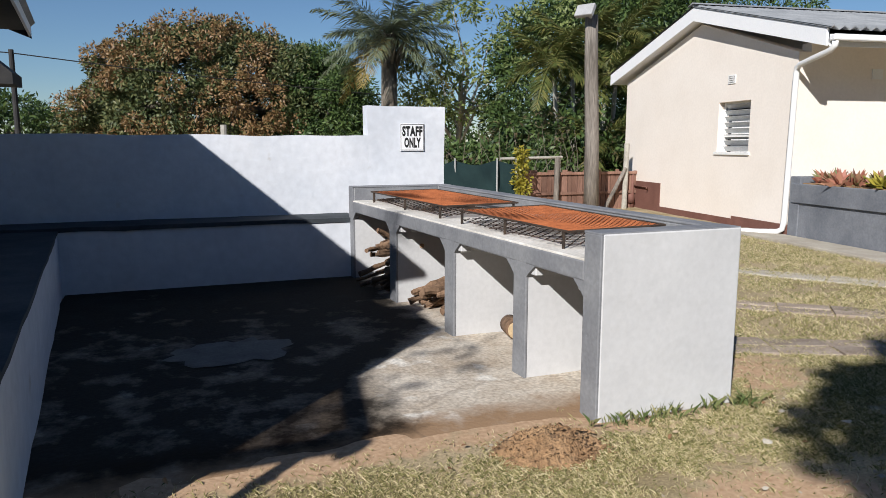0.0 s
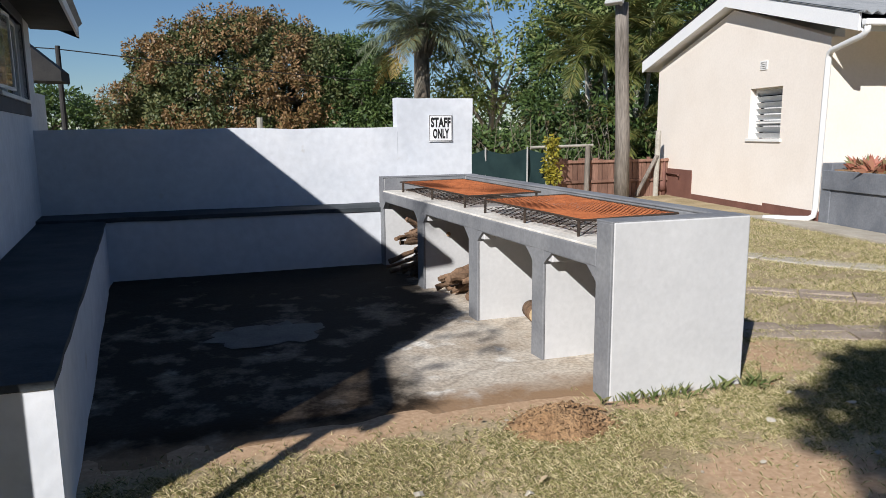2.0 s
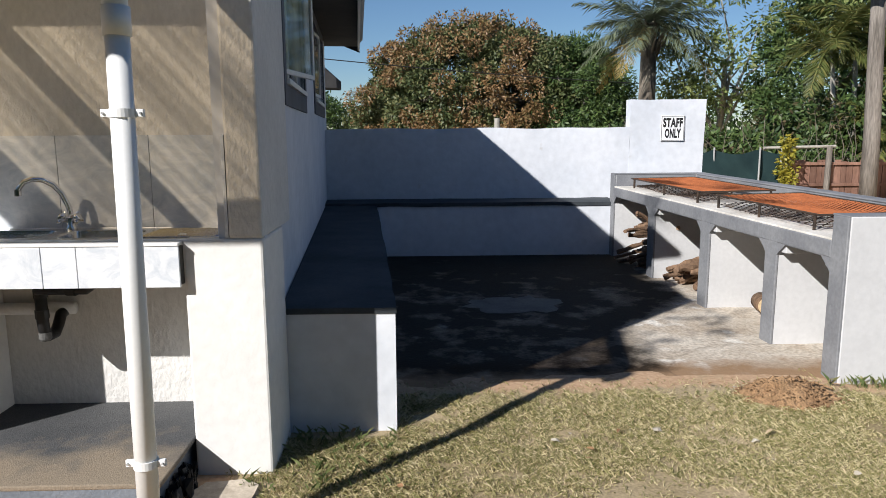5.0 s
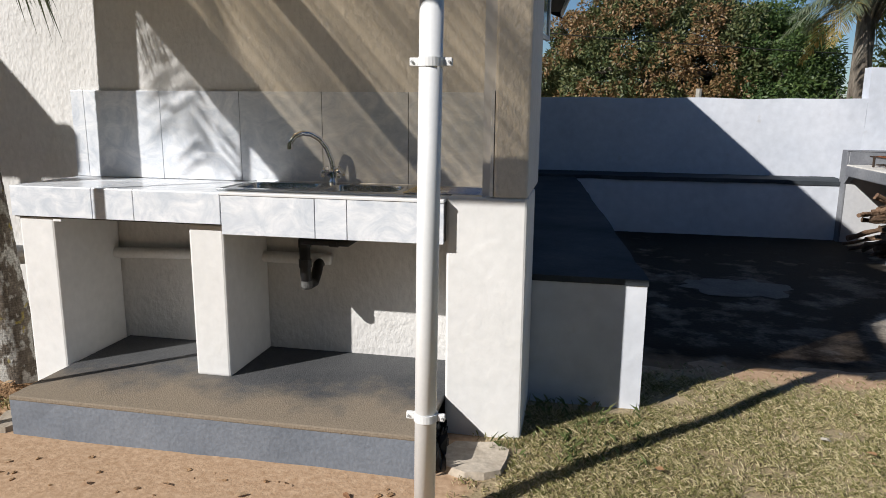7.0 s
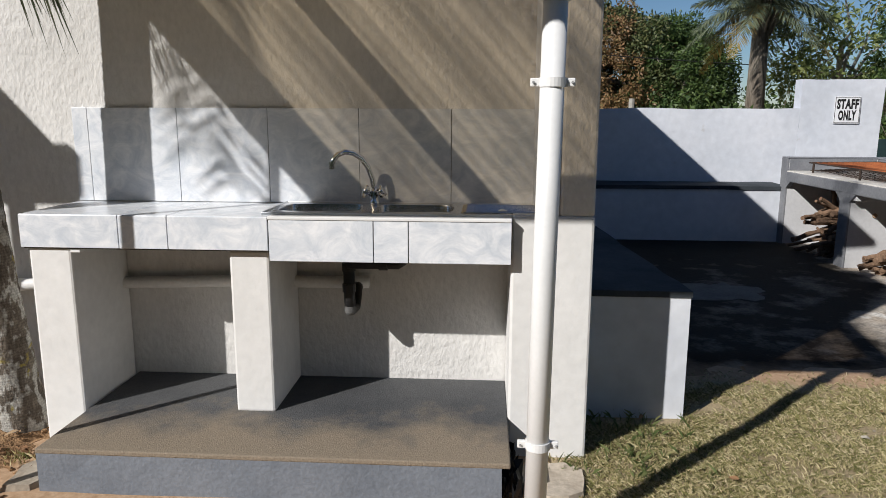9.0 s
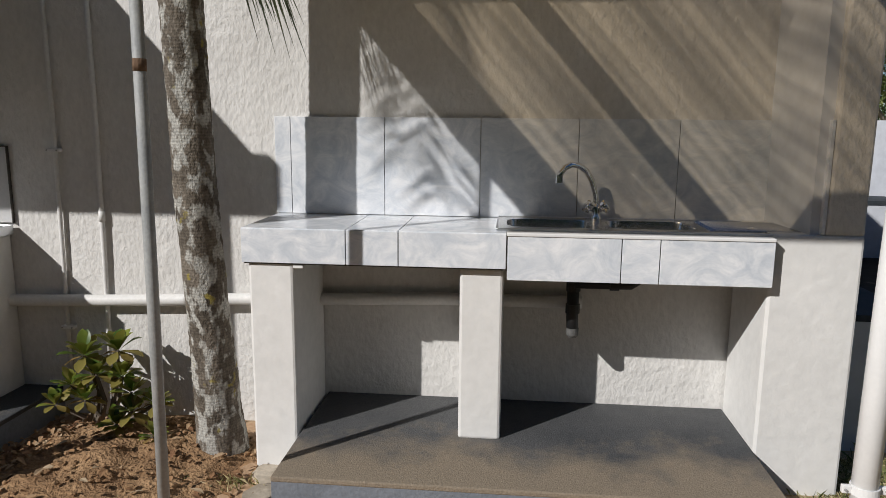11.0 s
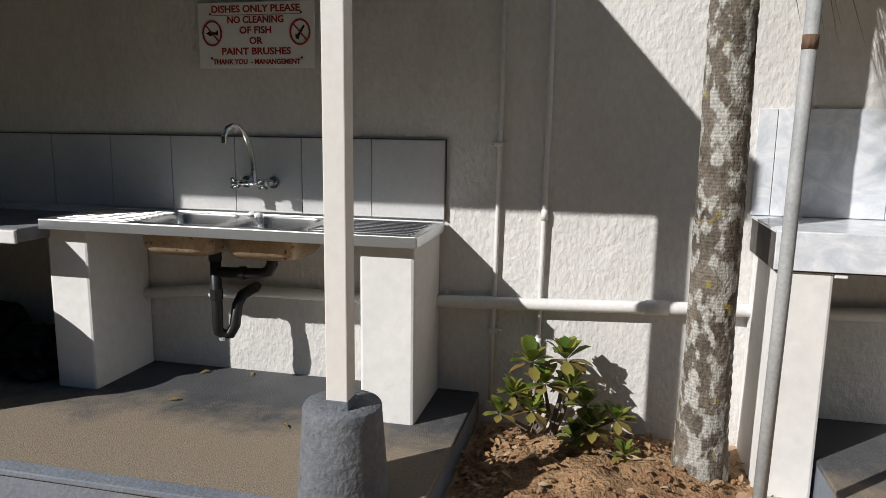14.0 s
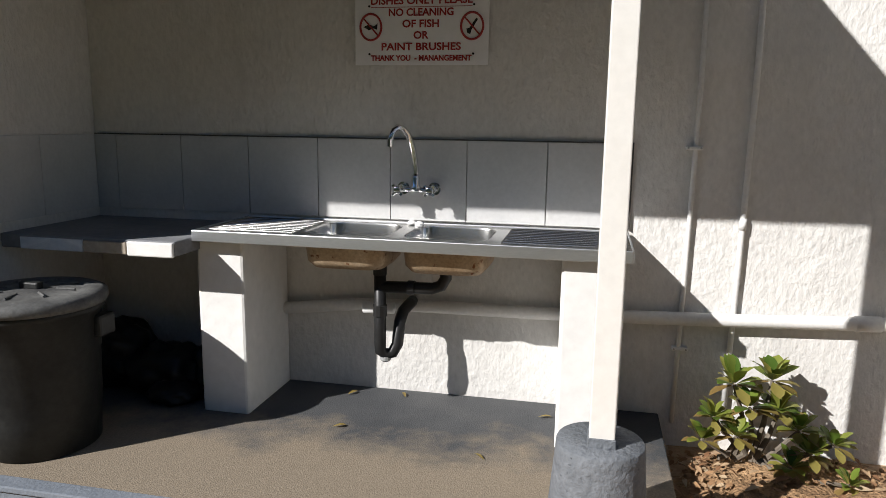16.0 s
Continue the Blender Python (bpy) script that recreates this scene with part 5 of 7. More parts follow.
root = thing("waste_pipe", "painted waste pipe running along the wall", "pipe")
part("pipe", tubed([(-6.69, 2.645, 0.545), (-6.3, 2.645, 0.59), (-6.05, 2.645, 0.60), (-5.4, 2.645, 0.605), (-4.6, 2.645, 0.63), (-3.9, 2.645, 0.66), (-2.9, 2.645, 0.695), (-2.2, 2.645, 0.70)], 0.03, 16), "pipe_paint", root, "", True)
part("socket", tubed([(-4.09, 2.645, 0.652), (-3.99, 2.645, 0.656)], 0.034, 16), "pipe_paint", root, "", True)
for x, r, z0, lab, zs, kink in ((-4.79, 0.0105, 0.12, "thin painted conduit with saddle clips", (1.378, 0.478), None), (-4.57, 0.0125, 0.10, "painted conduit running up the wall", (), 1.08)):
    root = thing("conduit", lab, "conduit", "conduits on the wall")
    part("pipe", tubed([(x - 0.012, 2.672, z0), (x, 2.672, 0.8), (x + 0.008, 2.672, 1.6), (x, 2.672, 3.15)], r, 12), "pipe_paint", root, "", True)
    if kink:
        part("socket", tubed([(x + 0.003, 2.672, kink - 0.05), (x + 0.004, 2.672, kink)], r * 1.25, 12), "pipe_paint", root, "", True)
        part("socket", tubed([(x - 0.006, 2.672, 0.40), (x - 0.005, 2.672, 0.46)], r * 1.25, 12), "pipe_paint", root, "", True)
    for z in zs:
        clip = part("clip", boxed(x - 0.035, 2.655, z - 0.009, x + 0.035, 2.689, z + 0.009, 0.004), "pipe_paint", root)
        for sg in (-1, 1):
            part("screw", tubed([(x + sg * 0.026, 2.651, z), (x + sg * 0.026, 2.66, z)], 0.004, 8), "galv", clip)

root = thing("roof_post", "cream square steel post set in a concrete footing", "post")
part("shaft", boxed(-5.186, 1.512, 0.49, -5.108, 1.59, 2.5, 0.004), "post", root)
part("base_plate", boxed(-5.19, 1.508, 0.488, -5.104, 1.594, 0.53, 0.003), "footing", root, "grey painted foot of the post")
bm = lathe([(0.175, -0.02), (0.165, 0.12), (0.15, 0.32), (0.140, 0.46), (0.138, 0.492), (0.134, 0.499), (0.06, 0.501)], 48, (-5.15, 1.575, 0))
wobble(bm, 0.0035, 9)
part("footing", bm, "footing", root, "grey painted pitted concrete footing", True)

# ---- signs ----
root = thing("staff_sign", "square STAFF ONLY sign with black letters on the white wall", "sign")
SM = Matrix.Translation((2.83, 8.433, 1.603)) @ pose(0, 0, 0, 90, 0, 0)
part("board", boxed(-0.155, -0.165, -0.004, 0.155, 0.165, 0.004, 0.001, SM), "sign", root)
for q in ((-0.15, 0.152, 0.15, 0.158), (-0.15, -0.158, 0.15, -0.152), (-0.15, -0.152, -0.144, 0.152), (0.144, -0.152, 0.15, 0.152)):
    part("border_line", boxed(q[0], q[1], 0.004, q[2], q[3], 0.0055, 0, SM), "sign_black", root)
lettering("STAFF", 0.125, 0.262, "sign_black", root, SM @ Matrix.Translation((0, 0.066, 0.006)) @ Matrix.Diagonal((1, 1.25, 1, 1)), 0.006)
lettering("ONLY", 0.125, 0.215, "sign_black", root, SM @ Matrix.Translation((0, -0.072, 0.006)) @ Matrix.Diagonal((1, 1.25, 1, 1)), 0.006)

root = thing("dish_sign", "white sign with red lettering about washing dishes only", "sign")
SM = Matrix.Translation((-6.005, 2.66, 1.885)) @ pose(0, 0, 0, 90, 0, 0)
part("board", boxed(-0.31, -0.157, -0.003, 0.31, 0.157, 0.003, 0.001, SM), "sign", root)
for txt, y, s, w in (("DISHES ONLY PLEASE", 0.124, 0.046, 0.47), ("NO CLEANING", 0.073, 0.046, 0.30), ("OF FISH", 0.023, 0.046, 0.17), ("OR", -0.027, 0.046, 0.07), ("PAINT BRUSHES", -0.077, 0.046, 0.37), ("THANK YOU  - MANANGEMENT", -0.127, 0.034, 0.47)):
    lettering(txt, s, w, "sign_red", root, SM @ Matrix.Translation((0, y, 0.0045)), 0.0012)
part("rule", boxed(-0.235, 0.096, 0.003, 0.235, 0.0985, 0.0045, 0, SM), "sign_red", root)
for sx in (-0.235, 0.235):
    for y in (0.103, -0.108):
        part("screw", tubed([SM @ Vector((sx * 1.03, y, 0.003)), SM @ Vector((sx * 1.03, y, 0.007))], 0.005, 10), "sign_black", root)
    bm = bmesh.new()
    cx = sx * 1.0
    ring = [SM @ Vector((cx + 0.05 * math.cos(a), 0.012 + 0.058 * math.sin(a), 0.0045)) for a in [k * 2 * math.pi / 28 for k in range(29)]]
    tube(bm, ring, 0.005, 6)
    tube(bm, [SM @ Vector((cx - 0.036, 0.012 + 0.04, 0.0045)), SM @ Vector((cx + 0.036, 0.012 - 0.04, 0.0045))], 0.004, 6)
    badge = part("badge", bm, "sign_red", root, "red prohibition ring")
    bm = bmesh.new()
    if sx < 0:
        pts = [(-0.035, 0.0), (-0.01, 0.013), (0.015, 0.004), (0.032, 0.016), (0.03, -0.012), (0.012, -0.006), (-0.01, -0.014)]
    else:
        pts = [(-0.022, -0.03), (-0.008, -0.036), (-0.002, -0.016), (0.026, 0.028), (0.018, 0.034), (-0.012, -0.008), (-0.026, -0.012)]
    bm.faces.new([bm.verts.new(SM @ Vector((cx + x, 0.012 + y, 0.004))) for x, y in pts])
    part("pictogram", bm, "sign_black", badge)

# ---- bin and bags ----
root = thing("rubbish_bin", "black round rubber bin with a lid on the slab", "bin")
BC = (-7.38, 1.785, 0.19)
part("body", lathe([(0.20, -0.038), (0.215, -0.033), (0.225, 0.12), (0.228, 0.125), (0.235, 0.35), (0.238, 0.355), (0.25, 0.52), (0.262, 0.525), (0.262, 0.555), (0.25, 0.556)], 40, BC), "bin", root, "", True)
# light on the lid's top is put into its lighter grey
part("lid", lathe([(0.272, 0.55), (0.278, 0.565), (0.275, 0.59), (0.25, 0.602), (0.19, 0.606), (0.185, 0.600), (0.12, 0.607), (0.05, 0.61)], 40, BC), "lid", root, "dark grey lid, coloured lighter as a lit top", True)
part("lid_handle", boxed(BC[0] - 0.045, BC[1] - 0.018, BC[2] + 0.605, BC[0] + 0.045, BC[1] + 0.018, BC[2] + 0.637, 0.008), "bin", root)
for k in range(8):
    a = k * math.pi / 4 + 0.2
    part("lid_rib", tubed([(BC[0] + 0.10 * math.cos(a), BC[1] + 0.10 * math.sin(a), BC[2] + 0.608), (BC[0] + 0.175 * math.cos(a), BC[1] + 0.175 * math.sin(a), BC[2] + 0.607)], 0.006, 6), "lid", root)
for sg in (-1, 1):
    a = 0.35 if sg > 0 else 0.35 + math.pi
    c = Vector((BC[0] + 0.255 * math.cos(a), BC[1] + 0.255 * math.sin(a), BC[2] + 0.48))
    part("handle", boxed(c.x - 0.03, c.y - 0.05, c.z - 0.07, c.x + 0.03, c.y + 0.05, c.z + 0.02, 0.012), "bin", root)
for i, (x, y, z, sx, sy, sz) in enumerate(((-7.22, 2.42, 0.26, 0.22, 0.16, 0.13), (-7.0, 2.48, 0.27, 0.10, 0.14, 0.14), (-7.5, 2.46, 0.30, 0.17, 0.17, 0.17), (-7.1, 2.30, 0.2, 0.13, 0.12, 0.06))):
    bm = bmesh.new()
    bmesh.ops.create_icosphere(bm, subdivisions=4, radius=1.0)
    for v in bm.verts:
        d = 1 + 0.25 * noise.noise(v.co * 2.1 + Vector((i * 3, 0, 0))) + 0.1 * noise.noise(v.co * 6)
        v.co = Vector((x + v.co.x * sx * d, y + v.co.y * sy * d, max(0.152, z + v.co.z * sz * d)))
    tagged(part("refuse_bag", bm, "bag", None, "", True), "crumpled black bag on the floor under the shelf", "bag", "bags under the shelf")

# ---- palm in the bed ----
root = thing("palm_tree", "slender palm with ringed lichen-covered trunk beside the sink", "palm tree")
bm = bmesh.new()
rings = []
for i in range(180):
    z = -0.05 + 4.75 * i / 179
    c = Vector((-3.85 - 0.012 * min(z, 2.2) - 0.002 * z, 2.335 - 0.11 * min(1.0, z / 1.2) - 0.025 * max(0.0, z - 1.2), z))
    r = 0.088 + 0.032 * math.exp(-max(0, z) / 0.35) - 0.0025 * max(0, z - 1)
    r *= 1 + 0.018 * math.sin(z * 2 * math.pi / 0.055 + 1.5 * noise.noise(Vector((0, 0, z * 3))))
    rings.append([bm.verts.new(c + Vector((math.cos(a), math.sin(a), 0)) * r * (1 + 0.05 * noise.noise(Vector((math.cos(a) * 2, math.sin(a) * 2, z * 6))))) for a in [k * 2 * math.pi / 28 for k in range(28)]])
for p, q in zip(rings, rings[1:]):
    ring_faces(bm, p, q)
part("trunk", bm, "bark", root, "ringed trunk with grey and yellow lichen", True)
prng = np.random.default_rng(31)
vs, fs = [], []
for k in range(13):
    a = k * 2.4
    frond(vs, fs, prng, (-3.93, 2.12, 4.6), (math.cos(a), math.sin(a)), 1.7, 0.9 - 0.07 * k, 0.35 + 0.03 * k, 0.42, 24, 0.03)
# long old fronds droop over the yard on the sunny side
for tip in (Vector((-4.92, 0.62, 3.12)), Vector((-5.45, 0.28, 3.62))):
    foot, knee = Vector((-3.93, 2.12, 4.6)), Vector((-4.75, 1.05, 4.75))
    for k in range(56):
        u = 0.5 + 0.5 * k / 55
        c = foot * (1 - u) ** 2 + knee * 2 * u * (1 - u) + tip * u * u
        for sg in (-1, 1):
            q = c + Vector((sg * 0.17, -sg * 0.15, -0.26 - 0.14 * prng.random())) * (0.7 + 0.3 * math.sin(u * 3))
            m_ = c.lerp(q, 0.5) + Vector((0, 0, 0.04))
            w = Vector((0.011, 0.011, 0.003))
            j = len(vs)
            vs.extend([tuple(c), tuple(m_ - w), tuple(q), tuple(m_ + w)])
            fs.append((j, j + 1, j + 2, j + 3))
# one old frond hangs in front of the wall
for k in range(46):
    x = -3.60 + 0.16 * prng.random()
    p = Vector((x - 0.12, 2.25 + 0.12 * prng.random(), 2.35 + 0.25 * prng.random()))
    q = p + Vector((0.08 + 0.10 * prng.random(), 0, -0.40 - 0.22 * prng.random()))
    m_ = p.lerp(q, 0.5) + Vector((-0.02, 0, 0))
    j = len(vs)
    w = Vector((0.005, 0.004, 0))
    vs.extend([tuple(p), tuple(m_ - w), tuple(q), tuple(m_ + w)])
    fs.append((j, j + 1, j + 2, j + 3))
mesh_from("crown", vs, fs, "frond", root, "grey-green feather fronds")

# ---- neighbouring house with the gable ----
GM = Matrix.Translation((9.26, 8.65, 0)) @ pose(0, 0, 0, 0, 0, 90 - 9.8)
# in GM: x runs along the gable wall away from the planter, y to the left (away from the house); the house lies on -y


def gx(bm):
    bmesh.ops.transform(bm, matrix=GM, verts=bm.verts)
    return bm


def prism(profile, y0, y1):
    """A profile of (x, z) extruded along y."""
    bm = bmesh.new()
    a = [bm.verts.new((x, y0, z)) for x, z in profile]
    b = [bm.verts.new((x, y1, z)) for x, z in profile]
    n = len(profile)
    for k in range(n):
        bm.faces.new((a[k], a[(k + 1) % n], b[(k + 1) % n], b[k]))
    bm.faces.new(a[::-1])
    bm.faces.new(b)
    bmesh.ops.recalc_face_normals(bm, faces=bm.faces)
    return bm


def build_gable_house():
    root = thing("house", "cream house with white bargeboards and a corrugated roof", "house")
    W0, W1, WZ = 1.06, 2.0, (1.39, 2.29)
    bm = wall_with_openings(-0.06, 5.75, 0.0, 2.95, 0.0, -0.22, [(W0, W1, *WZ)])
    bmesh.ops.recalc_face_normals(bm, faces=bm.faces)
    part("wall", gx(bm), "house_cream", root)
    part("gable", gx(prism([(-0.06, 2.95), (5.75, 2.95), (2.70, 3.80)], -0.22, 0.0)), "house_cream", root)
    part("side_wall", gx(boxed(-0.06, -6.0, 0.0, 0.16, -0.221, 3.1)), "house_cream", root)
    part("side_wall", gx(boxed(5.53, -6.0, 0.0, 5.75, -0.221, 3.0)), "house_cream", root)
    part("plinth", gx(boxed(-0.07, -0.1, -0.1, 1.42, 0.012, 0.25, 0.004)), "plinth", root, "brown painted plinth")
    part("plinth", gx(boxed(1.42, -0.1, -0.1, 4.0, 0.012, 0.20, 0.004)), "plinth", root)
    part("plinth", gx(boxed(4.0, -0.1, -0.1, 5.76, 0.014, 0.70, 0.004)), "plinth", root, "tall brown painted plinth")
    sl, RC, RW = 0.259, 2.68, 3.55
    for sg in (-1, 1):
        prof = [(RC, 3.85), (RC + sg * RW, 3.85 - RW * sl), (RC + sg * RW, 4.10 - RW * sl), (RC, 4.10)]
        part("barge_board", gx(prism(prof, 0.17, 0.21)), "fascia", root, "white bargeboard")
        # corrugated sheet over this slope
        bm = bmesh.new()
        rows = []
        n = 150
        for i in range(n + 1):
            y = 0.23 - 6.6 * i / n
            w = 0.028 * math.sin(i * math.pi / 2)
            rows.append([bm.verts.new((RC + sg * d, y, 4.13 - d * sl + w + dz)) for d, dz in ((-0.01, 0), (3.66, 0), (3.66, -0.02), (-0.01, -0.02))])
        for p, q in zip(rows, rows[1:]):
            for k in range(4):
                bm.faces.new((p[k], p[(k + 1) % 4], q[(k + 1) % 4], q[k]))
        part("roof", gx(bm), "roof_sheet", root, "grey corrugated roof sheet")
        part("soffit", gx(prism([(RC, 3.86), (RC + sg * 3.53, 3.86 - 3.53 * sl), (RC + sg * 3.53, 3.89 - 3.53 * sl), (RC, 3.89)], -6.0, 0.165)), "fascia", root)
    part("ridge_cap", gx(prism([(RC - 0.17, 4.13), (RC, 4.19), (RC + 0.17, 4.13), (RC, 4.16)], 0.25, -6.2)), "roof_sheet", root)
    part("gutter", gx(boxed(-1.03, -6.0, 2.99, -0.91, 0.20, 3.08, 0.02)), "fascia", root, "white gutter")
    part("eave_board", gx(boxed(-0.90, -6.0, 2.92, -0.88, 0.165, 3.09)), "fascia", root)
    part("air_vent", gx(boxed(1.53, -0.01, 2.60, 1.74, 0.014, 2.76, 0.004)), "frame_white", root, "white air vent")
    for i in range(5):
        for k in range(4):
            part("vent_hole", gx(boxed(1.555 + i * 0.036, 0.013, 2.62 + k * 0.033, 1.573 + i * 0.036, 0.016, 2.638 + k * 0.033)), "grout", root)
    part("air_vent", gx(boxed(-0.075, -1.55, 2.56, -0.05, -1.35, 2.72, 0.004)), "frame_white", root)
    win = part("window", gx(boxed(W0 - 0.05, -0.05, WZ[0] - 0.05, W1 + 0.05, 0.03, WZ[0], 0.004)), "frame_white", root, "white louvre window with lace curtain")
    for q in ((W0, WZ[0], W0 + 0.05, WZ[1]), (W1 - 0.05, WZ[0], W1, WZ[1]), (W0 + 0.05, WZ[1] - 0.05, W1 - 0.05, WZ[1]), (W0 + 0.05, 1.66, W1 - 0.05, 1.71)):
        part("window_frame", gx(boxed(q[0], -0.16, q[1], q[2], -0.11, q[3], 0.004)), "frame_white", win)
    for i in range(8):
        z = WZ[0] + 0.06 + i * 0.108
        bm = boxed(W0 + 0.05, -0.003, -0.05, W1 - 0.05, 0.003, 0.05)
        bmesh.ops.transform(bm, matrix=Matrix.Translation((0, -0.13, z)) @ pose(0, 0, 0, -32, 0, 0), verts=bm.verts)
        part("louvre_pane", gx(bm), "lamp_glass", win)
    bm = bmesh.new()
    n = 60
    rows = [[bm.verts.new((W0 + (W1 - W0) * i / n, -0.30 + 0.02 * math.sin(i * 1.3), z)) for z in (WZ[0], WZ[1] - 0.2)] for i in range(n + 1)]
    for p, q in zip(rows, rows[1:]):
        bm.faces.new((p[0], q[0], q[1], p[1]))
    part("curtain", gx(bm), "curtain", win)
    part("room", gx(boxed(0.2, -3.0, 0.3, 5.6, -0.5, 2.9)), "dark_room", root)
    # downpipe and sewer fittings fixed to the wall
    dpp = [(-0.97, 0.14, 3.0), (-0.97, 0.14, 2.93), (-0.88, 0.13, 2.87), (-0.22, 0.09, 2.74), (-0.12, 0.06, 2.70), (-0.10, 0.055, 2.62), (-0.06, 0.055, 0.30), (-0.04, 0.06, 0.18), (0.02, 0.10, 0.13), (0.25, 0.30, 0.11), (0.55, 0.55, 0.10)]
    part("downpipe", gx(tubed(dpp, 0.045, 14)), "pvc_white", root, "white downpipe with shoe", True)
    part("soil_pipe", gx(tubed([(5.1, 0.10, 0.0), (5.1, 0.10, 0.36), (5.1, 0.10, 0.92)], [0.05, 0.05, 0.022], 12)), "plinth", root, "brown painted soil pipe", True)
    part("soil_gully", gx(tubed([(5.1, 0.12, 0.20), (5.1, 0.14, 0.34), (5.22, 0.14, 0.40)], 0.09, 12)), "plinth", root, "", True)
    part("water_pipe", gx(tubed([(5.8, 0.05, 0.60), (4.5, 0.05, 0.58), (4.45, 0.09, 0.56)], 0.016, 8)), "plinth", root, "", True)
    return root


build_gable_house()

root = thing("planter", "grey painted masonry planter against the house", "planter")
part("wall", gx(boxed(-3.6, -0.6, -0.05, -0.12, 0.02, 0.62, 0.012)), "planter", root)
part("rim", gx(boxed(-3.6, -0.62, 0.62, -0.18, 0.055, 0.92, 0.012)), "planter", root)
part("end_block", gx(boxed(-0.34, -0.6, 0.0, -0.11, 0.03, 1.03, 0.012)), "planter", root)
part("soil", gx(boxed(-3.55, -0.57, 0.90, -0.36, 0.0, 0.935)), "soil", root)
for k in range(16):
    u = -0.5 - 0.19 * k
    p0 = GM @ Vector((u, -0.05 - 0.3 * random.random(), 0.92 + 0.03 * random.random()))
    sp = []
    for j in range(46):
        a, e = random.uniform(0, 6.28), random.uniform(0.1, 1.2)
        d = Vector((math.cos(a) * math.cos(e), math.sin(a) * math.cos(e), math.sin(e)))
        sp.append((*(p0 + d * 0.03), *d * 2.2))
    nm = "succulent" if k in (0, 1, 2, 3, 4, 6, 9) else "yellow_leaf" if k % 3 == 1 else "shrub"
    tagged(leaves("succulent", sp, 0.21, 0.085, nm, None, RNG, "", 0.0), "red-tipped rosette plant in the planter" if nm == "succulent" else "yellow-green rosette plant in the planter", "plant", "plants in the planter")
tagged(part("drain_strip", gx(wobble(boxed(-3.6, 0.03, -0.02, 0.9, 0.62, 0.10, 0.01), 0.006, 3)), "paver_pale"), "pale concrete drain apron beside the planter", "pavement", kind="structure")

# ---- paths of pavers ----
def paver_path(a, b, width, n, material, label):
    root = thing("path", label, "path", kind="structure")
    a, b = Vector((*a, 0)), Vector((*b, 0))
    d = (b - a).normalized()
    s = Vector((-d.y, d.x, 0))
    L = (b - a).length / n
    me = None
    for i in range(n):
        for j in range(2):
            c = a + d * L * (i + 0.5) + s * width * (j - 0.5) * 0.5
            if me is None:
                bm = boxed(-L / 2 + 0.008, -width / 4 + 0.008, -0.05, L / 2 - 0.008, width / 4 - 0.008, 0.014, 0.006)
                me = bpy.data.meshes.new("paver")
                bm.to_mesh(me)
                bm.free()
                me.materials.append(M[material])
            ob = new("paver", me)
            ob.parent = root
            ob.matrix_basis = Matrix.Translation((c.x, c.y, ground_z(c.x, c.y) + 0.003 + random.uniform(-0.004, 0.004))) @ pose(0, 0, 0, random.uniform(-1, 1), random.uniform(-1, 1), math.degrees(math.atan2(d.y, d.x)) + random.uniform(-1.5, 1.5))


paver_path((3.35, 4.42), (7.4, 2.55), 0.42, 10, "paver", "sunken reddish-grey paver path across the lawn")
paver_path((4.2, 5.9), (7.9, 2.5), 0.36, 11, "paver", "grey paver path across the lawn")
paver_path((5.5, 7.8), (8.6, 2.9), 0.40, 12, "paver_pale", "pale concrete paver path across the lawn")

# ---- pole, fence and netting ----
root = thing("lamp_pole", "weathered timber pole carrying a floodlight", "lamp pole")
part("shaft", wobble(tubed([(8.47, 13.0, -0.2), (8.44, 13.0, 1.5), (8.36, 13.0, 3.2), (8.33, 13.0, 4.15)], [0.165, 0.155, 0.14, 0.13], 18), 0.012, 3), "wood_post", root, "cracked grey timber shaft", True)
lp = Matrix.Translation((8.08, 12.85, 4.2)) @ pose(0, 0, 0, 58, 0, -62)
head_ = part("floodlight", boxed(-0.2, -0.14, -0.05, 0.2, 0.14, 0.05, 0.02, lp), "lamp", root, "grey floodlight")
part("lens", boxed(-0.17, -0.11, -0.058, 0.17, 0.11, -0.048, 0.004, lp), "lamp_glass", head_)
part("bracket", tubed([(8.34, 12.95, 4.05), (8.2, 12.88, 4.12), (8.1, 12.86, 4.17)], 0.03, 8), "lamp", root)

root = thing("plank_fence", "low brown plank fence with rails", "fence")
fx0, fx1 = 7.15, 10.3
for z in (0.42, 0.86):
    part("rail", boxed(fx0, 13.66, z, fx1, 13.70, z + 0.06, 0.004), "fence", root)
x = fx0
while x < fx1:
    w = random.uniform(0.10, 0.15)
    part("plank", boxed(x, 13.70, 0.0, x + w - 0.012, 13.725, 0.92 + random.uniform(-0.05, 0.05), 0.003), "fence", root)
    x += w
for x in (7.1, 7.95, 9.75):
    part("fence_post", tubed([(x, 13.6, -0.1), (x + 0.02, 13.6, 1.25 + 0.3 * (x > 9))], 0.06, 10), "pale_trunk" if x > 9 else "wood_post", root)
part("top_rail", tubed([(6.6, 13.62, 1.22), (8.1, 13.62, 1.25)], 0.03, 8), "pale_trunk", root)
part("brace", tubed([(9.2, 13.55, 0.1), (9.72, 13.55, 1.0)], 0.045, 8), "wood_post", root)

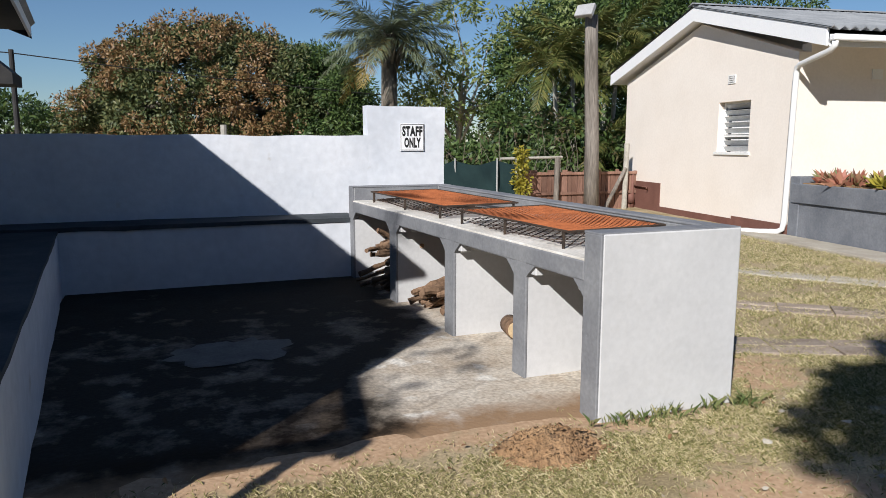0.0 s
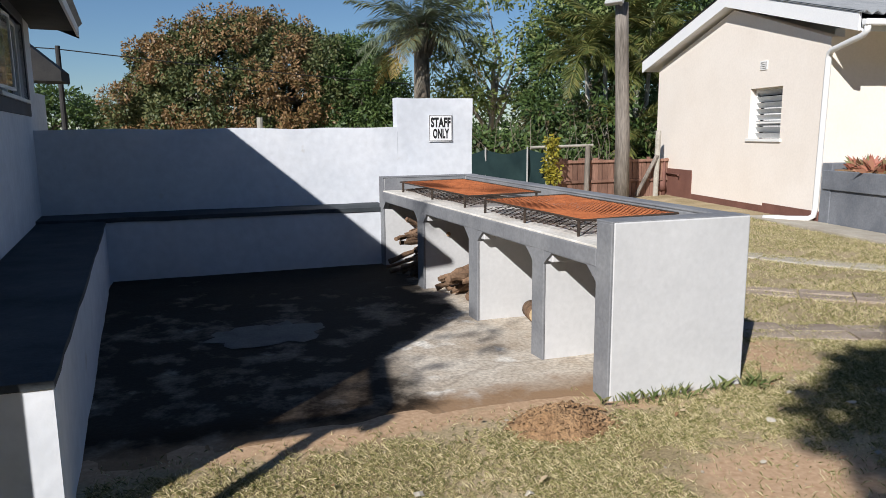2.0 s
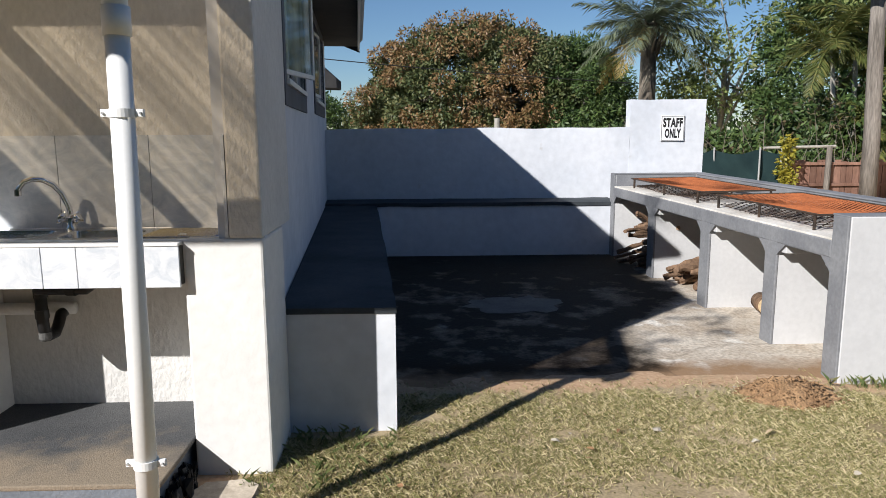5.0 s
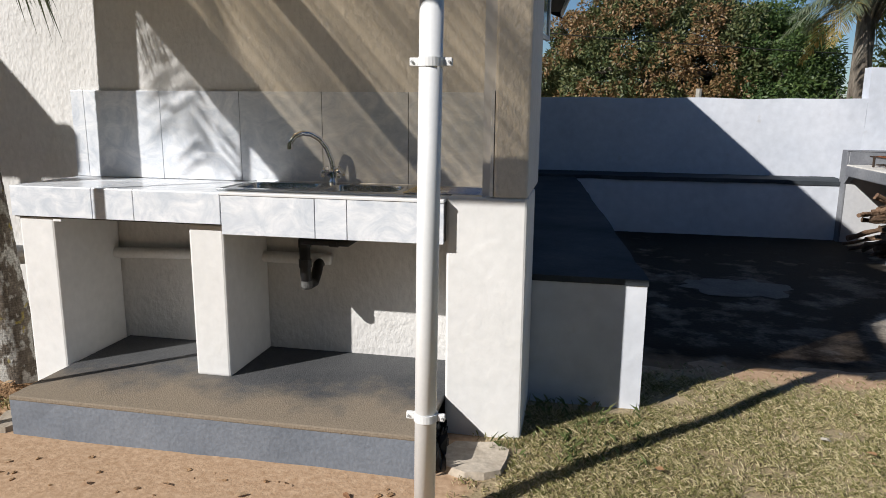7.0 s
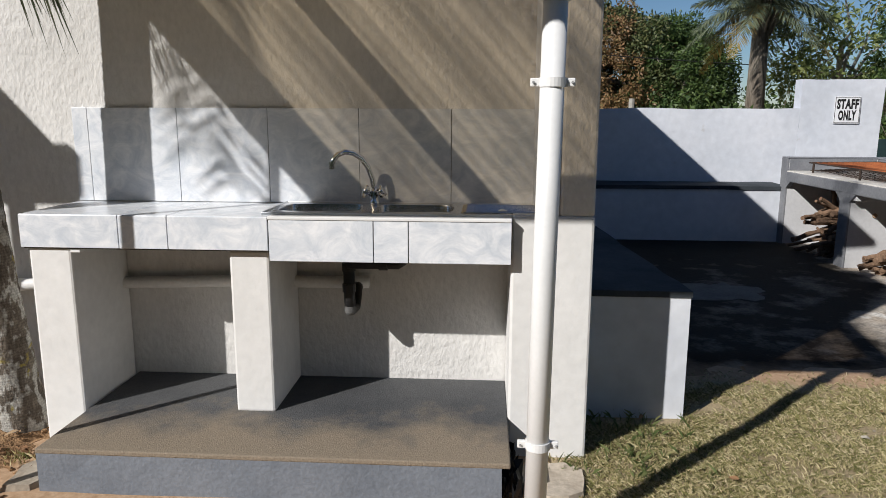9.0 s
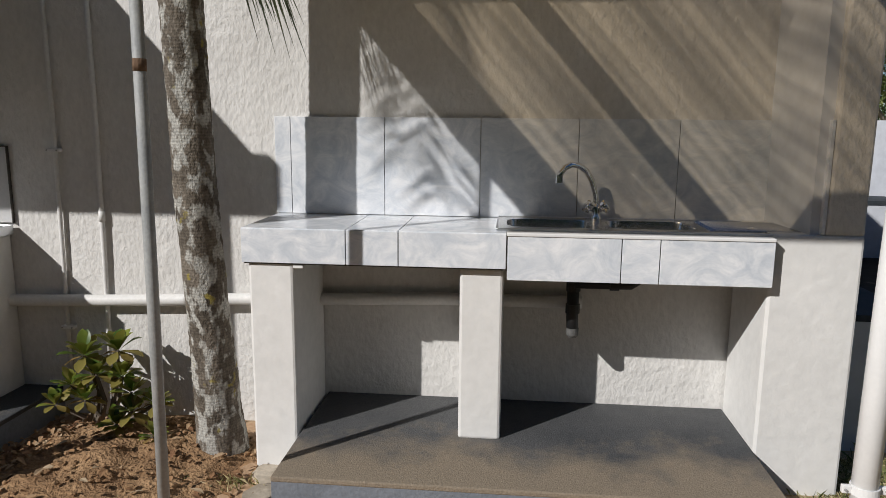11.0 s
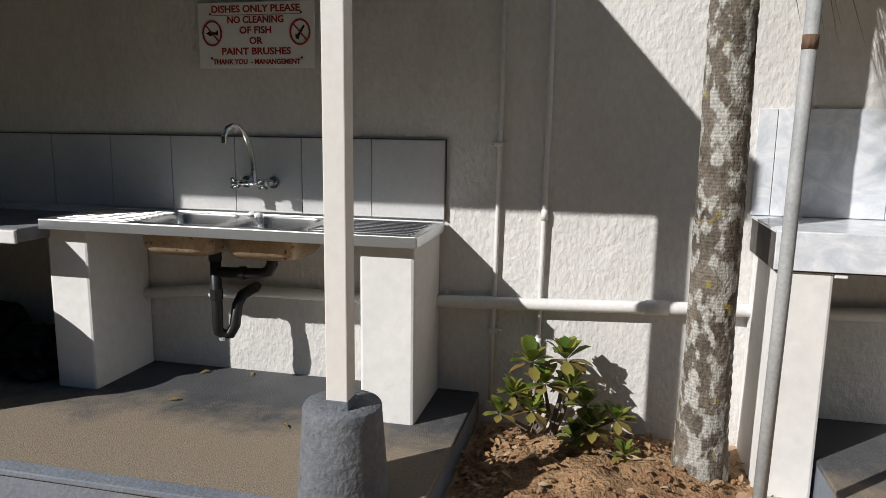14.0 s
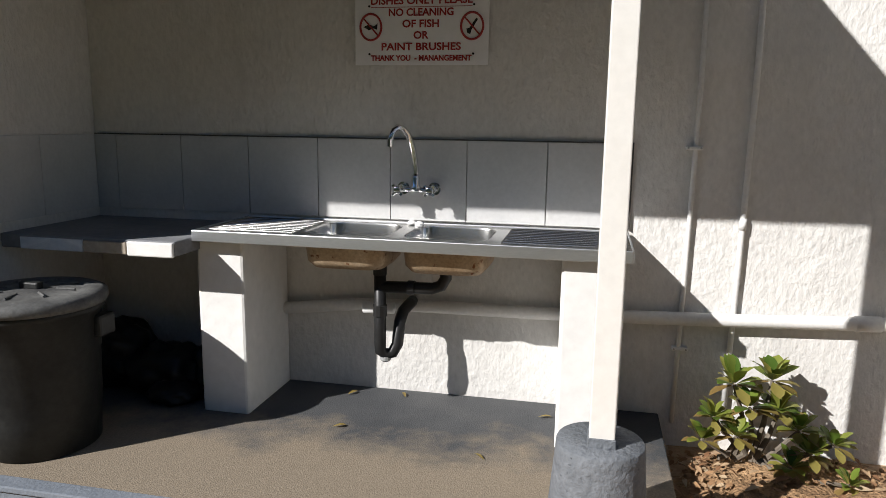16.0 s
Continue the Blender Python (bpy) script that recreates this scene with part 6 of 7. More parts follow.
root = thing("shade_net", "sagging dark green shade-cloth screen on thin posts", "screen")
bm = bmesh.new()
n = 60
rows = []
for i in range(n + 1):
    x = 3.6 + 3.3 * i / n
    sag = 0.10 * abs(math.sin((x - 3.6) * math.pi / 0.95))
    rows.append([bm.verts.new((x, 13.5 + 0.04 * math.sin(x * 9 + k) + 0.03 * math.sin(x * 3.1), (1.20 - sag) * k / 8)) for k in range(9)])
for p, q in zip(rows, rows[1:]):
    for k in range(8):
        bm.faces.new((p[k], q[k], q[k + 1], p[k + 1]))
part("cloth", bm, "net", root, "", True)
for x in (3.6, 4.55, 5.5, 6.45, 6.9):
    part("net_post", tubed([(x, 13.47, -0.1), (x, 13.47, 1.24)], 0.018, 8), "galv", root)

# low building and utility pole behind the wall
root = thing("outbuilding", "small building with a dark roof behind the wall", "building")
part("wall", boxed(-6.0, 12.6, 0.0, -3.1, 17.0, 2.4), "wall_white", root)
bm = prism([(-1.96, 2.36), (-5.5, 2.42), (-5.5, 5.7), (-1.96, 2.52)], 12.0, 12.75)
part("roof", bm, "soffit", root, "dark sheet roof")
root = thing("utility_pole", "dark timber utility pole with a wire", "utility pole")
part("shaft", tubed([(-4.05, 25.0, -0.2), (-4.05, 25.0, 4.3)], [0.09, 0.07], 10), "soffit", root)
wire = [(-4.05 + 30 * s, 25.0 + 9 * s, 4.2 - 2.2 * s + 1.6 * s * s) for s in [i / 20 for i in range(21)]]
part("wire", tubed(wire, 0.018, 5), "cable", root)
part("wire", tubed([(-4.05, 25, 4.2), (-9, 24, 4.35), (-18, 22, 4.6)], 0.018, 5), "cable", root)
for x, y in ((0.9, 12.0), (4.35, 12.0)):
    tagged(part("garden_stake", tubed([(x, y, 0), (x, y, 1.82)], 0.05, 8), "pale_trunk"), "pale timber stake behind the wall", "stake", "stakes behind the wall")


# ---- trees ----
def tree(name, label, base, top, radius, crowns, leaf, seed, trunk="trunk", limbs=7):
    """crowns: rows of centre, size, clump count, clump radii, leaves a clump, leaf length, width, material, label."""
    rng = np.random.default_rng(seed)
    root = thing(name, label, "tree")
    first = True
    for centre, size, count, r0, r1, per, ln, wd, mt, lab in crowns:
        c, r = crown_clumps(rng, centre, size, count, r0, r1, 0.8)
        keep = c[:, 2] > 0.25
        c, r = c[keep], r[keep]
        if first:
            tips = [tuple(c[i]) for i in rng.choice(len(c), min(limbs, len(c)), False)]
            part("trunk", grow_limbs(rng, base, top, radius, tips), trunk, root, "", True)
            first = False
        leaves("crown", clump_spots(rng, c, r, per), ln, wd, mt, root, rng, lab)
    return root


tree("mango_tree", "broad mango tree with rust-brown new growth", (1.8, 33.5, 0), (2.0, 33.5, 3.5), 0.5,
     [((2.55, 33.5, 2.5), (5.75, 4.5, 4.0), 500, 0.4, 0.72, 300, 0.19, 0.09, "mango", "dull green mango leaves"),
      ((2.0, 33.0, 2.6), (5.6, 4.7, 4.1), 270, 0.3, 0.6, 230, 0.17, 0.075, "mango_flush", "rust-brown new leaves")], None, 3)
tree("mango_tree", "dense dark green mango tree", (7.0, 31, 0), (7.0, 31, 2.5), 0.35,
     [((6.5, 31.0, 2.5), (2.0, 2.6, 2.8), 170, 0.4, 0.75, 260, 0.18, 0.07, "dark_leaf", "dark green leaves"),
      ((6.6, 28.5, 1.2), (1.6, 1.2, 1.4), 30, 0.35, 0.6, 90, 0.26, 0.09, "dark_leaf", "")], None, 4)
tree("garden_tree", "slender airy tree with light green leaves", (11.0, 26.5, 0), (11.2, 26.5, 4.2), 0.17,
     [((11.0, 26.5, 4.6), (2.5, 2.2, 2.9), 75, 0.25, 0.5, 55, 0.24, 0.09, "light_leaf", "sparse light green leaves"),
      ((9.8, 26.0, 3.1), (1.0, 1.0, 0.8), 16, 0.25, 0.45, 50, 0.22, 0.08, "light_leaf", "")], None, 5, "pale_trunk", 16)
tree("garden_tree", "tall dense dark green tree", (14.5, 24.5, 0), (14.5, 24.5, 3.5), 0.3,
     [((15.1, 24.5, 3.4), (3.4, 2.6, 4.0), 260, 0.4, 0.75, 150, 0.20, 0.085, "dark_leaf", "dark green leaves"),
      ((13.6, 23.0, 5.2), (2.0, 1.6, 1.9), 24, 0.3, 0.5, 60, 0.2, 0.09, "light_leaf", "sunlit leaves")], None, 6)
tree("garden_tree", "dense dark green tree behind the house", (19.0, 24, 0), (19, 24, 4.0), 0.3,
     [((18.8, 24, 4.2), (3.6, 2.6, 4.0), 200, 0.4, 0.9, 90, 0.26, 0.10, "dark_leaf", "dark green leaves")], None, 8)
tree("garden_tree", "tall conifer-like tree behind the roof", (25.0, 27, 0), (25, 27, 6), 0.4,
     [((25, 27, 7.0), (4.5, 3.5, 3.4), 170, 0.5, 1.0, 80, 0.3, 0.08, "dark_leaf", "dark leaves")], None, 9)
tree("garden_tree", "round green tree beyond the outbuilding", (-7.8, 44, 0), (-7.8, 44, 2), 0.3,
     [((-7.8, 44, 1.6), (3.0, 3, 2.4), 150, 0.5, 0.9, 80, 0.32, 0.12, "dark_leaf", "green leaves")], None, 10)
tree("garden_tree", "distant green tree by the utility pole", (-14, 48, 0), (-14, 48, 2), 0.3,
     [((-14, 48, 1.6), (5.0, 4, 2.6), 150, 0.5, 0.9, 110, 0.4, 0.15, "dark_leaf", "green leaves")], None, 11)
tree("shade_tree", "leafy tree whose shade falls on the lawn", (-3.3, -4.4, 0), (-3.2, -4.2, 5.0), 0.2,
     [((-1.9, -4.05, 6.0), (1.5, 1.0, 0.7), 110, 0.2, 0.4, 75, 0.22, 0.09, "dark_leaf", "green leaves"),
      ((-2.85, -4.4, 6.0), (0.5, 0.4, 0.4), 18, 0.15, 0.3, 60, 0.22, 0.09, "dark_leaf", ""),
      ((-4.6, -1.2, 5.6), (0.6, 0.5, 0.4), 3, 0.15, 0.2, 12, 0.2, 0.08, "dark_leaf", "")], None, 12)

# tall unseen hedge behind the path, added to hold back skylight: stuff
hrng = np.random.default_rng(91)
hc = np.array([(hrng.uniform(-24, 22), hrng.uniform(-15, -12.5), hrng.uniform(0.3, 9.6)) for _ in range(780)])
tagged(leaves("hedge", clump_spots(hrng, hc, hrng.uniform(0.7, 1.2, 780), 70), 0.5, 0.25, "dark_leaf", None, hrng), "tall unseen dark green hedge added to block skylight", "hedge", kind="stuff")

# second hedge, added out of view beyond the end wall
hc = np.array([(hrng.uniform(-12.5, -11), hrng.uniform(-2.5, 6), hrng.uniform(0.2, 3.0)) for _ in range(90)])
tagged(leaves("hedge", clump_spots(hrng, hc, hrng.uniform(0.6, 0.9, 90), 60), 0.4, 0.2, "dark_leaf", None, hrng), "unseen dark green hedge added beside the yard", "hedge", kind="stuff")

# woods behind the trees: stuff
hc = np.array([(hrng.uniform(3, 26), hrng.uniform(36, 40), hrng.uniform(0.2, 2.6)) for _ in range(150)])
tagged(leaves("far_woods", clump_spots(hrng, hc, hrng.uniform(0.6, 1.1, 150), 110), 0.3, 0.13, "dark_leaf", None, hrng), "dark green woods behind the garden trees", "woods", kind="stuff")

# undergrowth behind the fence: stuff
urng = np.random.default_rng(21)
cs, rs = [], []
for k in range(330):
    x = urng.uniform(3.5, 20)
    cs.append((x, urng.uniform(17.5, 22), urng.uniform(0.2, 1.2 if x < 10 else 2.4)))
    rs.append(urng.uniform(0.35, 0.7))
tagged(leaves("undergrowth", clump_spots(urng, np.array(cs[:130]), np.array(rs[:130]), 90), 0.22, 0.07, "dry_brush", None, urng), "dry brown undergrowth behind the fence", "undergrowth", kind="stuff")
tagged(leaves("hedge", clump_spots(urng, np.array(cs[130:]), np.array(rs[130:]), 130), 0.22, 0.09, "dark_leaf", None, urng), "dark green hedge behind the fence", "hedge", kind="stuff")
bm = bmesh.new()
for k in range(70):
    x, y = urng.uniform(3.4, 11), urng.uniform(16.2, 18.5)
    h = urng.uniform(1.0, 2.1)
    tube(bm, [(x, y, 0), (x + urng.normal(0, 0.12), y, h * 0.6), (x + urng.normal(0, 0.3), y, h)], [0.012, 0.009, 0.004], 4, False)
tagged(part("dry_stems", bm, "trunk"), "thin dry stems of brush behind the fence", "undergrowth", kind="stuff")
cs = [(6.93 + urng.normal(0, 0.065), 13.35 + urng.normal(0, 0.05), 0.35 + 1.15 * s) for s in urng.random(26)]
tagged(leaves("creeper", clump_spots(urng, np.array(cs), np.full(26, 0.09), 24), 0.10, 0.055, "yellow_leaf", None, urng), "yellow-green creeper climbing the fence post", "plant")


def feather_palm(name, label, base, trunk_h, trunk_r, stems, n_fronds, length, leaflet, mat_name, seed, rise=1.6, fall=0.45, dying=2, boots=True, wide=0.045):
    rng = np.random.default_rng(seed)
    root = thing(name, label, "palm tree")
    for sx, sy, h in stems:
        b = Vector((base[0] + sx, base[1] + sy, 0))
        t = b + Vector((sx * 0.5, sy * 0.3, h))
        part("stem" if len(stems) > 1 else "trunk", tubed([b, b.lerp(t, 0.5) + Vector((sx * 0.05, 0, 0)), t], [trunk_r * 1.15, trunk_r, trunk_r * 0.85], 12), "pale_trunk" if len(stems) > 1 else "trunk", root, "", True)
        vs, fs, dv, df = [], [], [], []
        for k in range(n_fronds):
            a = k * 2.39996 + rng.normal(0, 0.2)
            q = k / n_fronds
            tgt = (dv, df) if k >= n_fronds - dying else (vs, fs)
            frond(*tgt, rng, t + Vector((0, 0, -0.1 * q)), (math.cos(a), math.sin(a)), length * rng.uniform(0.85, 1.1), rise * (1.0 - 1.3 * q), fall * (0.6 + 0.7 * q), leaflet, 34, wide)
        mesh_from("fronds", vs, fs, mat_name, root, "arching feather fronds")
        if dying:
            mesh_from("dying_fronds", dv, df, "orange_frond", root, "orange dying fronds")
        if boots:
            bm = bmesh.new()
            for k in range(40):
                a = rng.uniform(0, 6.28)
                z = t.z - rng.uniform(0, 1.3)
                p = Vector((t.x + math.cos(a) * trunk_r * 0.9, t.y + math.sin(a) * trunk_r * 0.9, z))
                tube(bm, [p, p + Vector((math.cos(a) * 0.15, math.sin(a) * 0.15, 0.35)), p + Vector((math.cos(a) * 0.32, math.sin(a) * 0.32, 0.55))], [0.05, 0.035, 0.01], 5)
            part("leaf_boots", bm, "trunk", root, "old leaf bases")
    return root


feather_palm("palm_tree", "tall feather palm with a shaggy trunk behind the wall", (7.72, 25.0), 5, 0.30, [(0, 0, 5.4)], 36, 2.8, 0.7, "frond", 41, 2.4, 0.42, 3, True, 0.055)
feather_palm("areca_palm", "clump of yellow-green palms beside the house", (12.3, 19.0), 4, 0.07, [(-0.9, 0, 4.0), (-0.3, 0.3, 4.7), (0.35, 0, 3.6), (0.0, -0.5, 1.6), (0.9, 0.4, 5.0)], 13, 1.6, 0.55, "areca", 43, 1.7, 0.5, 0, False, 0.055)

# ---- firewood in the bays ----
def firewood(x, y, z, length, r, yaw, tilt, seed):
    rng = np.random.default_rng(seed)
    bm = bmesh.new()
    n = 7
    pts = [Vector((length * (i / n - 0.5), rng.normal(0, r * 0.15), rng.normal(0, r * 0.15))) for i in range(n + 1)]
    tube(bm, pts, [r * rng.uniform(0.75, 1.1) for _ in pts], 8)
    bmesh.ops.transform(bm, matrix=Matrix.Translation((x, y, z)) @ pose(0, 0, 0, 0, tilt, yaw), verts=bm.verts)
    return tagged(part("firewood", bm, "log"), "rough split firewood piece stacked in the barbecue bay", "firewood", "firewood in the bays")


frng = np.random.default_rng(51)
for k in range(58):
    lay = k // 9
    firewood(2.15 + 0.25 * frng.random(), 6.72 + 0.85 * frng.random(), 0.07 + 0.085 * lay, 0.5 + 0.25 * frng.random(), 0.016 + 0.02 * frng.random(), frng.normal(15, 30), frng.normal(-26 + 4 * lay, 14), 100 + k)
for k in range(18):
    lay = k // 6
    firewood(2.25 + 0.2 * frng.random(), 5.75 + 0.45 * frng.random(), 0.07 + 0.08 * lay, 0.5, 0.02 + 0.018 * frng.random(), frng.normal(0, 26), frng.normal(-12, 9), 200 + k)
root = thing("log_round", "short sawn log standing on its side in the bay", "log")
part("bark", tubed([(2.42, 4.84, 0.105), (2.46, 5.04, 0.105)], 0.075, 20), "log", root, "", True)
part("cut_face", tubed([(2.418, 4.832, 0.105), (2.42, 4.842, 0.105)], 0.067, 20), "log_end", root, "pale sawn face")

# ---- cement patch on the yard floor ----
bm = bmesh.new()
prs = [(0.34 + 0.42 * math.cos(t) * (1 + 0.5 * noise.noise(Vector((math.cos(t) * 3, math.sin(t) * 2, 8)))), 5.28 + 0.30 * math.sin(t) * (1 + 0.6 * noise.noise(Vector((math.cos(t) * 3, math.sin(t) * 3, 3))))) for t in [k * 2 * math.pi / 40 for k in range(40)]]
bm.faces.new([bm.verts.new((x, y, 0.037)) for x, y in prs])
tagged(part("cement_patch", bm, "patch"), "pale smooth cement patch on the yard floor", "floor patch", kind="structure")

# ---- soil mound at the corner of the barbecue ----
def heap(name, cx, cy, rx, ry, h, seed, label, material="soil"):
    bm = bmesh.new()
    n = 46
    vs = [[None] * (n + 1) for _ in range(n + 1)]
    for i in range(n + 1):
        for j in range(n + 1):
            u, v = 2 * i / n - 1, 2 * j / n - 1
            d = math.hypot(u, v)
            b = max(0.0, 1 - d * d) ** 1.3
            x, y = cx + u * rx, cy + v * ry
            z = ground_z(x, y) - 0.012 + h * b * (1 + 0.5 * noise.noise(Vector((u * 3, v * 3, seed)))) + 0.035 * b ** 0.5 * noise.noise(Vector((u * 9, v * 9, seed))) + 0.02 * b ** 0.5 * noise.noise(Vector((u * 22, v * 22, seed)))
            vs[i][j] = bm.verts.new((x, y, z))
    for i in range(n):
        for j in range(n):
            bm.faces.new((vs[i][j], vs[i + 1][j], vs[i + 1][j + 1], vs[i][j + 1]))
    return tagged(part(name, bm, material, None, "", True), label, "soil heap")


heap("soil_mound", 1.66, 3.03, 0.34, 0.22, 0.10, 1.0, "small heap of loose red soil by the barbecue")
heap("soil_bed", -4.25, 2.18, 0.66, 0.62, 0.09, 2.0, "loose red soil in the plant bed", "soil")


# ---- shrub in the bed ----
def leaf_blade(verts, faces, p, d, up, length, width):
    """A broad pointed leaf with a fold along its midrib."""
    s = d.cross(up).normalized()
    u = s.cross(d).normalized()
    st = [(0.0, 0.12, 0.0), (0.25, 0.55, 0.03), (0.6, 1.0, 0.04), (0.85, 0.7, 0.0), (1.0, 0.05, -0.06)]
    k = len(verts)
    for t, w, b in st:
        c = p + d * length * t + u * length * b
        verts.extend([tuple(c - s * width * 0.5 * w + u * width * 0.10 * w), tuple(c), tuple(c + s * width * 0.5 * w + u * width * 0.10 * w)])
    for i in range(len(st) - 1):
        a = k + 3 * i
        faces.append((a, a + 1, a + 4, a + 3))
        faces.append((a + 1, a + 2, a + 5, a + 4))


def rosette_shrub():
    rng = np.random.default_rng(61)
    root = thing("shrub", "leafy green shrub with yellowing rosettes in red soil", "shrub")
    heads = [(-4.585, 2.47, 0.40, 1.0), (-4.43, 2.50, 0.42, 1.05), (-4.66, 2.46, 0.25, 0.8), (-4.71, 2.40, 0.17, 0.7), (-4.57, 2.42, 0.19, 0.8), (-4.52, 2.45, 0.31, 0.9), (-4.33, 2.42, 0.24, 0.85), (-4.30, 2.36, 0.17, 0.8), (-4.20, 2.40, 0.20, 0.7), (-4.37, 2.34, 0.11, 0.75), (-4.16, 2.30, 0.08, 0.6), (-4.40, 2.47, 0.30, 0.9)]
    for x, y, z, s in heads:
        part("stem", tubed([(-4.5 + (x + 4.45) * 0.45, 2.48, 0.06), ((x - 4.47) / 2, (y + 2.48) / 2, z * 0.55), (x, y, z)], [0.014, 0.011, 0.008], 6), "trunk", root)
        for nm, n, e0, e1, lab in (("shrub", 15, 0.1, 1.25, "green leaf rosette"), ("shrub_old", 6, -0.6, 0.1, "yellow and red old leaves")):
            vs, fs = [], []
            for k in range(n):
                a = k * 2.4 + rng.normal(0, 0.2)
                e = rng.uniform(e0, e1)
                d = Vector((math.cos(a) * math.cos(e), math.sin(a) * math.cos(e), math.sin(e)))
                leaf_blade(vs, fs, Vector((x, y, z)) + d * 0.012, d, Vector((0, 0, 1)) + d * 0.2, 0.11 * s * rng.uniform(0.75, 1.1), 0.056 * s)
            ob = mesh_from("leaf_rosette", vs, fs, nm, root, lab, True)
    return root


rosette_shrub()

# ---- litter, stones and grass: stuff ----
lrng = np.random.default_rng(71)


def litter(n, x0, x1, y0, y1, z_at, length, material, label, category, name="fallen_leaves"):
    vs, fs = [], []
    for _ in range(n):
        x, y = lrng.uniform(x0, x1), lrng.uniform(y0, y1)
        a, e = lrng.uniform(0, 6.28), lrng.uniform(-0.1, 0.5)
        d = Vector((math.cos(a) * math.cos(e), math.sin(a) * math.cos(e), math.sin(e)))
        leaf_blade(vs, fs, Vector((x, y, z_at(x, y) + 0.006)), d, Vector((lrng.normal(0, 0.3), lrng.normal(0, 0.3), 1)), length * lrng.uniform(0.5, 1.2), length * 0.42)
    return tagged(mesh_from(name, vs, fs, material), label, category, kind="stuff")


def bed_z(x, y):
    u, v = (x + 4.25) / 0.66, (y - 2.18) / 0.62
    return ground_z(x, y) + 0.09 * max(0.0, 1 - u * u - v * v) ** 1.3


litter(150, -4.84, -3.5, 1.55, 2.62, bed_z, 0.06, "dead_leaf", "dry brown leaves on the soil bed", "fallen leaves")
litter(230, -4.86, -4.62, 1.5, 2.62, bed_z, 0.05, "dead_leaf", "dark leaf litter along the slab edge", "fallen leaves")
litter(45, -1.0, 3.8, 1.0, 3.3, lambda x, y: ground_z(x, y) + 0.02, 0.05, "dead_leaf", "dry leaves on the lawn", "fallen leaves")
litter(26, -3.6, -1.2, 1.0, 1.7, ground_z, 0.05, "dead_leaf", "dry leaves on the bare soil", "fallen leaves")
for x, y, a in ((-6.27, 2.18, 0.5), (-6.33, 2.55, 1.0), (-6.05, 2.58, 2.0), (-5.58, 2.03, 2.4), (-5.4, 2.5, 0.2)):
    vs, fs = [], []
    leaf_blade(vs, fs, Vector((x, y, 0.158)), Vector((math.cos(a), math.sin(a), 0.08)).normalized(), Vector((0.2, 0.1, 1)), 0.06, 0.022)
    tagged(mesh_from("fallen_leaf", vs, fs, "orange_frond"), "single dry leaf on the concrete floor", "leaf", "leaves on the floor")


def clods(name, n, x0, x1, y0, y1, z_at, r0, r1, material, label):
    bm = bmesh.new()
    for _ in range(n):
        x, y, r = lrng.uniform(x0, x1), lrng.uniform(y0, y1), lrng.uniform(r0, r1) ** 1.0
        vs = bmesh.ops.create_icosphere(bm, subdivisions=1, radius=r)["verts"]
        sh = Vector((lrng.uniform(0.7, 1.4), lrng.uniform(0.7, 1.4), lrng.uniform(0.4, 0.8)))
        for v in vs:
            q = v.co * (1 + 0.35 * noise.noise(v.co / r * 1.7 + Vector((x * 9, y * 9, 0))))
            v.co = Vector((x + q.x * sh.x, y + q.y * sh.y, z_at(x, y) + q.z * sh.z + r * 0.2))
    return tagged(part(name, bm, material), label, "soil", kind="stuff")


clods("soil_clods", 420, -4.84, -3.6, 1.5, 2.6, bed_z, 0.004, 0.016, "soil", "loose clods of red soil in the bed")
clods("soil_clods", 300, 1.35, 1.98, 2.8, 3.22, lambda x, y: ground_z(x, y) + 0.09 * max(0.0, 1 - ((x - 1.66) / 0.34) ** 2 - ((y - 3.03) / 0.22) ** 2), 0.003, 0.010, "soil", "loose clods on the soil heap")
clods("soil_clods", 300, -8.0, -1.2, 0.75, 1.75, ground_z, 0.003, 0.012, "soil", "crumbs of soil before the slabs")
clods("tar_lumps", 40, -1.54, -1.47, 1.83, 2.2, lambda x, y: 0.0 + 0.11 * lrng.random(), 0.012, 0.03, "bag", "black tarry lumps at the slab end")
clods("gravel", 130, -0.9, 3.8, 1.2, 3.35, ground_z, 0.003, 0.011, "stone", "small pale stones in the lawn")
srng = np.random.default_rng(77)
for x, y, sx, sy in ((-3.52, 1.92, 0.10, 0.16), (-3.55, 2.15, 0.09, 0.12), (-1.33, 2.0, 0.16, 0.17), (-7.25, 1.28, 0.17, 0.09), (-6.95, 1.24, 0.12, 0.10), (-6.7, 1.29, 0.14, 0.09), (-7.05, 1.10, 0.13, 0.08), (-6.45, 1.22, 0.11, 0.09), (-7.4, 1.13, 0.12, 0.1), (-6.6, 1.08, 0.12, 0.07)):
    bm = bmesh.new()
    n = 11
    ring = [(x + sx * math.cos(t) * srng.uniform(0.75, 1.1), y + sy * math.sin(t) * srng.uniform(0.75, 1.1)) for t in [k * 2 * math.pi / n for k in range(n)]]
    lo = [bm.verts.new((a, b, -0.03)) for a, b in ring]
    hi = [bm.verts.new((x + (a - x) * 0.93, y + (b - y) * 0.93, 0.022 + srng.uniform(0, 0.006))) for a, b in ring]
    ring_faces(bm, lo, hi)
    bm.faces.new(hi)
    tagged(part("paving_fragment", bm, "stone"), "flat broken concrete piece set in the soil", "stone", "stones before the slabs")


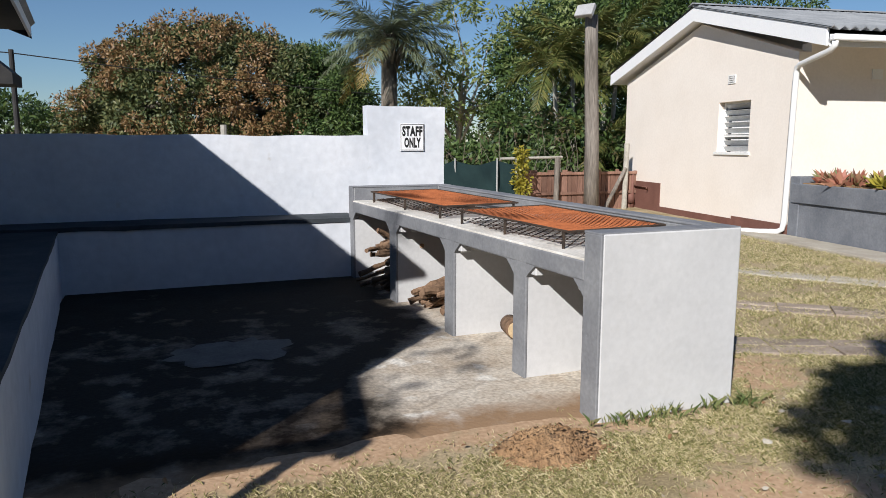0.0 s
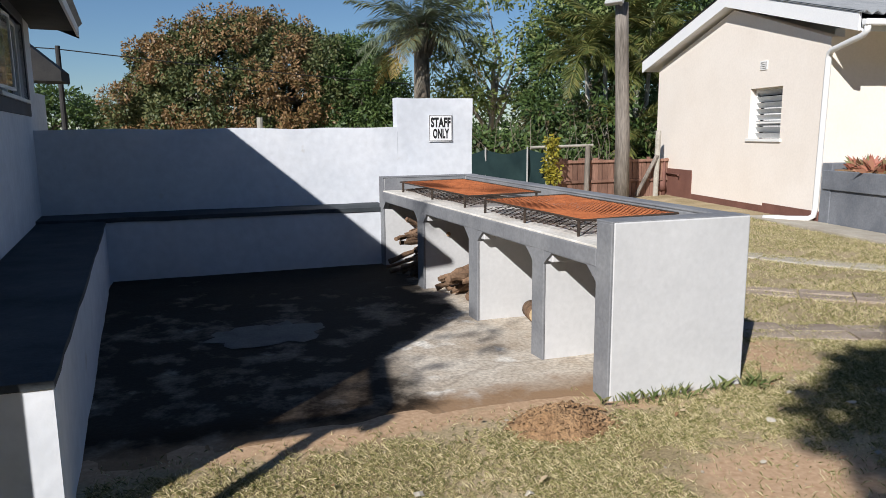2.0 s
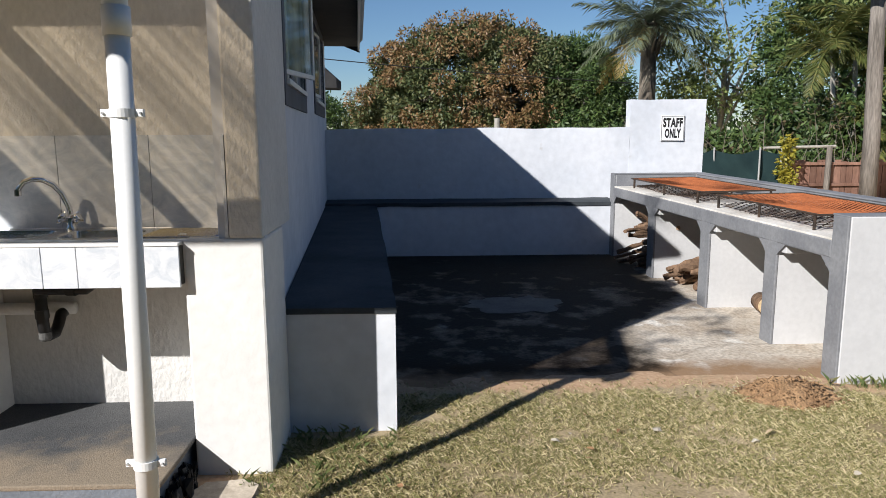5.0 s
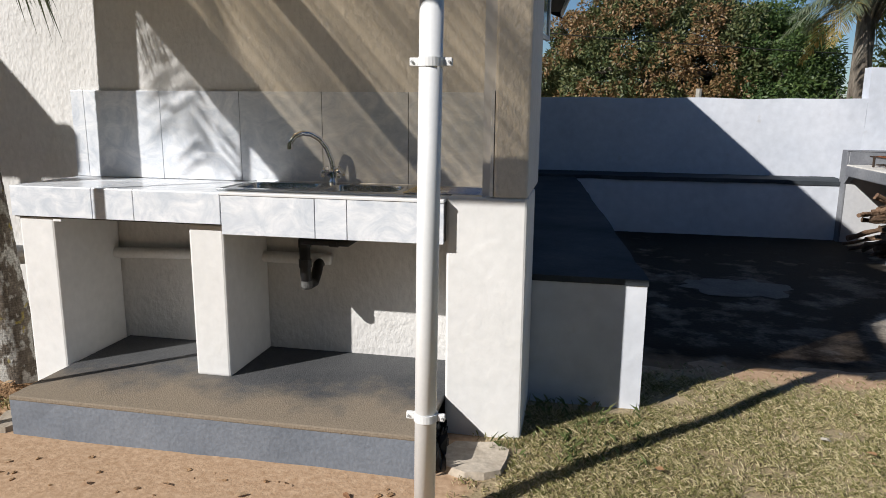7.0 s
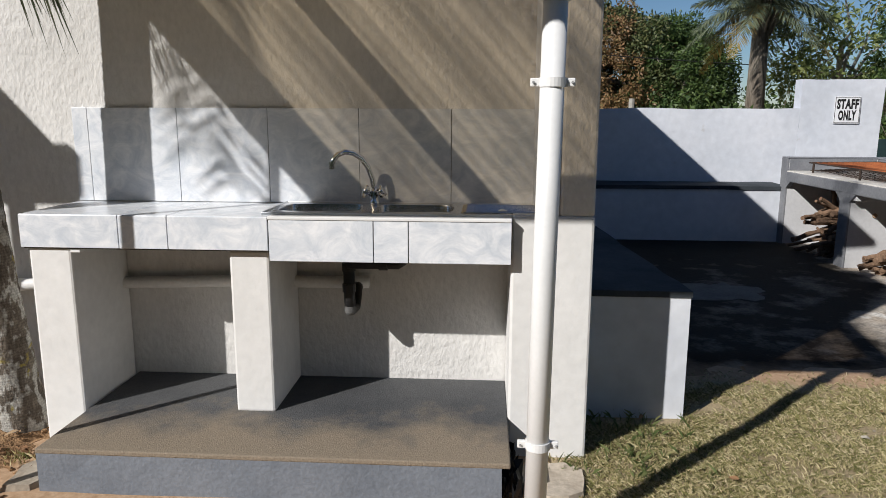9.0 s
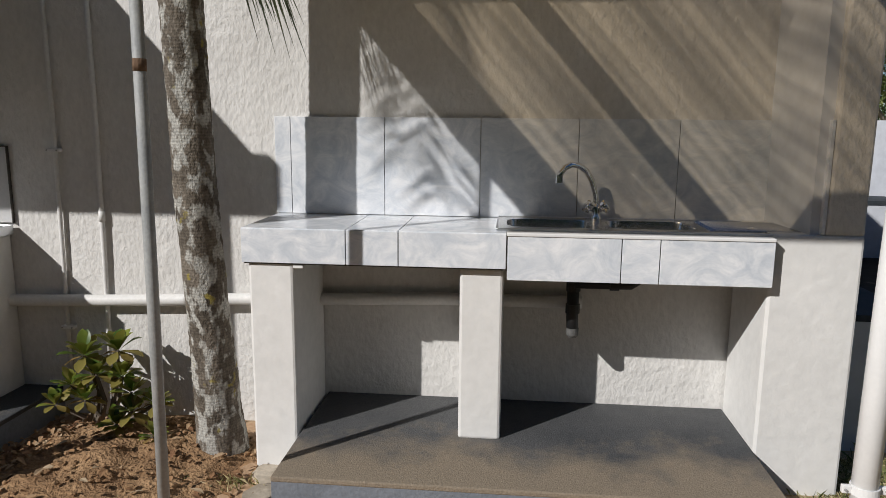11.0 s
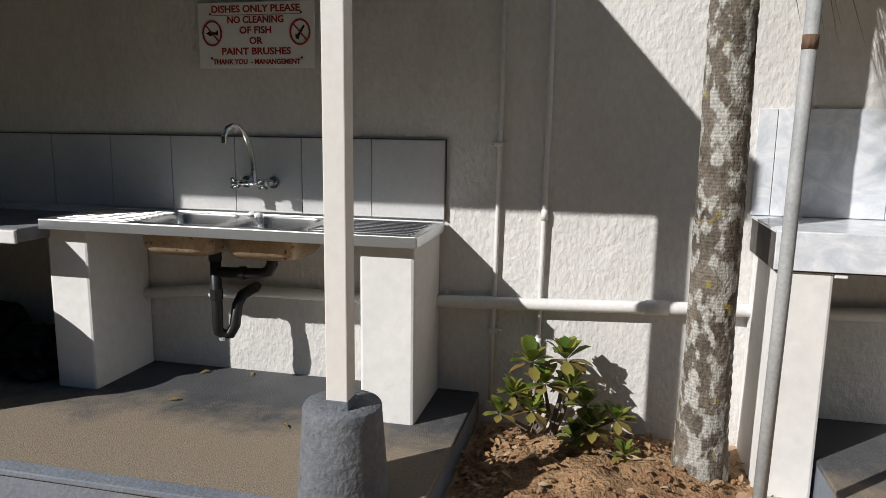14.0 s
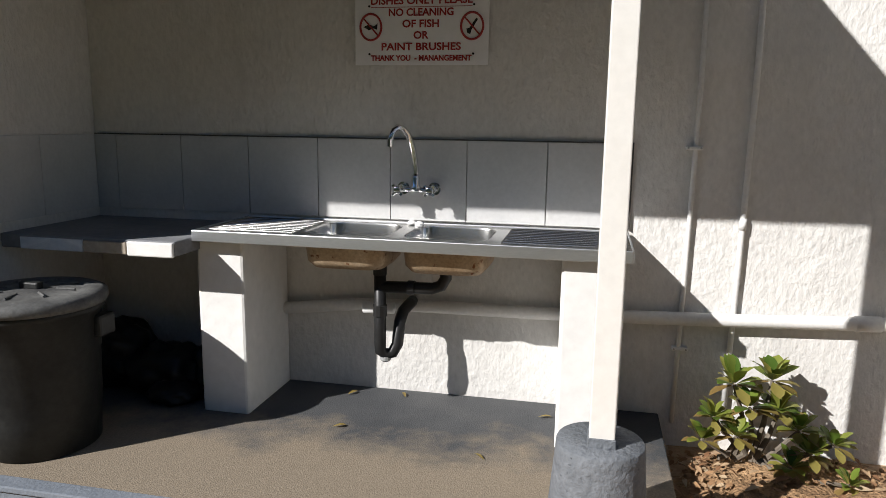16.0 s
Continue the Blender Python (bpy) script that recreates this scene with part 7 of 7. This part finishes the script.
def grass(name, n, x0, x1, y0, y1, keep, height, material, label, lean=1.7, blade=0.0028):
    r = np.random.default_rng(len(name) * 7 + n)
    pts = []
    while len(pts) < n:
        q = r.uniform((x0, y0), (x1, y1), (4000, 2))
        for x, y in q:
            if r.random() < keep(x, y):
                pts.append((x, y, ground_z(x, y)))
                if len(pts) >= n:
                    break
    p = np.array(pts)
    a = r.uniform(0, 2 * np.pi, n)
    h = height * r.uniform(0.4, 1.3, n)
    ln = r.uniform(0.2, 1.0, n) * lean * h
    w = blade
    side = np.stack([-np.sin(a), np.cos(a), np.zeros(n)], 1) * w
    tip = p + np.stack([np.cos(a) * ln, np.sin(a) * ln, h], 1)
    mid = p + np.stack([np.cos(a) * ln * 0.3, np.sin(a) * ln * 0.3, h * 0.6], 1)
    v = np.stack([p - side, p + side, mid + side * 0.8, tip, mid - side * 0.8], 1).reshape(-1, 3)
    f = np.arange(5 * n).reshape(-1, 5)
    return tagged(mesh_from(name, v.tolist(), f.tolist(), material), label, "grass", kind="stuff")


def lawn_keep(x, y):
    if 2.0 < x < 3.05 and 3.2 < y < 7.95:
        return 0.0
    if x < 1.95 and y > 3.32 and y < 8.7:
        return 0.0
    if x < -0.6 and y > 2.6 and x > -2:
        return 0.0
    s = soil_mask(x, y) + 0.75 * noise.noise(Vector((x * 2.3, y * 2.3, 9))) + 0.55 * noise.noise(Vector((x * 9, y * 9, 4)))
    return 0.05 + 0.95 * (1.0 - smooth_step(-0.15, 0.55, s))


grass("lawn_grass", 210000, -1.4, 4.6, 0.6, 4.2, lawn_keep, 0.018, "grass", "short dry yellow-green lawn grass", 1.9, 0.0013)
grass("lawn_grass", 80000, 3.0, 9.2, 2.6, 9.5, lawn_keep, 0.024, "grass", "short dry lawn grass farther off", 1.8, 0.0032)


def tuft_keep(x, y):
    d = min(abs(y - 3.2) if 2.0 < x < 3.15 else 9, math.hypot((x - 3.1) / 1.2, y - 3.2))
    return max(0.0, 1 - d / 0.07) * (0.3 + 0.7 * (noise.noise(Vector((x * 5, 0, 1))) > -0.1))


grass("weed_grass", 190, 1.98, 3.3, 2.95, 3.35, tuft_keep, 0.075, "green_grass", "taller green weeds along the barbecue wall", 1.3, 0.0013)
grass("weed_grass", 1500, -4.6, -3.5, 1.55, 2.1, lambda x, y: max(0, noise.noise(Vector((x * 5, y * 5, 3)))), 0.03, "grass", "dry grass tufts in the soil bed", 1.8)
grass("weed_grass", 500, -1.35, -0.6, 2.05, 2.75, lambda x, y: 0.2 + 0.6 * (noise.noise(Vector((x * 4, y * 4, 6))) > 0), 0.045, "green_grass", "green weeds at the foot of the bench", 1.3, 0.0018)


# a low broad-leaved weed at the barbecue's corner, and pale scraps on the lawn
wrng = np.random.default_rng(83)
vs, fs = [], []
for k in range(34):
    a, e = wrng.uniform(0, 6.28), wrng.uniform(0.1, 0.9)
    d = Vector((math.cos(a) * math.cos(e), math.sin(a) * math.cos(e), math.sin(e)))
    x, y = 3.08 + wrng.normal(0, 0.03), 3.19 + wrng.normal(0, 0.02)
    leaf_blade(vs, fs, Vector((x, y, ground_z(x, y) + 0.005)), d, Vector((0, 0, 1)) + d * 0.2, wrng.uniform(0.05, 0.12), 0.022)
tagged(mesh_from("weed", vs, fs, "green_grass"), "low broad-leaved green weed at the barbecue corner", "weed")
for x, y, s in ((2.75, 2.72, 0.05), (2.35, 2.35, 0.03), (3.35, 2.75, 0.045), (2.95, 2.25, 0.035), (1.2, 2.45, 0.03), (0.75, 2.6, 0.04), (0.2, 2.5, 0.03), (1.5, 2.1, 0.025), (3.15, 3.0, 0.03)):
    bm = bmesh.new()
    ring = [bm.verts.new((x + s * math.cos(t) * wrng.uniform(0.4, 1.0), y + s * math.sin(t) * wrng.uniform(0.3, 0.8), ground_z(x, y) + 0.012 + wrng.uniform(0, 0.014))) for t in [k * math.pi / 4 for k in range(8)]]
    top = bm.verts.new((x, y, ground_z(x, y) + 0.03))
    for a, b in zip(ring, ring[1:] + ring[:1]):
        bm.faces.new((a, b, top))
    tagged(part("scrap", bm, "paver_pale"), "small pale scrap of dry litter on the lawn", "litter", "scraps on the lawn")
